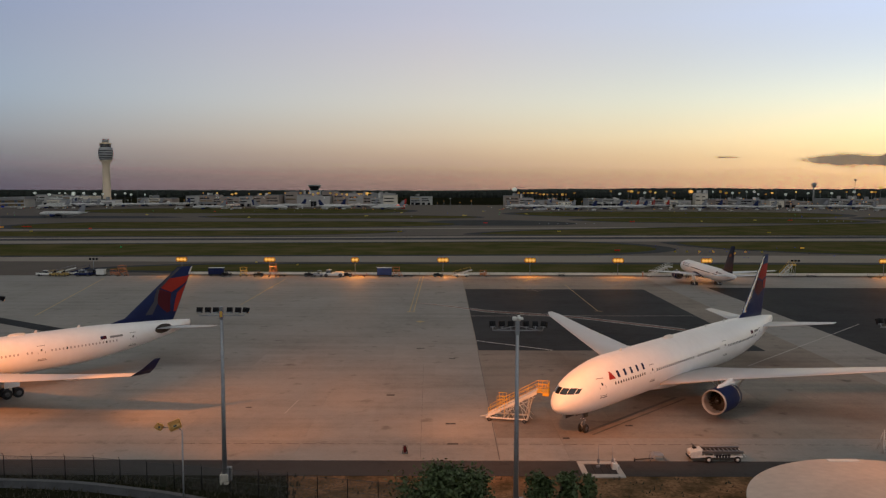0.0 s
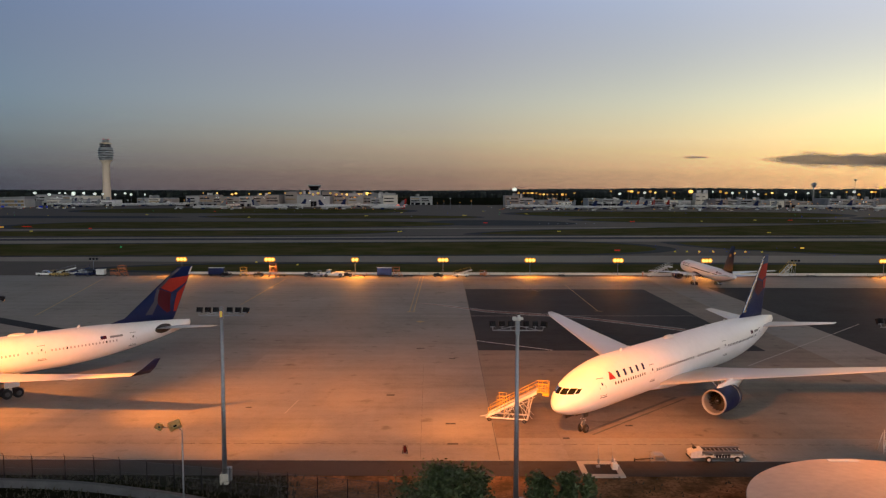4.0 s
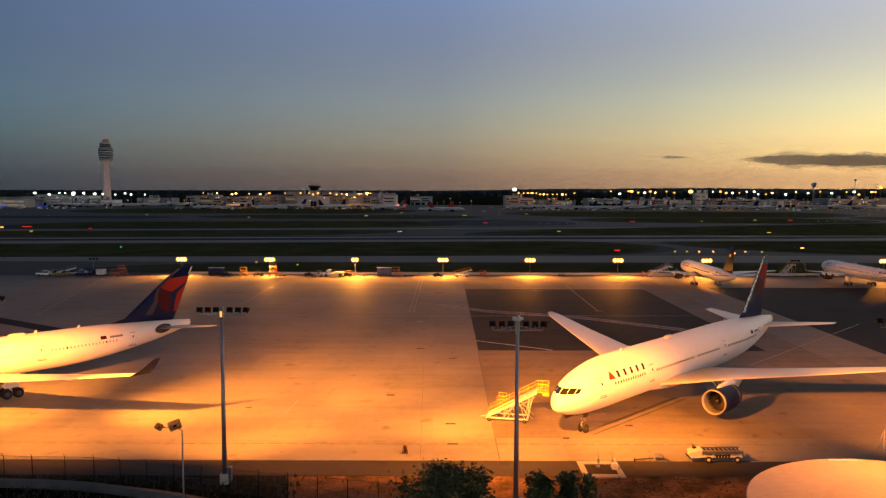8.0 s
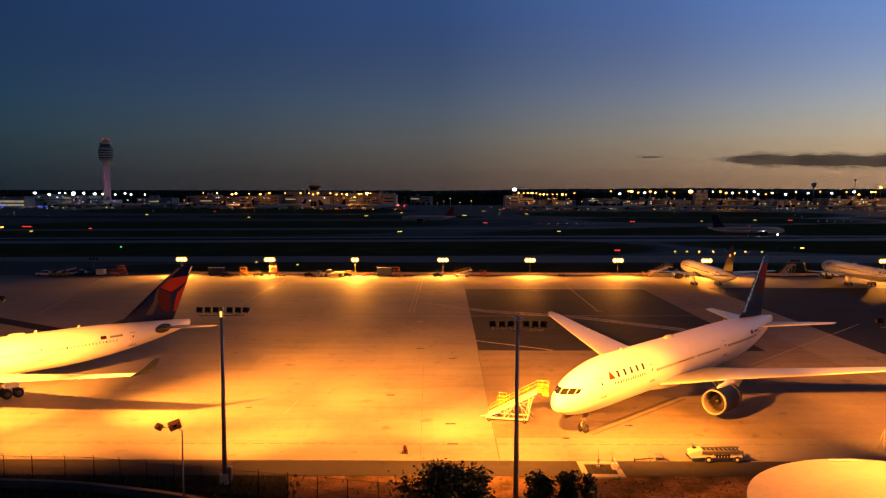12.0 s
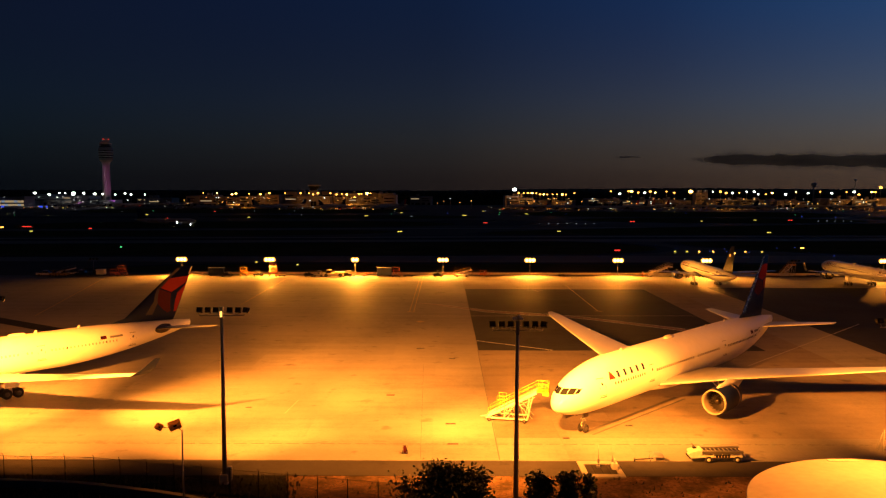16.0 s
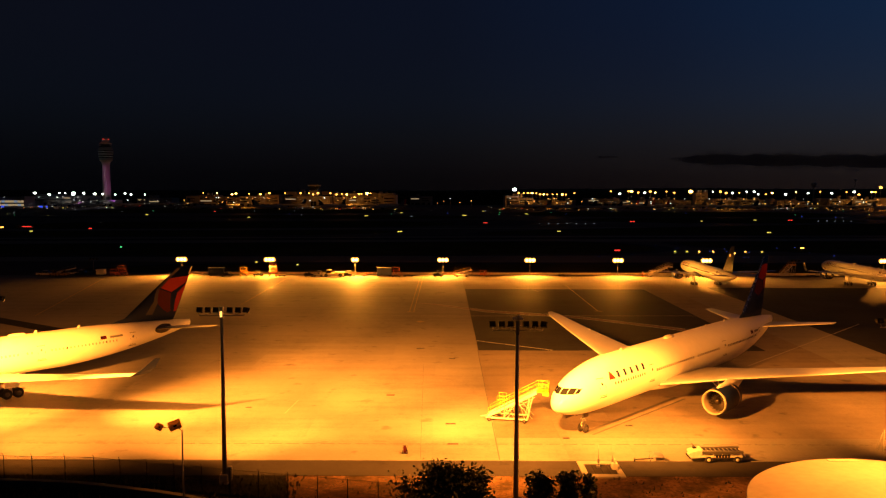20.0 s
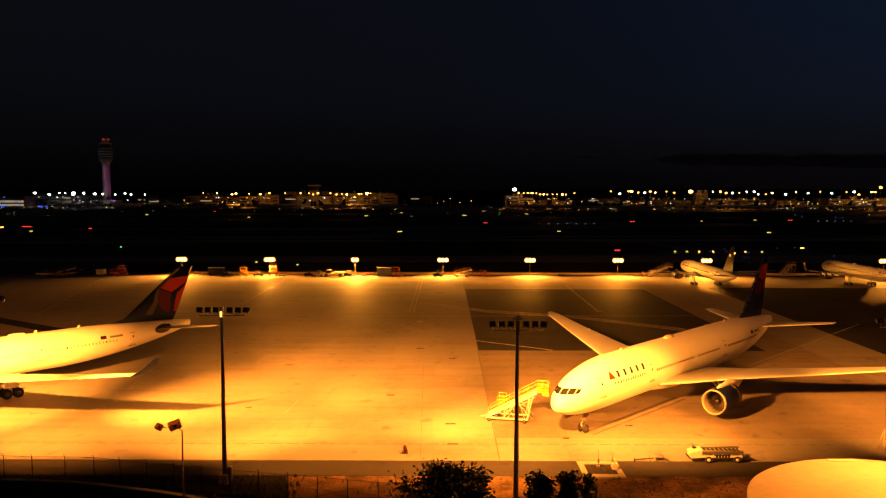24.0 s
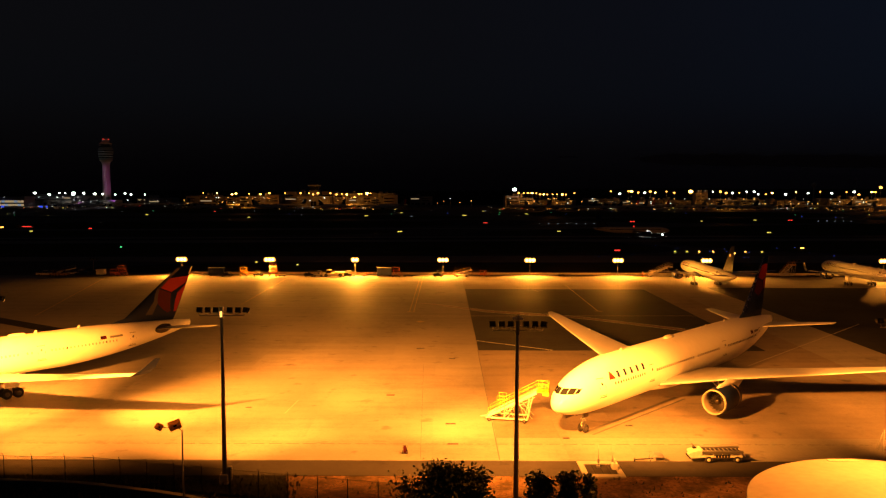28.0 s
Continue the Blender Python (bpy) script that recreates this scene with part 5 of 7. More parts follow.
for i in range(5):
    ground_light(345 + 7.6 * i, 705, "glow_dim", 0.6, 0.5, "edge_light", "small runway edge light", "lamp", "airfield edge lights")
for i in range(16):
    ground_light(rng.uniform(60, 190), rng.uniform(318, 420), "glow_blue", 0.25, 0.2, "edge_light", "small blue taxiway edge light", "lamp", "airfield edge lights")
for i in range(46):
    ground_light(rng.uniform(-560, 560), rng.uniform(780, 1050), rng.choice(("glow_blue", "glow_green", "glow_yellow", "glow_dim")), 0.6, 0.5, "edge_light", "small coloured airfield light", "lamp", "airfield edge lights")

# ---- aircraft standing further off ----
parked = airliner(NARROW_PLAIN, "narrow_body_airliner", "white single-aisle airliner with a dark tail parked nose to the runway", heading(81.0, 258.0, 90), "small", False, "single-aisle airliners", "dark_navy", belly="navy")
towed = airliner(NARROW, "narrow_body_airliner", "white single-aisle airliner with a dark red tail under tow", heading(-400.0, 176.0, 0), "old", True, "single-aisle airliners")


def distant_jet(name, label, fin_colour, lit=False):
    """A jet seen from far: body, wings, tail, engines and gear."""
    j = NARROW
    a = thing(name, label, "airplane", heading(-1500, 900, 0), "distant airliners")
    sh = j.shape
    st = [0.02, 0.3, 0.9, 2.0, 4.0, 7.0, 20, 32, 36, 40, 44, 47.0]
    part("fuselage", Geo().loft([[sh.at(s, 360 * i / 12) for i in range(12)][::-1] for s in st], True), "worn_white", a)
    for side in (1, -1):
        part("wing", wing_geo(j.wing, side), "grey_paint", a)
        part("tailplane", wing_geo(j.tailplane, side), "grey_paint", a)
        x, y, z, r, ln = j.engine
        part("engine", Geo().turned((-x, side * y, z), (-x - ln, side * y, z), [(0, r * 0.85), (0.4, r), (ln * 0.7, r * 0.9), (ln, r * 0.6)], 12), "navy", a)
        part("main_gear", Geo().tube((-23.3, side * 3.65, 0), (-23.3, side * 3.4, 3), 0.4, 0.3, 6), "black", a)
        g = Geo()
        sh.patch(g, 6, 37, 4.5, 4.8, side, 0.03, 8)
        part("window_line", g, "window", a)
    part("nose_gear", Geo().tube((-5, 0, 0), (-5, 0, 2.6), 0.3, 0.2, 6), "black", a)
    part("fin", wing_geo(j.fin, 1, True), fin_colour, a)
    if lit:
        for s, y, z in ((4.4, 0, 1.4), (14.0, 2.2, 2.9), (14.0, -2.2, 2.9)):
            part("landing_light", Geo().turned((-s + 0.5, y, z), (-s, y, z), [(0, 0.3), (0.2, 0.75), (0.6, 0.6)], 8), "glow_white", a, "shining landing light")
        part("beacon", Geo().turned((-22, 0, 6.2), (-22, 0, 7), [(0, 0.35), (0.4, 0.3), (0.6, 0.1)], 8), "glow_red", a, "red beacon")
    return a


jet_red = distant_jet("distant_airliner", "white airliner with a red tail across the field", "red")
jet_dark = distant_jet("distant_airliner", "white airliner with a dark tail across the field", "navy")
jet_white = distant_jet("distant_airliner", "white airliner with a grey tail standing across the airfield", "silver")
rng = random.Random(5)
PARKED_FAR = [(-270, 1150, 200, 1), (-245, 1090, 3, 1), (-150, 1085, 5, 1), (-120, 1160, 190, 0), (-165, 1170, 185, 2), (80, 1170, 160, 2), (95, 1110, 200, 1), (125, 1090, 190, 2), (150, 1075, 175, 1),
              (190, 1080, 188, 1), (232, 1120, 170, 1), (255, 1200, 120, 0), (280, 1210, 120, 0), (305, 1215, 120, 0), (330, 1160, 160, 2), (352, 1150, 175, 1), (372, 1140, 170, 2), (395, 1130, 165, 1),
              (420, 1120, 178, 2), (520, 1180, 150, 2), (552, 1170, 155, 1), (585, 1165, 150, 2), (620, 1160, 155, 2), (655, 1155, 150, 1), (690, 1150, 155, 2), (-500, 1200, 175, 2), (-470, 1230, 185, 1),
              (-600, 1170, 170, 2), (-635, 1190, 190, 1), (-330, 1170, 80, 0), (-210, 1150, 170, 1), (610, 1070, 20, 2),
              (-356, 1030, 182, 2), (-230, 1040, 2, 2), (-118, 1045, 181, 2), (-570, 1150, 160, 2), (-540, 1180, 20, 2), (-520, 1160, 200, 2), (140, 1130, 20, 2), (175, 1125, 10, 2), (110, 1135, 30, 2)]
for x, y, a, kind in PARKED_FAR:
    copy_thing((jet_red, jet_dark, jet_white)[kind], heading(x + 20, y, a + rng.uniform(-4, 4)))



def service_vehicle(x, y, turn, proto={}):
    """A van or baggage tractor by the gates."""
    kind = proto.setdefault("n", 0) % 3
    proto["n"] += 1
    if kind not in proto:
        a = thing("service_vehicle", "small pale service van parked by the terminal gates", "van", heading(x, y, turn), "service vehicles")
        long, high = ((5.2, 2.4), (8.5, 3.3), (3.6, 1.7))[kind]
        part("body", Geo().box(-long * 0.5, long * 0.2, -1.0, 1.0, 0.5, high, 0.12), ("offwhite", "building", "offwhite")[kind], a)
        part("cab", Geo().box(long * 0.22, long * 0.5, -0.95, 0.95, 0.5, high * 0.8, 0.15), "offwhite", a)
        part("windscreen", Geo().box(long * 0.5, long * 0.5 + 0.03, -0.8, 0.8, high * 0.5, high * 0.75), "window", a)
        for sx in (-0.32, 0.34):
            for sy in (-0.95, 0.95):
                part("wheel", Geo().turned((sx * long, sy - 0.12, 0.42), (sx * long, sy + 0.12, 0.42), [(0, 0.3), (0.02, 0.42), (0.22, 0.42), (0.24, 0.3)], 10), "tyre", a)
        proto[kind] = a
        return a
    return copy_thing(proto[kind], heading(x, y, turn))


rng = random.Random(31)
for x0, x1, count in ((-640, -480, 16), (-400, -70, 34), (90, 250, 24), (290, 690, 40)):
    for i in range(count):
        service_vehicle(rng.uniform(x0, x1), rng.uniform(1035, 1165), rng.choice((0, 180, 20, 90, 160)))

# jets that cross the field: nose place along x at one moment, distance, direction, time
lit_jet = distant_jet("taxiing_airliner", "white airliner with shining landing lights rolling along the runway", "navy", True)
tagged(lit_jet, group="rolling airliners")
red_jet = copy_thing(jet_red, heading(-900, 470, 0))
red_jet.name = "taxiing_airliner"
tagged(red_jet, "white airliner with a red tail rolling along the runway", "airplane", "rolling airliners")
CROSSING = []  # thing, distance, rows of (time, nose x), heading


def crossing(proto, y, rows, degrees, own=False):
    start, end = (-760, 760) if degrees == 0 else (760, -760)
    m = heading(start, y, degrees)
    if own:
        ob = proto
        ob.matrix_basis = m
    else:
        ob = copy_thing(proto, m)
    CROSSING.append((ob, y, rows, degrees, start, end))


crossing(red_jet, 478, [(0.8, -330), (0.9, -48), (1.0, 215), (1.1, 330)], 0, True)
crossing(red_jet, 712, [(1.8, 390), (2.0, 281), (2.2, 181), (2.4, 60), (2.6, -68), (2.8, -330), (2.95, -560)], 180)
crossing(jet_white, 1060, [(2.65, -60), (2.8, -325), (2.95, -620)], 180)
crossing(lit_jet, 478, [(11.8, 30), (12.0, 213), (12.2, 380)], 0, True)
crossing(lit_jet, 472, [(24.7, -80), (25.0, 56), (25.2, 180), (25.5, 420)], 0)
crossing(lit_jet, 476, [(25.6, -180), (26.0, 86), (26.4, 400)], 0)
crossing(lit_jet, 480, [(26.7, -20), (27.0, 186), (27.3, 420)], 0)
crossing(lit_jet, 474, [(27.5, -200), (28.0, 140)], 0)
crossing(red_jet, 590, [(8.6, -120), (9.0, 137), (9.4, 420)], 0)
crossing(red_jet, 960, [(6.4, -480), (7.0, -297), (7.7, -60), (8.5, 420)], 0)
crossing(red_jet, 985, [(7.2, 180), (8.0, -32), (9.0, -290), (9.6, -620)], 180)
crossing(red_jet, 880, [(9.5, -350), (10.0, -147), (11.2, 560)], 0)
crossing(red_jet, 800, [(10.2, 300), (11.0, -170), (11.8, -600)], 180)
crossing(red_jet, 665, [(11.4, 330), (12.0, -36), (12.5, -420)], 180)
crossing(lit_jet, 590, [(15.4, -420), (16.0, -190), (16.6, 180), (17.0, 420)], 0)
crossing(jet_white, 757, [(0.0, -398), (0.3, -470), (0.6, -560)], 180)
crossing(jet_white, 1060, [(0.0, -560), (0.3, -640), (0.6, -720)], 180)
crossing(lit_jet, 480, [(14.1, -170), (14.5, 100), (14.8, 330)], 0)


# ---- beside the apron ----
def fence():
    a = thing("chain_link_fence", "dark chain-link fence with steel posts along the verge", "fence")
    line = [(-60.0, 76.4), (-50.2, 75.9), (-41.2, 75.1), (-37.9, 75.1), (-34.9, 74.9)]
    for i in range(10):
        line.append((-32.0 + 2.9 * i, 74.2 - 0.62 * i))
    line += [(0.5, 67.5), (4.0, 66.6)]
    post = Geo().tube((0, 0, -0.1), (0, 0, 2.45), 0.045, 0.045, 7).tube((0, 0, 2.45), (0, -0.28, 2.8), 0.025, 0.02, 5).mesh("post", "black")
    pts = []
    for p, q in zip(line, line[1:]):
        n = max(1, round(math.dist(p, q) / 3.0))
        pts += [(p[0] + (q[0] - p[0]) * i / n, p[1] + (q[1] - p[1]) * i / n) for i in range(n)]
    pts.append(line[-1])
    for x, y in pts:
        part("post", post, None, a).location = (x, y, 0)
    for (x0, y0), (x1, y1) in zip(pts, pts[1:]):
        rail = Geo().tube((x0, y0, 2.4), (x1, y1, 2.4), 0.025, 0.025, 5).tube((x0, y0, 1.2), (x1, y1, 1.2), 0.015, 0.015, 4)
        part("rail", rail, "wire", a)
        mesh = Geo()
        d = math.dist((x0, y0), (x1, y1))
        n = int((d + 2.3) / 0.2)
        for k in range(n):
            for lean in (1, -1):
                # one wire of the diamond mesh, clipped to the panel
                s0 = k * 0.2 - 2.3 if lean > 0 else k * 0.2
                a0, z0, a1, z1 = s0, 0.05, s0 + lean * 2.3, 2.35
                for _ in range(2):
                    if a0 < 0:
                        z0, a0 = z0 + (0 - a0) / (a1 - a0) * (z1 - z0), 0
                    if a1 < 0:
                        z1, a1 = z0 + (0 - a0) / (a1 - a0) * (z1 - z0) if a1 != a0 else z1, 0
                    if a0 > d:
                        z0, a0 = z0 + (d - a0) / (a1 - a0) * (z1 - z0) if a1 != a0 else z0, d
                    if a1 > d:
                        z1, a1 = z0 + (d - a0) / (a1 - a0) * (z1 - z0), d
                if z1 - z0 < 0.05:
                    continue
                ux, uy = (x1 - x0) / d, (y1 - y0) / d
                mesh.tube((x0 + ux * a0, y0 + uy * a0, z0), (x0 + ux * a1, y0 + uy * a1, z1), 0.009, 0.009, 3, False, False)
        tagged(part("wire_panel", mesh, "wire", a), kind="stuff")


def verge():
    g = Geo().prism([(-420, 30), (-18, 30), (-12, 60), (-16, 76.58), (-420, 76.58)], -0.1, -0.05)
    setting("verge", g, "verge", "dark overgrown grass verge behind the fence", "grass")
    g = Geo().prism([(-16.02, 76.58), (-12.02, 60), (-18.02, 30), (420, 30), (420, 76.58)], -0.1, -0.055)
    setting("dirt_verge", g, "dirt", "bare reddish dirt verge with thin grass", "ground")


def verge_tufts():
    rng = random.Random(8)
    g = Geo()
    for i in range(3400):
        x, y = rng.uniform(-46, 44), rng.uniform(66, 76.3)
        if x > -14 and rng.random() < 0.88 + 0.12 * math.sin(x * 0.7) * math.cos(y * 0.9):
            continue
        h, q = rng.uniform(0.08, 0.38) * (1.3 if x < -14 else 0.8), rng.uniform(0, math.pi)
        dx, dy = 0.11 * math.cos(q), 0.11 * math.sin(q)
        lx, ly = rng.uniform(-0.15, 0.15), rng.uniform(-0.15, 0.15)
        g.put([(x - dx, y - dy, -0.06), (x + dx, y + dy, -0.06), (x + lx, y + ly, h), (x - dy, y + dx, -0.06)], [(0, 1, 2), (1, 3, 2), (3, 0, 2)])
    tagged(part("weeds", g, "weed"), "low weeds and grass tufts on the verge", "grass", kind="stuff")


def kerb_wall():
    """A low concrete wall that bends along the drive."""
    a = thing("low_wall", "low grey concrete wall curving beside the fence", "wall")
    pts = [(-60, 74.2), (-50, 74.0), (-43, 73.6), (-39.5, 73.4), (-36, 73.0), (-33, 72.4), (-30, 71.6), (-27, 70.8), (-24, 69.8), (-21, 68.6), (-18, 67.2)]
    for (x0, y0), (x1, y1) in zip(pts, pts[1:]):
        part("wall_block", Geo().prism([(x0, y0), (x1 - 0.03, y1), (x1 - 0.03, y1 - 0.45), (x0, y0 - 0.45)], -0.15, 0.62), "wall_grey", a)
        part("coping", Geo().prism([(x0 - 0.02, y0 + 0.06), (x1 - 0.01, y1 + 0.06), (x1 - 0.01, y1 - 0.52), (x0 - 0.02, y0 - 0.52)], 0.62, 0.74), "wall_grey", a)


def area_lamp():
    a = thing("area_lamp", "slim lamp post with two tan box lamp heads", "street lamp", pose(-22.9, 66.0, 0))
    part("pole", Geo().tube((0, 0, -0.1), (0, 0, 8.1), 0.09, 0.06, 8), "steel", a)
    part("arm", Geo().path([(0, 0, 8.05), (-0.35, 0.05, 8.25), (-1.7, 0.1, 8.3)], 0.035).path([(0, 0, 8.05), (-0.25, -0.1, 8.35)], 0.035), "steel", a)
    for (x, y, z), (rx, ry, rz), (w, d, h) in (((-0.62, 0.0, 8.5), (34, -18, 24), (0.5, 0.34, 0.2)), ((-2.05, 0.1, 8.33), (38, 12, -15), (0.3, 0.24, 0.14))):
        head = part("lamp_head", Geo().box(-w, w, -d, d, -h, -h + 0.03), "cardboard", a, "open tan box lamp head")
        head.matrix_local = pose(x, y, z, rx, ry, rz)
        for q in range(4):
            c, s = (1, 0) if q % 2 == 0 else (0, 1)
            g = Geo().box(-w, w, -0.015, 0.015, -h, h * 1.3) if c else Geo().box(-0.015, 0.015, -d + 0.03, d - 0.03, -h + 0.02, h * 1.25)
            wall = part("box_side", g, "cardboard", head)
            wall.matrix_local = pose(s * (w - 0.02) * (1 if q < 2 else -1), c * (d - 0.02) * (1 if q < 2 else -1), 0.0, -c * 14 * (1 if q < 2 else -1), s * 14 * (1 if q < 2 else -1), 0)
        part("lens", Geo().box(-w * 0.3, w * 0.3, -d * 0.3, d * 0.3, -h + 0.04, -h + 0.16, 0.03), "window", head)


def extinguisher():
    a = thing("wheeled_extinguisher", "dark red wheeled fire extinguisher standing at the apron's edge", "extinguisher", pose(-4.15, 82.9, 0) @ Matrix.Scale(0.75, 4))
    part("cylinder", Geo().turned((0, 0, 0.25), (0, 0, 2), [(0, 0.1), (0.05, 0.24), (0.85, 0.24), (1.0, 0.14), (1.08, 0.06)], 14), "dark_red", a, "dark red weathered cylinder")
    part("frame", Geo().path([(-0.3, 0.2, 0.28), (-0.3, 0.25, 1.3), (0.3, 0.25, 1.3), (0.3, 0.2, 0.28)], 0.025), "black", a)
    for x in (-0.34, 0.34):
        part("wheel", Geo().turned((x - 0.05, 0.18, 0.28), (x + 0.05, 0.18, 0.28), [(0, 0.1), (0.01, 0.26), (0.05, 0.28), (0.09, 0.26), (0.1, 0.1)], 16), "tyre", a)
    part("hose", Geo().path([(0, -0.05, 1.34), (0.2, -0.2, 1.2), (0.26, -0.24, 0.7), (0.1, -0.27, 0.5)], 0.03), "black", a)


def stair_unit(x, y, turn, length, rise, name="boarding_stairs", label="yellow-railed white mobile boarding stairs", deck_mat="offwhite", rail_mat="yellow", z_base=0.0, caged=False):
    """Mobile stairs that rise along +x, on a wheeled truss."""
    a = thing(name, label, "stairs", pose(x, y, z_base, 0, 0, turn), "mobile stairs")
    w, n = 0.85, max(8, round(rise / 0.2))
    run = length - 1.6
    whole, length = length, length - (2.1 if caged else 0.0)
    base = part("chassis", Geo().box(-0.2, length - 0.4, -w - 0.25, -w - 0.1, 0.42, 0.58).box(-0.2, length - 0.4, w + 0.1, w + 0.25, 0.42, 0.58)
                .box(-0.2, 0.0, -w - 0.1, w + 0.1, 0.42, 0.58).box(length - 0.6, length - 0.4, -w - 0.1, w + 0.1, 0.42, 0.58).box(length * 0.45, length * 0.45 + 0.15, -w - 0.1, w + 0.1, 0.42, 0.58), deck_mat, a)
    for sx in (0.25, length - 0.8):
        for sy in (-w - 0.18, w + 0.18):
            wheel_under(base, (sx, sy, 0.27), 0.27, 0.18)
    length = whole
    tread = Geo().box(-0.15, 0.15, -w + 0.04, w - 0.04, -0.025, 0.025).mesh("tread", deck_mat)
    for i in range(n):
        part("tread", tread, None, a).location = (0.2 + run * (i + 0.5) / n, 0, 0.5 + (rise - 0.5) * (i + 1) / n)
    for sy in (-w, w):
        part("stringer", Geo().loft([[(0.0, sy - 0.04, 0.45), (0.0, sy + 0.04, 0.45), (0.0, sy + 0.04, 0.8), (0.0, sy - 0.04, 0.8)],
                                     [(run + 0.2, sy - 0.04, rise - 0.3), (run + 0.2, sy + 0.04, rise - 0.3), (run + 0.2, sy + 0.04, rise + 0.05), (run + 0.2, sy - 0.04, rise + 0.05)]], False), deck_mat, a)
        rail = Geo()
        for h in (0.55, 1.05):
            rail.path([(0.1, sy, 0.6 + h), (run + 0.2, sy, rise + h), (length, sy, rise + h)], 0.03)
        for i in range(6):
            u = i / 5
            rail.tube((0.1 + u * (run + 0.1), sy, 0.6 + u * (rise - 0.6)), (0.1 + u * (run + 0.1), sy, 1.65 + u * (rise - 0.6)), 0.025, 0.025, 5)
        rail.tube((length, sy, rise), (length, sy, rise + 1.05), 0.03, 0.03, 5)
        part("handrail", rail, rail_mat, a, "yellow tubular handrail" if rail_mat == "yellow" else "")
        legs = Geo()
        for u in (0.35, 0.62, 0.86 if caged else 0.95):
            legs.tube((run * u, sy, 0.5), (run * u, sy, 0.5 + (rise - 0.6) * u), 0.045, 0.045, 5)
        legs.tube((run * 0.35, sy, 0.55), (run * 0.62, sy, 0.4 + (rise - 0.6) * 0.62), 0.035, 0.035, 5)
        legs.tube((run * 0.62, sy, 0.4 + (rise - 0.6) * 0.62), (run * 0.95, sy, 0.6), 0.035, 0.035, 5)
        legs.tube((run * 0.95, sy, 0.4 + (rise - 0.6) * 0.95), (length - (2.6 if caged else 0.4), sy, 0.5), 0.035, 0.035, 5)
        part("truss", legs, deck_mat, a)
    if caged:
        # a railed landing part way up, a three-bar cage round the platform, and a close truss of thin tubes
        u0, u1 = 0.2, 0.36
        x0, x1 = run * u0, run * u1
        z0, z1 = 0.6 + (rise - 0.6) * u0, 0.6 + (rise - 0.6) * u1
        for sy in (-w - 0.06, w + 0.06):
            g = Geo()
            for h in (0.5, 0.95, 1.4):
                g.tube((x0, sy, z1 + h), (x1, sy, z1 + h), 0.03, 0.03, 5)
            for x in (x0, (x0 + x1) / 2, x1):
                g.tube((x, sy, z0 - 0.1), (x, sy, z1 + 1.4), 0.03, 0.03, 5)
            part("landing_rail", g, rail_mat, a)
            g = Geo()
            for h in (0.3, 0.6, 0.9):
                g.tube((run + 0.2, sy, rise + h), (length, sy, rise + h), 0.025, 0.025, 5)
            for x in (run + 0.2, run + 0.7, length - 0.3):
                g.tube((x, sy, rise - 0.1), (x, sy, rise + 1.05), 0.028, 0.028, 5)
            part("platform_rail", g, rail_mat, a)
            g = Geo()
            for i in range(9):
                ua, ub = i / 9, (i + 1) / 9
                za, zb = 0.5 + (rise - 0.7) * ua, 0.5 + (rise - 0.7) * ub
                g.tube((run * ua, sy, za), (run * ub, sy, max(0.5, zb - 0.55)), 0.025, 0.025, 4)
                if 2 < i < 8:
                    g.tube((run * ua, sy, 0.55 if i % 2 else za), (run * ub, sy, zb if i % 2 else 0.55), 0.028, 0.028, 4)
            g.tube((run * 0.3, sy, 0.5 + (rise - 0.7) * 0.3 - 0.6), (run, sy, rise - 0.75), 0.03, 0.03, 5)
            part("side_truss", g, deck_mat, a)
        g = Geo()
        for h in (0.35, 0.7, 1.05):
            g.tube((length, -w, rise + h), (length, w, rise + h), 0.028, 0.028, 5)
        part("end_gate", g.tube((length, 0, rise), (length, 0, rise + 1.05), 0.03, 0.03, 5), rail_mat, a)
        part("drawbar", Geo().path([(-0.2, -0.3, 0.45), (-1.1, 0, 0.25), (-0.2, 0.3, 0.45)], 0.04), deck_mat, a)
    part("platform", Geo().box(run + 0.15, length + 0.05, -w - 0.05, w + 0.05, rise - 0.12, rise, 0.02), rail_mat, a)
    part("fascia", Geo().box(run + 0.9, length + 0.1, -w - 0.09, w + 0.09, rise - 0.5, rise - 0.14, 0.04), rail_mat, a)
    return a


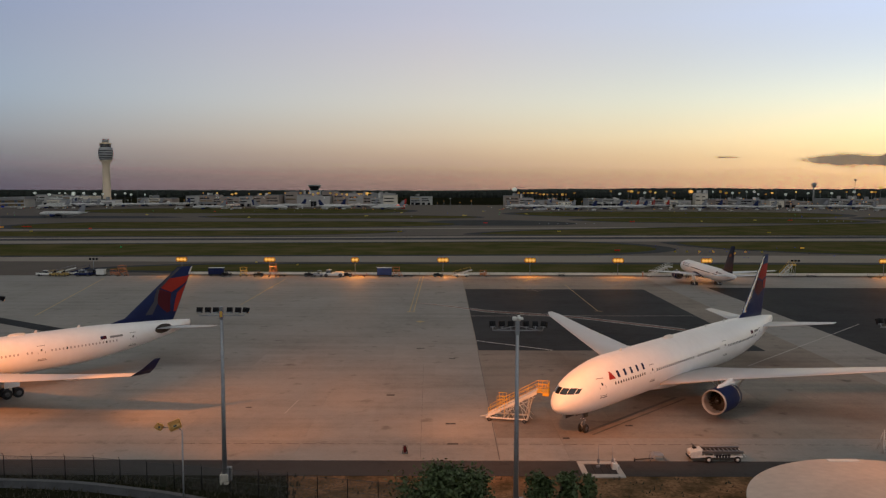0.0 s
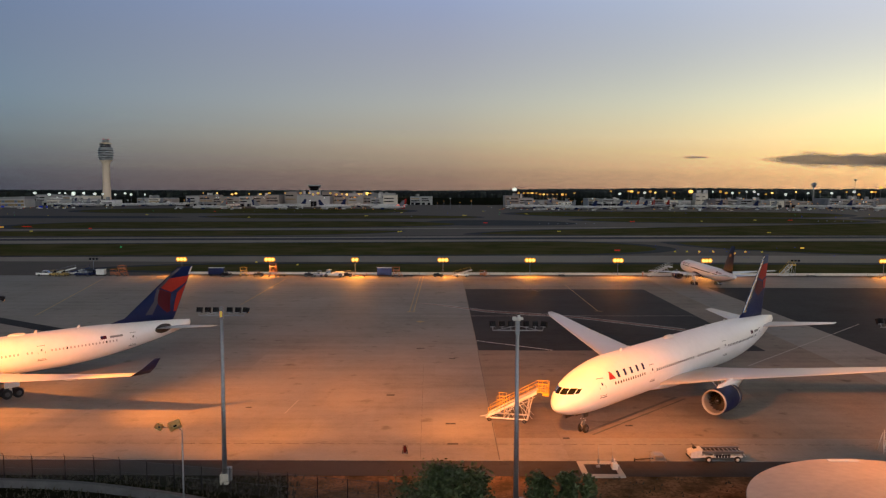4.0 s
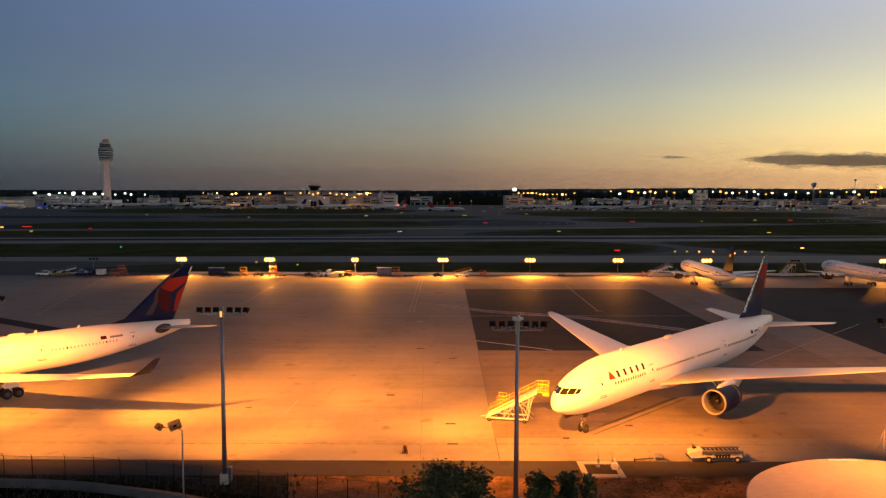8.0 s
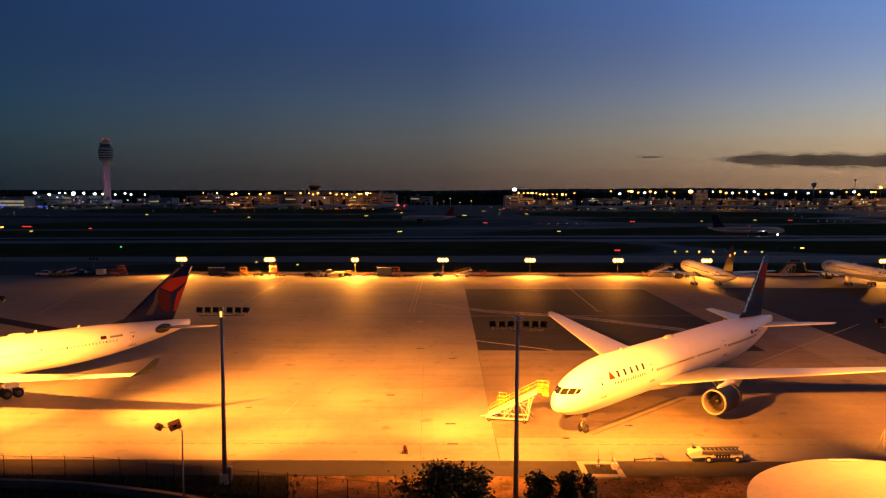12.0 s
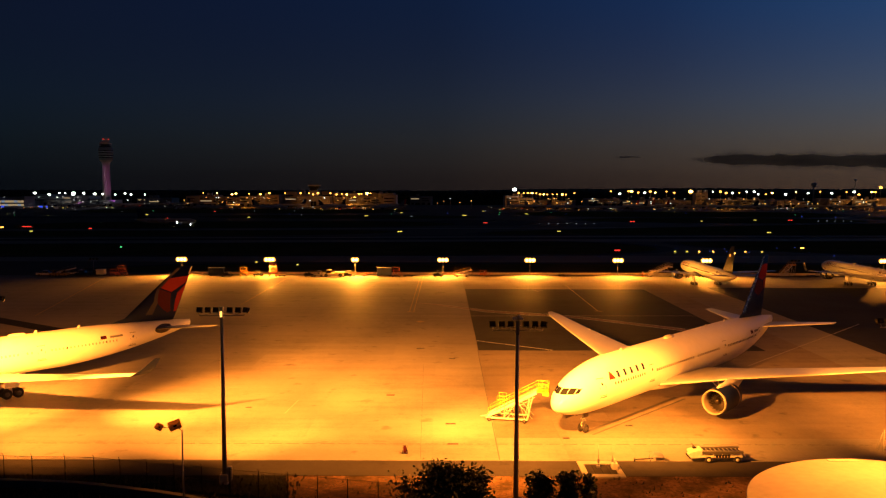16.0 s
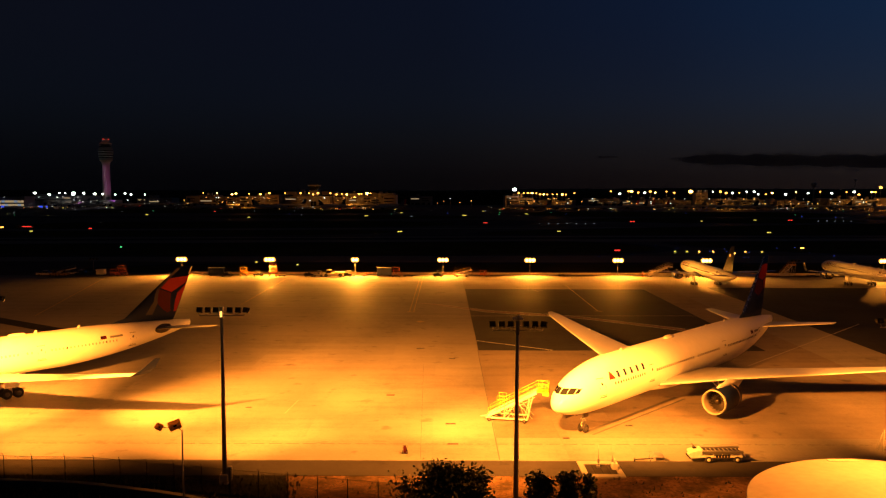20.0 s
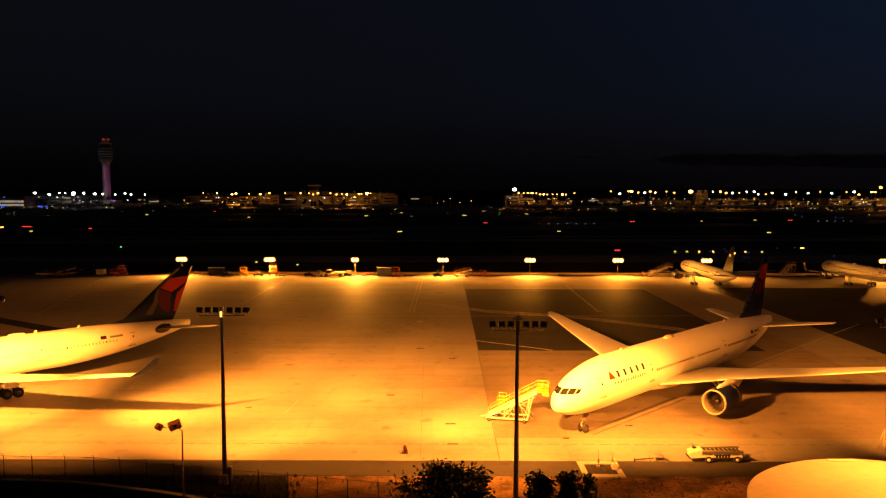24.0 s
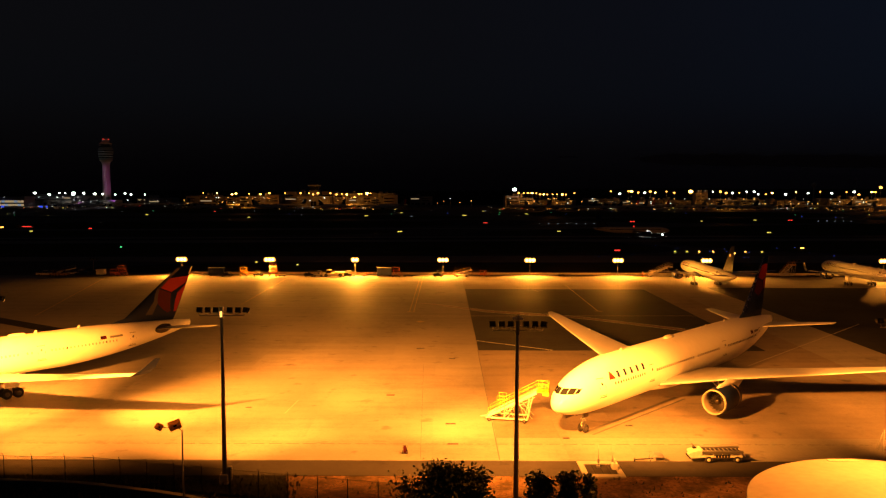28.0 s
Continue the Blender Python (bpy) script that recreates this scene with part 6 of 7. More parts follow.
def loader_cart():
    """A long low cart with a cab-like drawbar end, left on the service road."""
    a = thing("belt_loader", "white weathered ramp cart with a dark belt bed", "ground vehicle", pose(26.7, 81.2, 0))
    ch = part("chassis", Geo().box(0.9, 5.6, -0.75, 0.75, 0.55, 0.75, 0.04).box(0.2, 1.0, -0.3, 0.3, 0.5, 0.66), "offwhite", a)
    for sx in (1.9, 5.0):
        for sy in (-0.78, 0.78):
            wheel_under(ch, (sx, sy, 0.36), 0.36, 0.22, rim_mat="offwhite")
    part("cowl", Geo().loft([[(0.0, -0.7, 0.5), (1.1, -0.7, 0.5), (1.1, 0.7, 0.5), (0.0, 0.7, 0.5)], [(0.0, -0.7, 1.05), (1.3, -0.7, 1.35), (1.3, 0.7, 1.35), (0.0, 0.7, 1.05)],
                             [(0.2, -0.65, 1.15), (1.3, -0.65, 1.4), (1.3, 0.65, 1.4), (0.2, 0.65, 1.15)]], False), "offwhite", a, "scuffed white cowl")
    part("belt_bed", Geo().box(1.25, 5.5, -0.6, 0.6, 1.02, 1.14, 0.03), "tyre", a, "dark rubber belt")
    for sy in (-0.72, 0.72):
        part("side_rail", Geo().box(1.2, 5.65, sy - 0.05, sy + 0.05, 0.98, 1.24, 0.02), "rubber", a, "scuffed dark side plate")
        part("top_rail", Geo().tube((1.2, sy, 1.3), (5.65, sy, 1.3), 0.04, 0.04, 6), "steel", a)
    for i in range(5):
        part("upright", Geo().box(1.4 + i * 0.98, 1.5 + i * 0.98, -0.74, -0.68, 0.7, 1.02), "offwhite", a)
    part("seat", Geo().box(0.5, 0.9, 0.1, 0.55, 1.2, 1.4, 0.05), "black", a)
    for i in range(9):
        part("roller", Geo().tube((1.5 + i * 0.46, -0.58, 1.16), (1.5 + i * 0.46, 0.58, 1.16), 0.045, 0.045, 6), "steel", a)
    part("engine_cover", Geo().box(2.5, 4.3, -0.74, -0.6, 0.5, 0.95, 0.04), "rim_grey", a, "grey louvred engine cover")
    for i in range(5):
        part("louvre", Geo().box(2.7 + i * 0.32, 2.92 + i * 0.32, -0.765, -0.735, 0.58, 0.86), "black", a)
    for sy in (-0.5, 0.5):
        part("headlamp", Geo().tube((-0.04, sy, 0.82), (0.04, sy, 0.82), 0.1, 0.1, 10), "bare_metal", a)
    part("bumper", Geo().box(-0.12, 0.02, -0.72, 0.72, 0.42, 0.56, 0.03), "black", a)
    part("steering_post", Geo().tube((0.35, 0.3, 1.0), (0.55, 0.3, 1.65), 0.03).turned((0.5, 0.3, 1.62), (0.6, 0.3, 1.8), [(0, 0.2), (0.03, 0.2)], 12), "black", a)
    part("tail_frame", Geo().path([(5.6, -0.7, 1.1), (5.9, -0.7, 0.7), (5.9, 0.7, 0.7), (5.6, 0.7, 1.1)], 0.04), "offwhite", a)


def service_pit():
    a = thing("service_pit", "pale concrete pit surround with a dark cover and standpipes", "service pit", pose(16.6, 78.4, 0))
    w, d = 2.15, 2.25
    for x0, x1, y0, y1 in ((-w, w, -d, -d + 0.75), (-w, w, d - 0.75, d), (-w, -w + 0.6, -d + 0.75, d - 0.75), (w - 0.6, w, -d + 0.75, d - 0.75)):
        part("surround", Geo().box(x0, x1, y0, y1, -0.1, 0.09, 0.02), "patch_pale", a)
    for i in range(4):
        part("cover_plate", Geo().box(-w + 0.62 + i * 0.78, -w + 1.37 + i * 0.78, -d + 0.78, d - 0.78, -0.06, 0.03, 0.015), "asphalt_road", a)
    for x, h in ((-0.15, 2.5), (1.35, 2.3)):
        p = part("standpipe", Geo().tube((x, 0.6, 0), (x, 0.6, h), 0.035, 0.03, 6).box(x - 0.18, x + 0.18, 0.42, 0.78, 0.03, 0.22, 0.02), "steel", a)
        part("valve", Geo().box(x - 0.13, x + 0.13, 0.45, 0.75, 0.55, 0.95, 0.03), "steel", p)
    part("valve_cluster", Geo().box(1.15, 1.7, -0.4, 0.2, 0.09, 0.75, 0.04).tube((1.4, -0.1, 0.7), (1.4, -0.1, 1.2), 0.07).tube((1.7, 0.0, 0.4), (1.95, 0.0, 0.4), 0.06), "offwhite", a)


def tow_head():
    a = thing("towbar_rack", "low grey steel towbar rack on the service road", "rack", pose(23.3, 81.0, 0))
    part("frame", Geo().path([(-0.9, -0.4, 0.05), (-0.7, -0.4, 0.75), (0.55, -0.4, 0.75), (0.8, -0.4, 0.05)], 0.05).path([(-0.9, 0.4, 0.05), (-0.7, 0.4, 0.75), (0.55, 0.4, 0.75), (0.8, 0.4, 0.05)], 0.05), "steel", a)
    part("deck", Geo().loft([[(-0.75, -0.45, 0.72), (0.6, -0.45, 0.72), (0.6, 0.45, 0.72), (-0.75, 0.45, 0.72)], [(-0.5, -0.3, 0.95), (0.3, -0.3, 0.95), (0.3, 0.3, 0.95), (-0.5, 0.3, 0.95)]], False), "steel", a)
    part("bar", Geo().tube((-2.4, 0.1, 0.12), (-0.5, 0.0, 0.3), 0.07).tube((-2.6, -0.3, 0.1), (-2.4, 0.4, 0.12), 0.09), "line_black", a)


def tank():
    a = thing("storage_tank", "round tank with a weathered tan cone roof", "tank", pose(36.0, 55.5, 0))
    r = 12.4
    part("shell", Geo().turned((0, 0, -0.1), (0, 0, 1), [(0, r - 0.2), (5.0, r - 0.2)], 72), "tank", a)
    part("rim", Geo().turned((0, 0, 4.75), (0, 0, 6), [(0, r - 0.2), (0.0, r), (0.22, r), (0.25, r - 0.15)], 72), "tank", a)
    n = 24
    sector = Geo()
    k = 4
    v = []
    for i in range(k + 1):
        q = 2 * math.pi / n * i / k
        for rr, z in ((r - 0.05, 5.0), (r * 0.5, 5.38), (0.4, 5.7)):
            v.append((rr * math.cos(q), rr * math.sin(q), z))
    sector.put(v, [(i * 3 + j, (i + 1) * 3 + j, (i + 1) * 3 + j + 1, i * 3 + j + 1) for i in range(k) for j in range(2)], True)
    me = sector.mesh("roof_plate", "tank")
    for i in range(n):
        part("roof_plate", me, None, a).rotation_euler = (0, 0, 2 * math.pi * i / n)
    part("vent", Geo().turned((0, 0, 5.6), (0, 0, 7), [(0, 0.45), (0.5, 0.45), (0.55, 0.7), (0.8, 0.2)], 14), "tank", a)
    part("hatch", Geo().box(-1.4, 1.4, r - 0.9, r - 0.3, 5.0, 5.1, 0.03), "offwhite", a, "pale flat hatch at the rim")


def ladder_stand():
    a = thing("ladder_stand", "white tubular ladder stand by the apron's edge", "ladder", pose(49.5, 83.5, 0))
    g = Geo()
    for x in (-0.35, 0.35):
        g.tube((x, 0, 0.02), (x, 0, 2.7), 0.045)
        g.tube((x, 1.2, 0.02), (x, 0.3, 2.3), 0.04)
    part("frame", g, "offwhite", a)
    for i in range(8):
        part("rung", Geo().tube((-0.35, 0, 0.3 + 0.3 * i), (0.35, 0, 0.3 + 0.3 * i), 0.025, 0.025, 5), "offwhite", a)


def leafy_tree(x, y, height, spread, seed, leaves, name="tree", label="leafy dark green tree top below the eye", trunk=0.16, crowns=5):
    rng = random.Random(seed)
    a = thing(name, label, "tree", pose(x, y, -0.08), "trees by the apron")
    limbs, tips = Geo(), []
    part("trunk", Geo().turned((0, 0, 0), (0, 0, 1), [(0, trunk * 1.5), (0.4, trunk), (height * 0.45, trunk * 0.75), (height * 0.8, trunk * 0.25)], 9), "bark", a)
    for i in range(16):
        z0 = height * rng.uniform(0.3, 0.75)
        q = rng.uniform(0, 2 * math.pi)
        rr = spread * rng.uniform(0.45, 0.95) * (1.15 - abs(z0 / height - 0.5))
        z1 = min(height * 0.95, z0 + rng.uniform(0.12, 0.34) * height)
        mid = (rr * 0.5 * math.cos(q), rr * 0.5 * math.sin(q), (z0 + z1) / 2 - 0.1)
        tip = (rr * math.cos(q), rr * math.sin(q), z1)
        limbs.tube((0, 0, z0), mid, trunk * 0.4, trunk * 0.25, 5).tube(mid, tip, trunk * 0.25, trunk * 0.08, 5)
        tips += [tip, mid]
    tips += [(rng.uniform(-0.3, 0.3) * spread, rng.uniform(-0.3, 0.3) * spread, height * rng.uniform(0.82, 0.98)) for _ in range(crowns)]
    part("limb", limbs, "bark", a)
    crown = Geo()
    for i in range(leaves):
        tx, ty, tz = rng.choice(tips)
        s = spread * 0.26
        p = Vector((rng.gauss(tx, s), rng.gauss(ty, s), min(height * 1.03, rng.gauss(tz, s * 0.8))))
        u = Vector((rng.uniform(-1, 1), rng.uniform(-1, 1), rng.uniform(-0.6, 0.6))).normalized()
        w = u.cross(Vector((rng.uniform(-1, 1), rng.uniform(-1, 1), rng.uniform(-1, 1)))).normalized()
        k = rng.uniform(0.1, 0.22)
        crown.put([p - u * k, p + w * k * 0.55, p + u * k, p - w * k * 0.55], [(0, 1, 2, 3)])
    part("crown", crown, "leaf", a)


verge()
fence()
kerb_wall()
verge_tufts()
area_lamp()
extinguisher()
stair_unit(5.9, 96.2, -13, 7.6, 4.1, "boarding_stairs", "white mobile boarding stairs with yellow rails and platform", caged=True)
loader_cart()
service_pit()
tow_head()
tank()
ladder_stand()
leafy_tree(-0.3, 54.0, 9.15, 2.5, 1, 9000, crowns=9)
leafy_tree(2.2, 55.0, 8.5, 1.5, 2, 4500)
leafy_tree(7.0, 54.0, 8.9, 0.85, 3, 2400, crowns=10)
leafy_tree(9.1, 54.3, 8.85, 0.85, 4, 2200, crowns=10)
leafy_tree(10.7, 54.6, 8.5, 0.75, 5, 1600, crowns=8)


# ---- ground equipment along the far edge ----
def tug(x, y, turn, body="offwhite", label="small white baggage tug parked at the apron's edge", long=3.2):
    a = thing("baggage_tug", label, "tug", pose(x, y, 0, 0, 0, turn), "ground vehicles")
    b = part("body", Geo().box(-long / 2, long / 2, -0.75, 0.75, 0.35, 0.95, 0.08).box(-long / 2 + 0.1, -0.1, -0.7, 0.7, 0.95, 1.2, 0.06), body, a)
    for sx in (-long * 0.33, long * 0.33):
        for sy in (-0.72, 0.72):
            wheel_under(b, (sx, sy, 0.36), 0.36, 0.24)
    part("seat", Geo().box(-0.1, 0.4, -0.6, 0.6, 0.95, 1.35, 0.05), "black", a)
    part("canopy", Geo().box(-0.3, 1.1, -0.7, 0.7, 1.95, 2.05, 0.03).tube((-0.25, -0.65, 0.9), (-0.25, -0.65, 1.97), 0.03).tube((-0.25, 0.65, 0.9), (-0.25, 0.65, 1.97), 0.03)
         .tube((1.05, -0.65, 0.9), (1.05, -0.65, 1.97), 0.03).tube((1.05, 0.65, 0.9), (1.05, 0.65, 1.97), 0.03), body, a)
    part("windscreen", Geo().box(-0.28, -0.24, -0.62, 0.62, 1.2, 1.9), "window", a)
    return a


def tow_tractor(x, y, turn, label="long low white aircraft tow tractor with dark wheels"):
    a = thing("tow_tractor", label, "tractor", pose(x, y, 0, 0, 0, turn), "ground vehicles")
    b = part("body", Geo().box(-3.6, 3.4, -1.2, 1.2, 0.4, 1.25, 0.12).box(-3.4, -0.6, -1.1, 1.1, 1.25, 1.6, 0.1), "offwhite", a)
    for sx in (-2.4, 2.3):
        for sy in (-1.15, 1.15):
            wheel_under(b, (sx, sy, 0.6), 0.6, 0.4)
    part("cab", Geo().loft([[(0.6, -1.0, 1.25), (2.4, -1.0, 1.25), (2.4, 1.0, 1.25), (0.6, 1.0, 1.25)], [(0.8, -0.9, 2.2), (2.1, -0.9, 2.2), (2.1, 0.9, 2.2), (0.8, 0.9, 2.2)]], False), "window", a, "glazed driver's cab")
    part("cab_roof", Geo().box(0.7, 2.2, -0.95, 0.95, 2.2, 2.32, 0.04), "offwhite", a)
    part("beacon", Geo().turned((1.4, 0, 2.32), (1.4, 0, 3), [(0, 0.1), (0.2, 0.1), (0.25, 0.03)], 8), "glow_amber", a)
    return a


def pickup(x, y, turn, colour, label):
    a = thing("pickup_truck", label, "truck", pose(x, y, 0, 0, 0, turn), "ground vehicles")
    b = part("body", Geo().loft([[(-2.7, -0.95, 0.45), (2.7, -0.95, 0.45), (2.7, 0.95, 0.45), (-2.7, 0.95, 0.45)], [(-2.75, -0.98, 0.8), (2.7, -0.98, 0.8), (2.7, 0.98, 0.8), (-2.75, 0.98, 0.8)],
                                  [(-2.7, -0.93, 1.12), (2.6, -0.93, 1.05), (2.6, 0.93, 1.05), (-2.7, 0.93, 1.12)]], False), colour, a)
    for sx in (-1.7, 1.75):
        for sy in (-0.88, 0.88):
            wheel_under(b, (sx, sy, 0.38), 0.38, 0.26)
    part("cab", Geo().loft([[(-0.9, -0.9, 1.08), (1.5, -0.9, 1.08), (1.5, 0.9, 1.08), (-0.9, 0.9, 1.08)], [(-0.6, -0.75, 1.75), (0.8, -0.75, 1.75), (0.8, 0.75, 1.75), (-0.6, 0.75, 1.75)]], False), "window", a)
    part("cab_roof", Geo().box(-0.65, 0.85, -0.78, 0.78, 1.75, 1.82, 0.03), colour, a)
    part("bed", Geo().box(-2.6, -0.95, -0.8, 0.8, 1.0, 1.13), "black", a)
    return a


def box_cart(x, y, w, h, colour, name, label, deck="black", turn=0):
    a = thing(name, label, "cart", pose(x, y, 0, 0, 0, turn), "ground vehicles")
    d = part("deck", Geo().box(-w / 2, w / 2, -0.8, 0.8, 0.4, 0.55, 0.03), deck, a)
    for sx in (-w * 0.36, w * 0.36):
        for sy in (-0.72, 0.72):
            wheel_under(d, (sx, sy, 0.24), 0.24, 0.15)
    if h > 0.7:
        part("body", Geo().box(-w / 2 + 0.1, w / 2 - 0.1, -0.78, 0.78, 0.56, h, 0.06), colour, a)
        part("roof", Geo().box(-w / 2, w / 2, -0.84, 0.84, h, h + 0.1, 0.03), "offwhite", a)
    else:
        for sx in (-w / 2 + 0.05, w / 2 - 0.05):
            part("end_rail", Geo().path([(sx, -0.75, 0.5), (sx, -0.75, 1.1), (sx, 0.75, 1.1), (sx, 0.75, 0.5)], 0.035), colour, a)
    part("drawbar", Geo().tube((w / 2, 0, 0.45), (w / 2 + 1.1, 0, 0.2), 0.04), deck, a)
    return a


def work_stand(x, y, h, colour, label, turn=0):
    """A wheeled maintenance stand: four legs, braces, deck, rails and ladder."""
    a = thing("work_stand", label, "work stand", pose(x, y, 0, 0, 0, turn), "work stands")
    for sx in (-0.9, 0.9):
        for sy in (-0.7, 0.7):
            part("leg", Geo().tube((sx * 1.25, sy * 1.2, 0.18), (sx, sy, h), 0.06, 0.05, 6), colour, a)
            wheel_under(a, (sx * 1.25, sy * 1.2, 0.18), 0.18, 0.1)
    for sy in (-0.75, 0.75):
        part("brace", Geo().tube((-1.1, sy, 0.4), (0.9, sy, h - 0.1), 0.045, 0.045, 5).tube((1.1, sy, 0.4), (-0.9, sy, h - 0.1), 0.045, 0.045, 5).tube((-1.0, sy, h * 0.55), (1.0, sy, h * 0.55), 0.05, 0.05, 5), colour, a)
    part("deck", Geo().box(-1.1, 1.1, -0.85, 0.85, h, h + 0.12, 0.02), colour, a)
    part("guard_rail", Geo().path([(-1.05, -0.8, h + 0.1), (-1.05, -0.8, h + 1.0), (1.05, -0.8, h + 1.0), (1.05, -0.8, h + 0.1)], 0.04).path([(-1.05, 0.8, h + 0.1), (-1.05, 0.8, h + 1.0), (1.05, 0.8, h + 1.0), (1.05, 0.8, h + 0.1)], 0.04), colour, a)
    g = Geo()
    for i in range(7):
        g.tube((1.1 + 1.0 * (1 - i / 6), -0.4, h * i / 6 + 0.1), (1.1 + 1.0 * (1 - i / 6), 0.4, h * i / 6 + 0.1), 0.035, 0.035, 4)
    part("ladder", g.tube((2.1, -0.42, 0.05), (1.1, -0.42, h + 0.1), 0.04).tube((2.1, 0.42, 0.05), (1.1, 0.42, h + 0.1), 0.04), colour, a)
    return a


def conveyor(x, y, turn, label="belt loader with its boom raised", boom="offwhite", rail="yellow"):
    a = thing("belt_loader", label, "ground vehicle", pose(x, y, 0, 0, 0, turn), "ground vehicles")
    b = part("chassis", Geo().box(-2.4, 2.2, -0.9, 0.9, 0.4, 0.85, 0.06), "offwhite", a)
    for sx in (-1.6, 1.5):
        for sy in (-0.85, 0.85):
            wheel_under(b, (sx, sy, 0.36), 0.36, 0.22)
    part("boom", Geo().loft([[(-3.2, -0.6, 0.55), (-3.2, 0.6, 0.55), (-3.2, 0.6, 0.95), (-3.2, -0.6, 0.95)], [(3.4, -0.6, 2.15), (3.4, 0.6, 2.15), (3.4, 0.6, 2.55), (3.4, -0.6, 2.55)]], False), boom, a)
    part("belt", Geo().loft([[(-3.15, -0.4, 0.96), (-3.15, 0.4, 0.96), (-3.15, 0.4, 0.99), (-3.15, -0.4, 0.99)], [(3.35, -0.4, 2.56), (3.35, 0.4, 2.56), (3.35, 0.4, 2.59), (3.35, -0.4, 2.59)]], False), "tyre", a)
    part("prop", Geo().tube((0.8, -0.4, 0.8), (2.0, -0.4, 2.0), 0.06).tube((0.8, 0.4, 0.8), (2.0, 0.4, 2.0), 0.06), "steel", a)
    part("guard_rail", Geo().path([(-2.8, 0.55, 1.1), (-2.8, 0.55, 1.8), (3.2, 0.55, 3.3), (3.2, 0.55, 2.5)], 0.04), rail, a)
    return a


EY = 254.5
pickup(-132.6, EY, 8, "offwhite", "pale pickup truck parked at the apron's far edge")
conveyor(-127.5, EY + 3, 14, "belt loader with its pale boom raised", "offwhite", "steel")
conveyor(-123.2, EY + 4, 10, "belt loader with a dark blue raised boom", "navy", "navy")
tug(-129.2, EY - 0.8, 170, "line_yellow", "dull yellow baggage tug parked at the apron's far edge")
tug(-126.2, EY - 0.8, 170, "line_yellow", "dull yellow baggage tug parked at the apron's far edge")
pickup(-119.8, EY, 178, "navy", "dark blue pickup truck parked at the apron's far edge")
pickup(-121.6, EY + 2.5, 176, "offwhite", "pale pickup truck with a dark cab")
tug(-116.9, EY + 1.5, 0, "navy", "dark blue baggage tug with a canopy")
box_cart(-114.0, EY, 3.0, 2.2, "offwhite", "baggage_cart", "white box-bodied baggage cart")
box_cart(-116.6, EY + 1, 2.6, 0.6, "steel", "baggage_cart", "low empty steel baggage dolly")
work_stand(-107.0, EY, 2.6, "orange", "orange wheeled maintenance stand")
work_stand(-109.8, EY + 0.5, 1.2, "orange", "low orange wheeled maintenance stand")
pickup(-87.5, EY, 10, "offwhite", "white pickup truck behind the tail")
box_cart(-76.0, EY + 1.5, 5.2, 2.7, "navy", "covered_cart", "dark covered equipment trailer with a pale roof")
tug(-72.2, EY, 0, "black", "dark baggage tug beside a trailer")
work_stand(-66.5, EY, 2.0, "yellow", "yellow wheeled maintenance stand", 20)
tug(-61.5, EY, 180, "black", "dark baggage tug at the apron's far edge")
work_stand(-56.6, EY - 0.5, 3.3, "orange", "tall orange wheeled maintenance stand")
box_cart(-53.6, EY, 2.2, 0.6, "yellow", "baggage_cart", "low empty yellow dolly")
tug(-44.6, EY, 0, "black", "dark baggage tug with a pale canopy")
tug(-41.6, EY, 0, "steel", "grey baggage tug with a canopy")
tow_tractor(-36.5, EY, 180)
tug(-32.0, EY, 0, "black", "dark tug beside the tow tractor")
box_cart(-28.0, EY, 5.0, 0.6, "red", "flat_cart", "long red flatbed equipment cart", "dark_red")
box_cart(-19.6, EY + 1, 5.0, 2.9, "blue", "covered_cart", "blue covered equipment trailer with a pale roof")
work_stand(-15.6, EY, 2.2, "orange", "orange wheeled maintenance stand")
box_cart(-11.5, EY + 1, 3.2, 0.6, "steel", "baggage_cart", "low empty steel baggage dolly")
tug(-1.6, EY, 0, "black", "dark baggage tug at the apron's far edge")
conveyor(6.2, EY, 12, "belt loader with a yellow-railed boom")
work_stand(13.5, EY + 2, 1.0, "orange", "low orange wheeled stand")
box_cart(40.0, EY + 3, 2.0, 0.6, "steel", "baggage_cart", "low empty steel baggage dolly")
stair_unit(69.0, EY + 1.0, 12, 8.0, 3.6, "boarding_stairs", "pale mobile boarding stairs beside a parked airliner", "offwhite", "offwhite")
stair_unit(113.5, EY + 2.0, 20, 5.6, 4.2, "boarding_stairs", "pale mobile boarding stairs at the apron's far edge", "offwhite", "yellow")
box_cart(144.0, EY, 4.2, 0.6, "black", "flat_cart", "dark flatbed equipment cart", "black")
box_cart(124.0, EY + 2, 3.0, 0.6, "steel", "baggage_cart", "low empty steel baggage dolly")
for x in (14.0, 67.2):
    a = thing("bollard", "short post with a pale cap at the apron's far edge", "bollard", pose(x, 256.5, 0), "bollards")
    part("post", Geo().tube((0, 0, 0), (0, 0, 1.5), 0.16, 0.16, 8), "orange", a)
    part("cap", Geo().turned((0, 0, 1.5), (0, 0, 2), [(0, 0.2), (0.2, 0.18), (0.3, 0.05)], 8), "offwhite", a)


def edge_barrier():
    a = tagged(new("barrier"), "low concrete barrier along the apron's far edge", "barrier", kind="structure")
    block = Geo().loft([[(0, -0.3, -0.02), (5.9, -0.3, -0.02), (5.9, 0.3, -0.02), (0, 0.3, -0.02)], [(0, -0.12, 0.55), (5.9, -0.12, 0.55), (5.9, 0.12, 0.55), (0, 0.12, 0.55)], [(0, -0.1, 0.75), (5.9, -0.1, 0.75), (5.9, 0.1, 0.75), (0, 0.1, 0.75)]], False).mesh("barrier_block", "precast")
    for i in range(42):
        part("barrier_block", block, None, a).location = (-92 + 6 * i, 261.4, 0.03)


edge_barrier()


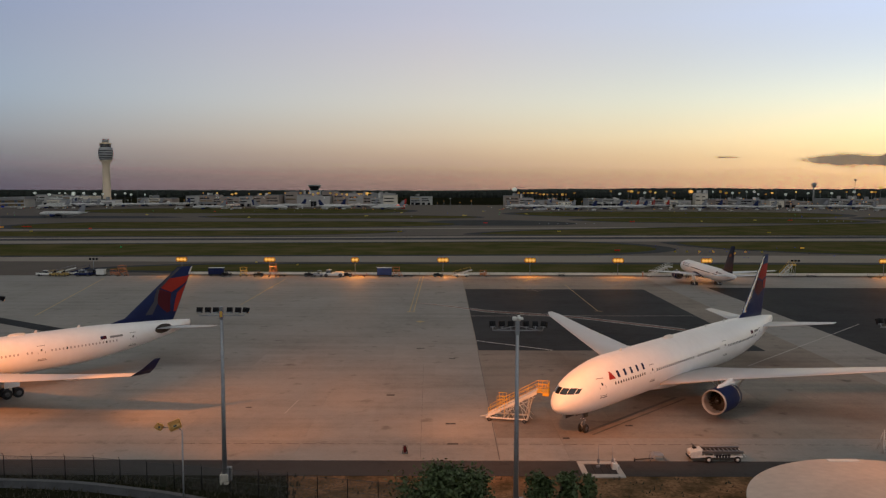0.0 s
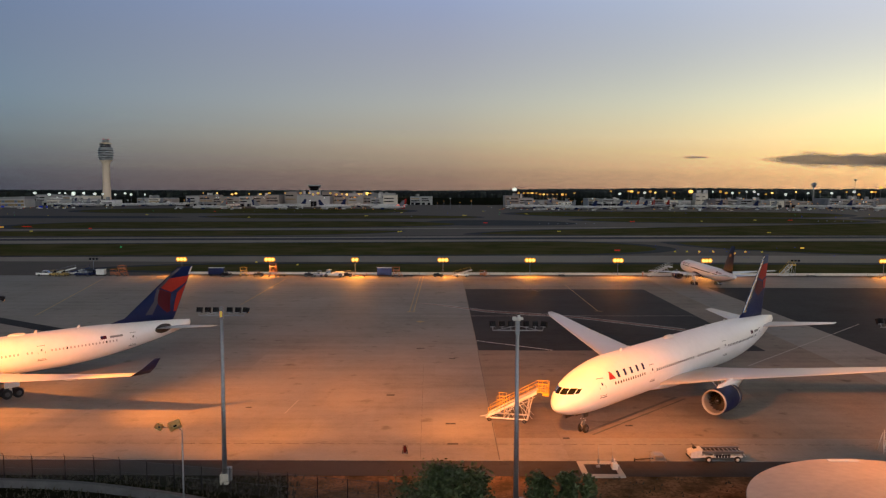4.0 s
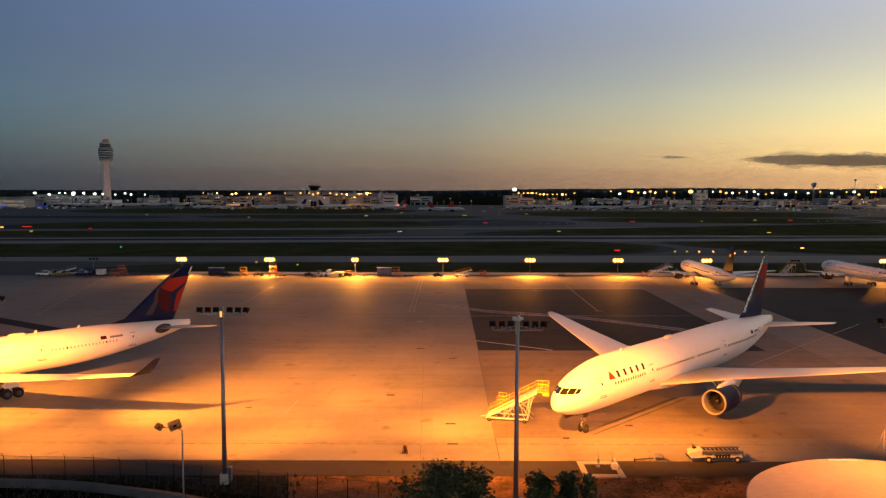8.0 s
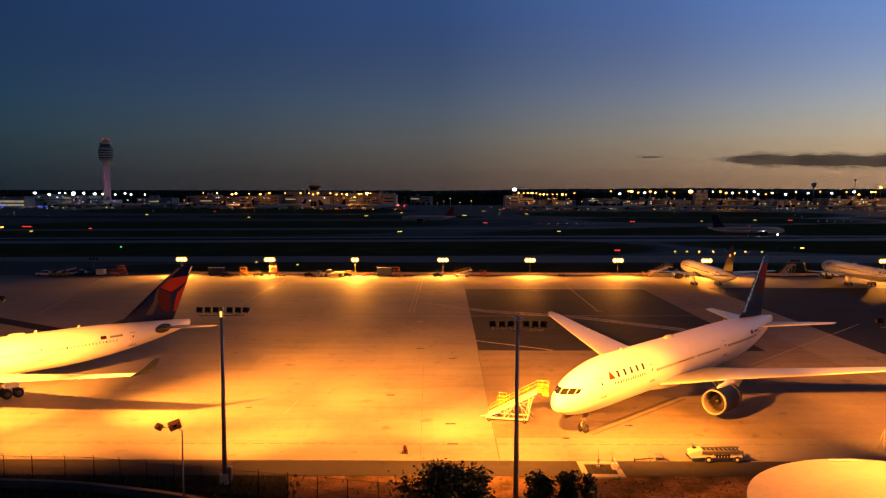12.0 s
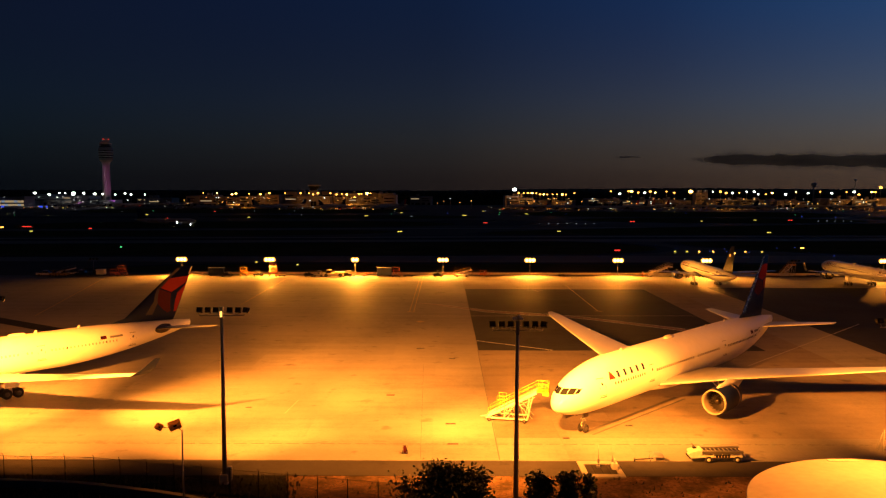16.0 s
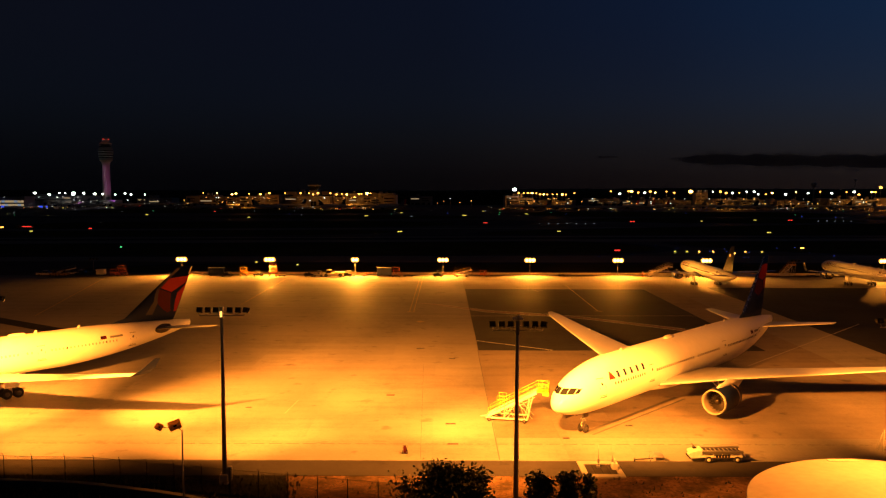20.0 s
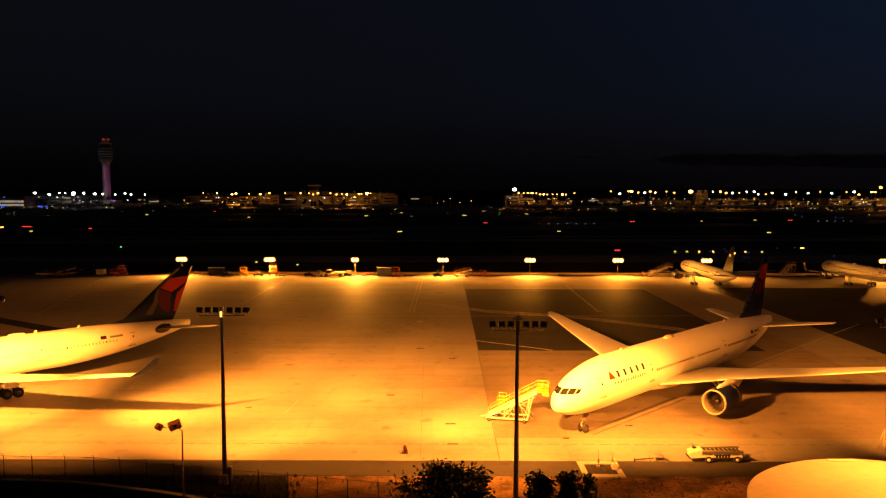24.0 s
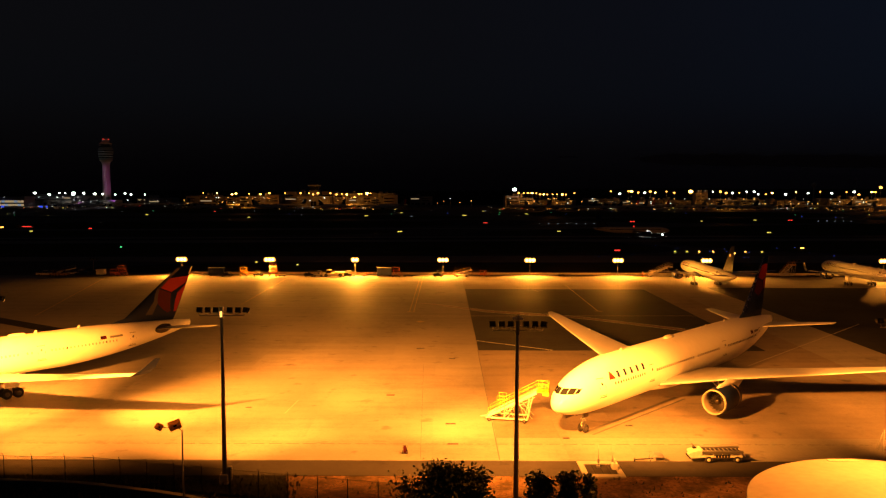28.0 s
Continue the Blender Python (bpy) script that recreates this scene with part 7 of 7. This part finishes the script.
def fuel_truck():
    a = thing("fuel_truck", "white fuel tanker truck driving along the apron's far edge", "truck", heading(-170, 250.5, 0), "ground vehicles")
    ch = part("chassis", Geo().box(-9.0, 0.0, -0.6, 0.6, 0.6, 0.85, 0.04), "black", a)
    for sx in (-1.2, -6.6, -7.8):
        for sy in (-1.05, 1.05):
            wheel_under(ch, (sx, sy, 0.5), 0.5, 0.32)
    cab = part("cab", Geo().box(-2.1, 0.0, -1.2, 1.2, 0.7, 2.7, 0.12), "offwhite", a)
    part("windscreen", Geo().box(-0.02, 0.02, -1.0, 1.0, 1.6, 2.5), "window", cab)
    for sy in (-1.21, 1.21):
        part("side_window", Geo().box(-1.2, -0.3, sy - 0.01, sy + 0.01, 1.6, 2.4), "window", cab)
        part("headlamp", Geo().box(0.0, 0.06, sy * 0.8 - 0.15, sy * 0.8 + 0.15, 0.85, 1.1), "glow_warm", cab)
    part("tank", Geo().loft([[(x, 1.15 * k * math.cos(q), 2.0 + 1.0 * k * math.sin(q)) for q in [2 * math.pi * i / 20 for i in range(20)]] for x, k in ((-9.2, 0.85), (-9.0, 1.0), (-2.5, 1.0), (-2.3, 0.85))], True), "white_paint", a, "white oval tank")
    part("walkway", Geo().box(-8.6, -2.8, -0.35, 0.35, 2.98, 3.08, 0.02), "steel", a)
    return a


tanker = fuel_truck()
tanker_b = copy_thing(tanker, heading(-170, 250.0, 0))
tractor = tow_tractor(-390.0, 176.0, 0, "white aircraft tow tractor pulling an airliner")
bar = part("towbar", Geo().tube((-5.6, 0, 0.5), (-3.5, 0, 0.6), 0.08), "yellow", tractor)


def beacon_vehicle():
    a = thing("airfield_vehicle", "airfield vehicle with a bright red beacon, enlarged to hold its glare", "truck", heading(-63, 1120, 0), "ground vehicles")
    part("body", Geo().box(-3, 3, -1.1, 1.1, 0.4, 1.6, 0.1).box(-2.4, 1.4, -1.0, 1.0, 1.6, 2.5, 0.1), "red", a)
    # metres wide, as the beacon's red glare is put into its shape
    part("beacon", Geo().turned((0, 0, 2.5), (0, 0, 6), [(0, 0.8), (0.8, 1.9), (2.4, 1.9), (3.4, 0.5)], 10), "glow_beacon", a, "bright red beacon, enlarged to hold its glare")
    part("wheels", Geo().turned((-1.8, -1.2, 0.4), (-1.8, 1.2, 0.4), [(0, 0.4), (2.4, 0.4)], 10).turned((1.8, -1.2, 0.4), (1.8, 1.2, 0.4), [(0, 0.4), (2.4, 0.4)], 10), "tyre", a)
    return a


beacon = beacon_vehicle()
# a second vehicle, added to widen the red glow
beacon_b = copy_thing(beacon, heading(-67, 1128, 0))


# ---- cloud ----
def cloud_bank():
    """A long grey streak with ragged edges, and a thin wisp ahead of it."""
    a = thing("cloud", "thin grey cloud streak low in the evening sky", "cloud", pose(2300, 3350, 0))
    for k, (x0, x1, zc, slope, grow, most) in enumerate(((0.0, 1600.0, 160.0, -0.03, 0.16, 34.0), (-330.0, -190.0, 176.0, -0.02, 0.14, 7.0))):
        m, n, out = blank("thin_cloud")
        pos = n.add("ShaderNodeTexCoord").outputs["Object"]
        sep = n.add("ShaderNodeSeparateXYZ", {0: pos})
        x, z = n.maths("SUBTRACT", sep.outputs[0], x0), sep.outputs[2]
        rag = n.noise(n.add("ShaderNodeMapping", {0: pos, 3: (0.011, 0.01, 0.035)}).outputs[0], 1.0, 6.0, 0.6)
        wisp = n.noise(n.add("ShaderNodeMapping", {0: pos, 3: (0.003, 0.01, 0.03)}).outputs[0], 1.0, 3.0, 0.5)
        mid = n.maths("ADD", n.maths("MULTIPLY", x, slope), zc)
        off = n.maths("ABSOLUTE", n.maths("SUBTRACT", z, mid))
        thick = n.maths("MINIMUM", n.maths("ADD", n.maths("MULTIPLY", x, grow), 2.0), most)
        if k:
            thick = n.maths("MINIMUM", thick, n.maths("MULTIPLY", n.maths("SUBTRACT", x1 - x0, x), grow))
        thick = n.maths("MULTIPLY", thick, n.maths("ADD", n.maths("MULTIPLY", rag, 1.7), 0.2))
        core = n.maths("MULTIPLY", n.maths("SUBTRACT", 1.0, n.maths("DIVIDE", off, thick)), 1.7, True)
        core = n.maths("MULTIPLY", core, n.add("ShaderNodeMapRange", {0: x, 1: 0.0, 2: 130.0 - 90.0 * k}).outputs[0])
        cover = n.maths("MULTIPLY", core, n.maths("ADD", n.maths("MULTIPLY", wisp, 0.5), 0.62 - 0.3 * k), True)
        s = n.add("ShaderNodeBsdfDiffuse", {"Color": (0.30, 0.25, 0.29, 1)})
        t = n.add("ShaderNodeBsdfTransparent")
        mix = n.add("ShaderNodeMixShader", {0: cover, 1: t.outputs[0], 2: s.outputs[0]})
        n.tree.links.new(mix.outputs[0], out.inputs[0])
        M["thin_cloud"] = m
        g, count = Geo(), 24
        for i in range(count):
            xa, xb = (x0 + (x1 - x0) * j / count for j in (i, i + 1))
            za, zb = (zc + slope * (x - x0) for x in (xa, xb))
            g.put([(xa, 0, za - most * 1.3), (xb, 0, zb - most * 1.3), (xb, 0, zb + most * 1.3), (xa, 0, za + most * 1.3)], [(0, 1, 2, 3)])
        tagged(part("streak" if k == 0 else "wisp", g, "thin_cloud", a), kind="stuff")
    return a


cloud = cloud_bank()


# ---- markings, joints, slabs ----
def marking(x0, y0, x1, y1, width, mat, label, z=0.02, name="marking"):
    d = Vector((x1 - x0, y1 - y0)).normalized()
    n = Vector((-d.y, d.x)) * width / 2
    pts = [(x0 + n.x, y0 + n.y), (x0 - n.x, y0 - n.y), (x1 - n.x, y1 - n.y), (x1 + n.x, y1 + n.y)]
    return setting(name, Geo().prism(pts, z - 0.004, z), mat, label, "marking")


# stand lead-in lines with stop bars, a cross line, curved tracks and red safety lines
for dx in (-0.5, 0.5):
    marking(-7.0 + dx, 256.7, -7.45 + dx, 181.7, 0.22, "line_yellow", "worn yellow stand lead-in line")
marking(-8.5, 181.4, -6.5, 181.4, 0.75, "line_yellow", "worn pale yellow stop bar")
marking(37.5, 234.0, 37.35, 184.0, 0.19, "line_yellow", "worn pale yellow stand lead-in line", 0.03)
marking(36.5, 183.2, 38.5, 183.2, 0.5, "line_yellow", "worn pale yellow stop bar", 0.03)
marking(-51.0, 192.0, -51.0, 247.0, 0.3, "line_yellow", "worn pale yellow stand lead-in line")
marking(-110.5, 249.0, -93.5, 174.0, 0.3, "line_yellow", "worn yellow stand lead-in line")
# the far lamps' glint along a joint, painted as a thin pale line
marking(-12.0, 175.4, 60.0, 176.6, 0.22, "patch_pale", "apron joint painted pale for its glint under the lamps", 0.026)
TRACK = [(-6.2, 195.4), (-2.0, 193.0), (2.2, 189.6), (10.3, 182.8), (16.0, 180.2), (23.2, 177.4), (31.8, 173.4), (51.0, 158.2)]
for off, w, mat in ((1.4, 0.26, "line_white"), (0.0, 0.9, "line_red"), (-1.4, 0.26, "line_white")):
    for k, ((xa, ya), (xb, yb)) in enumerate(zip(TRACK, TRACK[1:])):
        fa, fb = min(1.0, k / 3), min(1.0, (k + 1) / 3)
        marking(xa, ya + off * fa, xb, yb + off * fb, w, mat, "worn red and white safety line", 0.034 + 0.006 * (off + 1.5))
marking(25.6, 224.6, 27.4, 217.5, 0.4, "rubber", "dark scuff on the concrete", 0.03, "stain")
marking(24.5, 221.0, 29.0, 221.0, 0.6, "rubber", "dark scuff on the concrete", 0.036, "stain")
setting("marking", Geo().prism([(-6.0, 167.8), (-5.0, 166.6), (-4.0, 167.8), (-5.0, 169.0)], 0.016, 0.02), "line_yellow", "worn pale lozenge painted on the concrete", "marking")
marking(6.5, 146.7, 20.0, 138.0, 0.28, "line_white", "worn white marking", 0.03)
marking(6.2, 81.2, 6.35, 137.6, 0.08, "rubber", "dark sealed expansion joint")
marking(-2.4, 81.2, -3.2, 127.0, 0.025, "rubber", "fine sealed joint")
marking(17.2, 90.6, 33.0, 106.5, 0.5, "rubber", "dark tyre track under the airliner")
marking(18.0, 89.8, 34.0, 105.7, 0.3, "rubber", "dark tyre track under the airliner")
marking(-126.0, 186.0, -76.0, 154.0, 4.0, "asphalt", "dark asphalt strip across the apron", 0.012)
marking(51.0, 126.0, 91.0, 166.0, 0.2, "patch_pale", "pale taxi guide line", 0.03)
for i in range(64):
    marking(-62 + i * 2.0, 86.3, -60.5 + i * 2.0, 86.3, 0.12, "rubber", "dark dashed service line")
for x, y, w, d in ((1.0, 94.0, 1.25, 0.5), (1.2, 86.4, 1.25, 0.5), (-7.4, 107.3, 1.15, 0.55), (-26.0, 101.0, 0.8, 0.35), (1.6, 131.0, 1.0, 0.4), (23.2, 93.4, 0.9, 0.45), (14.6, 88.5, 0.8, 0.5)):
    g = Geo().box(x - w / 2, x + w / 2, y - d / 2, y + d / 2, -0.02, 0.022, 0.006)
    setting("drain_cover", g, "line_black", "dark iron cover set in the apron", "cover")
marking(-20.6, 98.0, -20.0, 104.5, 0.1, "patch_pale", "pale repair patch in the concrete")
rng = random.Random(17)
for i in range(14):
    x, y = rng.uniform(-70, 60), rng.uniform(90, 245)
    w, q = rng.uniform(0.3, 0.9), rng.uniform(0, 3.1)
    marking(x, y, x + rng.uniform(0.6, 3.5) * math.cos(q * 0.2), y + rng.uniform(-0.3, 0.3), w, "rubber", "dark oil and rubber stain", 0.016, "stain")


def apron_slabs():
    """Concrete slabs with open joints: those close by are single pieces, the rest is one sheet of pieces."""
    apron = bpy.data.objects["apron_base"]
    size, gap = 7.55, 0.007
    x0, y0 = -114.45, 81.02
    slab = Geo().box(gap, size - gap, gap, size - gap, -0.035, 0.0).mesh("slab", "concrete")
    old = slab.copy()
    old.materials[0] = M["old_concrete"]
    rest, aged = Geo(), Geo()
    near = 0
    for j in range(24):
        for i in range(37):
            x, y = x0 + i * size, y0 + j * size
            if y + size > 261:
                continue
            inside = abs(x + size / 2) < (y + size) * 0.62 and y < 141 and near < 300
            if inside:
                ob = part("slab", old if 5.0 < x < 62 and y > 88 else slab, None, apron)
                ob.location = (x, y, 0.004)
                near += 1
            else:
                (aged if 5.0 < x < 62 else rest).box(x + gap, x + size - gap, y + gap, y + size - gap, -0.03, 0.004)
    tagged(part("slabs", rest, "concrete", apron), kind="stuff")
    tagged(part("slabs", aged, "old_concrete", apron), kind="stuff")


apron_slabs()


# ---- what moves ----
def motions():
    # the glows dim as dusk falls: time, and the fall of each glow as a power of e
    dusk = [(0, 0.104, 0.104, 0.104, 0.104), (3, -0.95, -0.66, -1.12, -0.55), (6, -2.3, -1.62, -2.72, -1.57), (8.5, -2.78, -2.3, -4.4, -2.2), (11, -2.249, -3.292, -10.318, -2.979), (12.5, -2.65, -5.2, -11.3, -3.65),
            (14.5, -3.3, -9.0, -12.7, -4.7), (16, -3.85, -11.4, -13.7, -5.3), (18, -4.42, -12.5, -14.5, -6.3), (20, -5.0, -13.5, -15.0, -7.1), (24, -6.1, -14.5, -16.0, -8.8), (28, -6.9, -15.5, -17.0, -10.5)]
    for k, ob in enumerate(sky_glows):
        rate = GLOWS[ob.data.materials[0].name][0]
        walk(ob, [(row[0], pose(0, 0, -row[1 + k] / rate * 1000)) for row in dusk])
    walk(sky_vault, [(t, pose(0, 0, 0, a, 0, 0)) for t, a in ((0, 33), (3, 90), (6, 124), (8, 140), (11, 151), (12.5, 159), (14.5, 168), (16, 174), (28, 178))])
    for ob, y, rows, degrees, start, end in CROSSING:
        keys = [(t, heading(x, y, degrees)) for t, x in rows]
        t0, t1 = rows[0][0], rows[-1][0]
        if t0 > 0.4:
            keys = [(0.0, heading(start, y, degrees)), (t0 - 0.3, heading(start, y, degrees))] + keys
        if t1 < 27.5:
            keys += [(t1 + 0.3, heading(end, y, degrees)), (28.0, heading(end, y, degrees))]
        walk(ob, keys)
    # the towed airliner crosses the apron, turns and stops on the stand beside the other
    tow = [(0.0, -300, 176, 0), (2.75, -210, 176, 0), (2.9, -106, 176, 0), (3.0, -66.8, 176, 0), (3.1, -44.8, 176, 0), (3.2, -6.1, 176, 0), (3.3, 13.3, 176, 0), (3.4, 53.6, 176, 0), (3.5, 73.3, 176, 0),
           (3.75, 120, 176, 0), (4.1, 168, 182, 25), (4.4, 182, 206, 65), (4.7, 168, 232, 105), (5.0, 146, 250, 110), (5.3, 131, 257, 95), (5.45, 128.4, 258, 90), (28.0, 128.4, 258, 90)]
    walk(towed, [(t, heading(x, y, a)) for t, x, y, a in tow])
    # its tractor leads, then leaves to the side
    pull = [(t, x + 2.5, y - 0.5, a) for t, x, y, a in tow if t < 3.9] + [(4.2, 190, 170, -20), (4.6, 300, 150, -20), (28.0, 300, 150, -20)]
    walk(tractor, [(t, heading(x, y, a)) for t, x, y, a in pull])
    walk(tanker, [(t, heading(x, 250.5, 0)) for t, x in ((0, -190), (6.5, -190), (6.8, -60), (7.0, -9.5), (7.2, 40), (7.6, 190), (28.0, 190))])
    walk(tanker_b, [(t, heading(x, 250.0, 0)) for t, x in ((0, -190), (17.5, -190), (18.0, -10), (18.7, 190), (25.0, 190), (25.6, 20), (26.0, -33), (26.4, -190), (28.0, -190))])
    for ob, lag, y in ((beacon, 0.0, 1120), (beacon_b, 8.0, 1128)):
        walk(ob, [(t, heading(x - lag, y, 0)) for t, x in ((0, -58), (12.5, -58), (14.4, -900), (28.0, -900))])
    drift = [(0, 0), (3, -110), (8, -230), (11, -315), (17, -470), (20, -540), (28, -720)]
    walk(cloud, [(t, pose(1495 + d, 3350, 0, 0, 0, -33)) for t, d in drift])


motions()
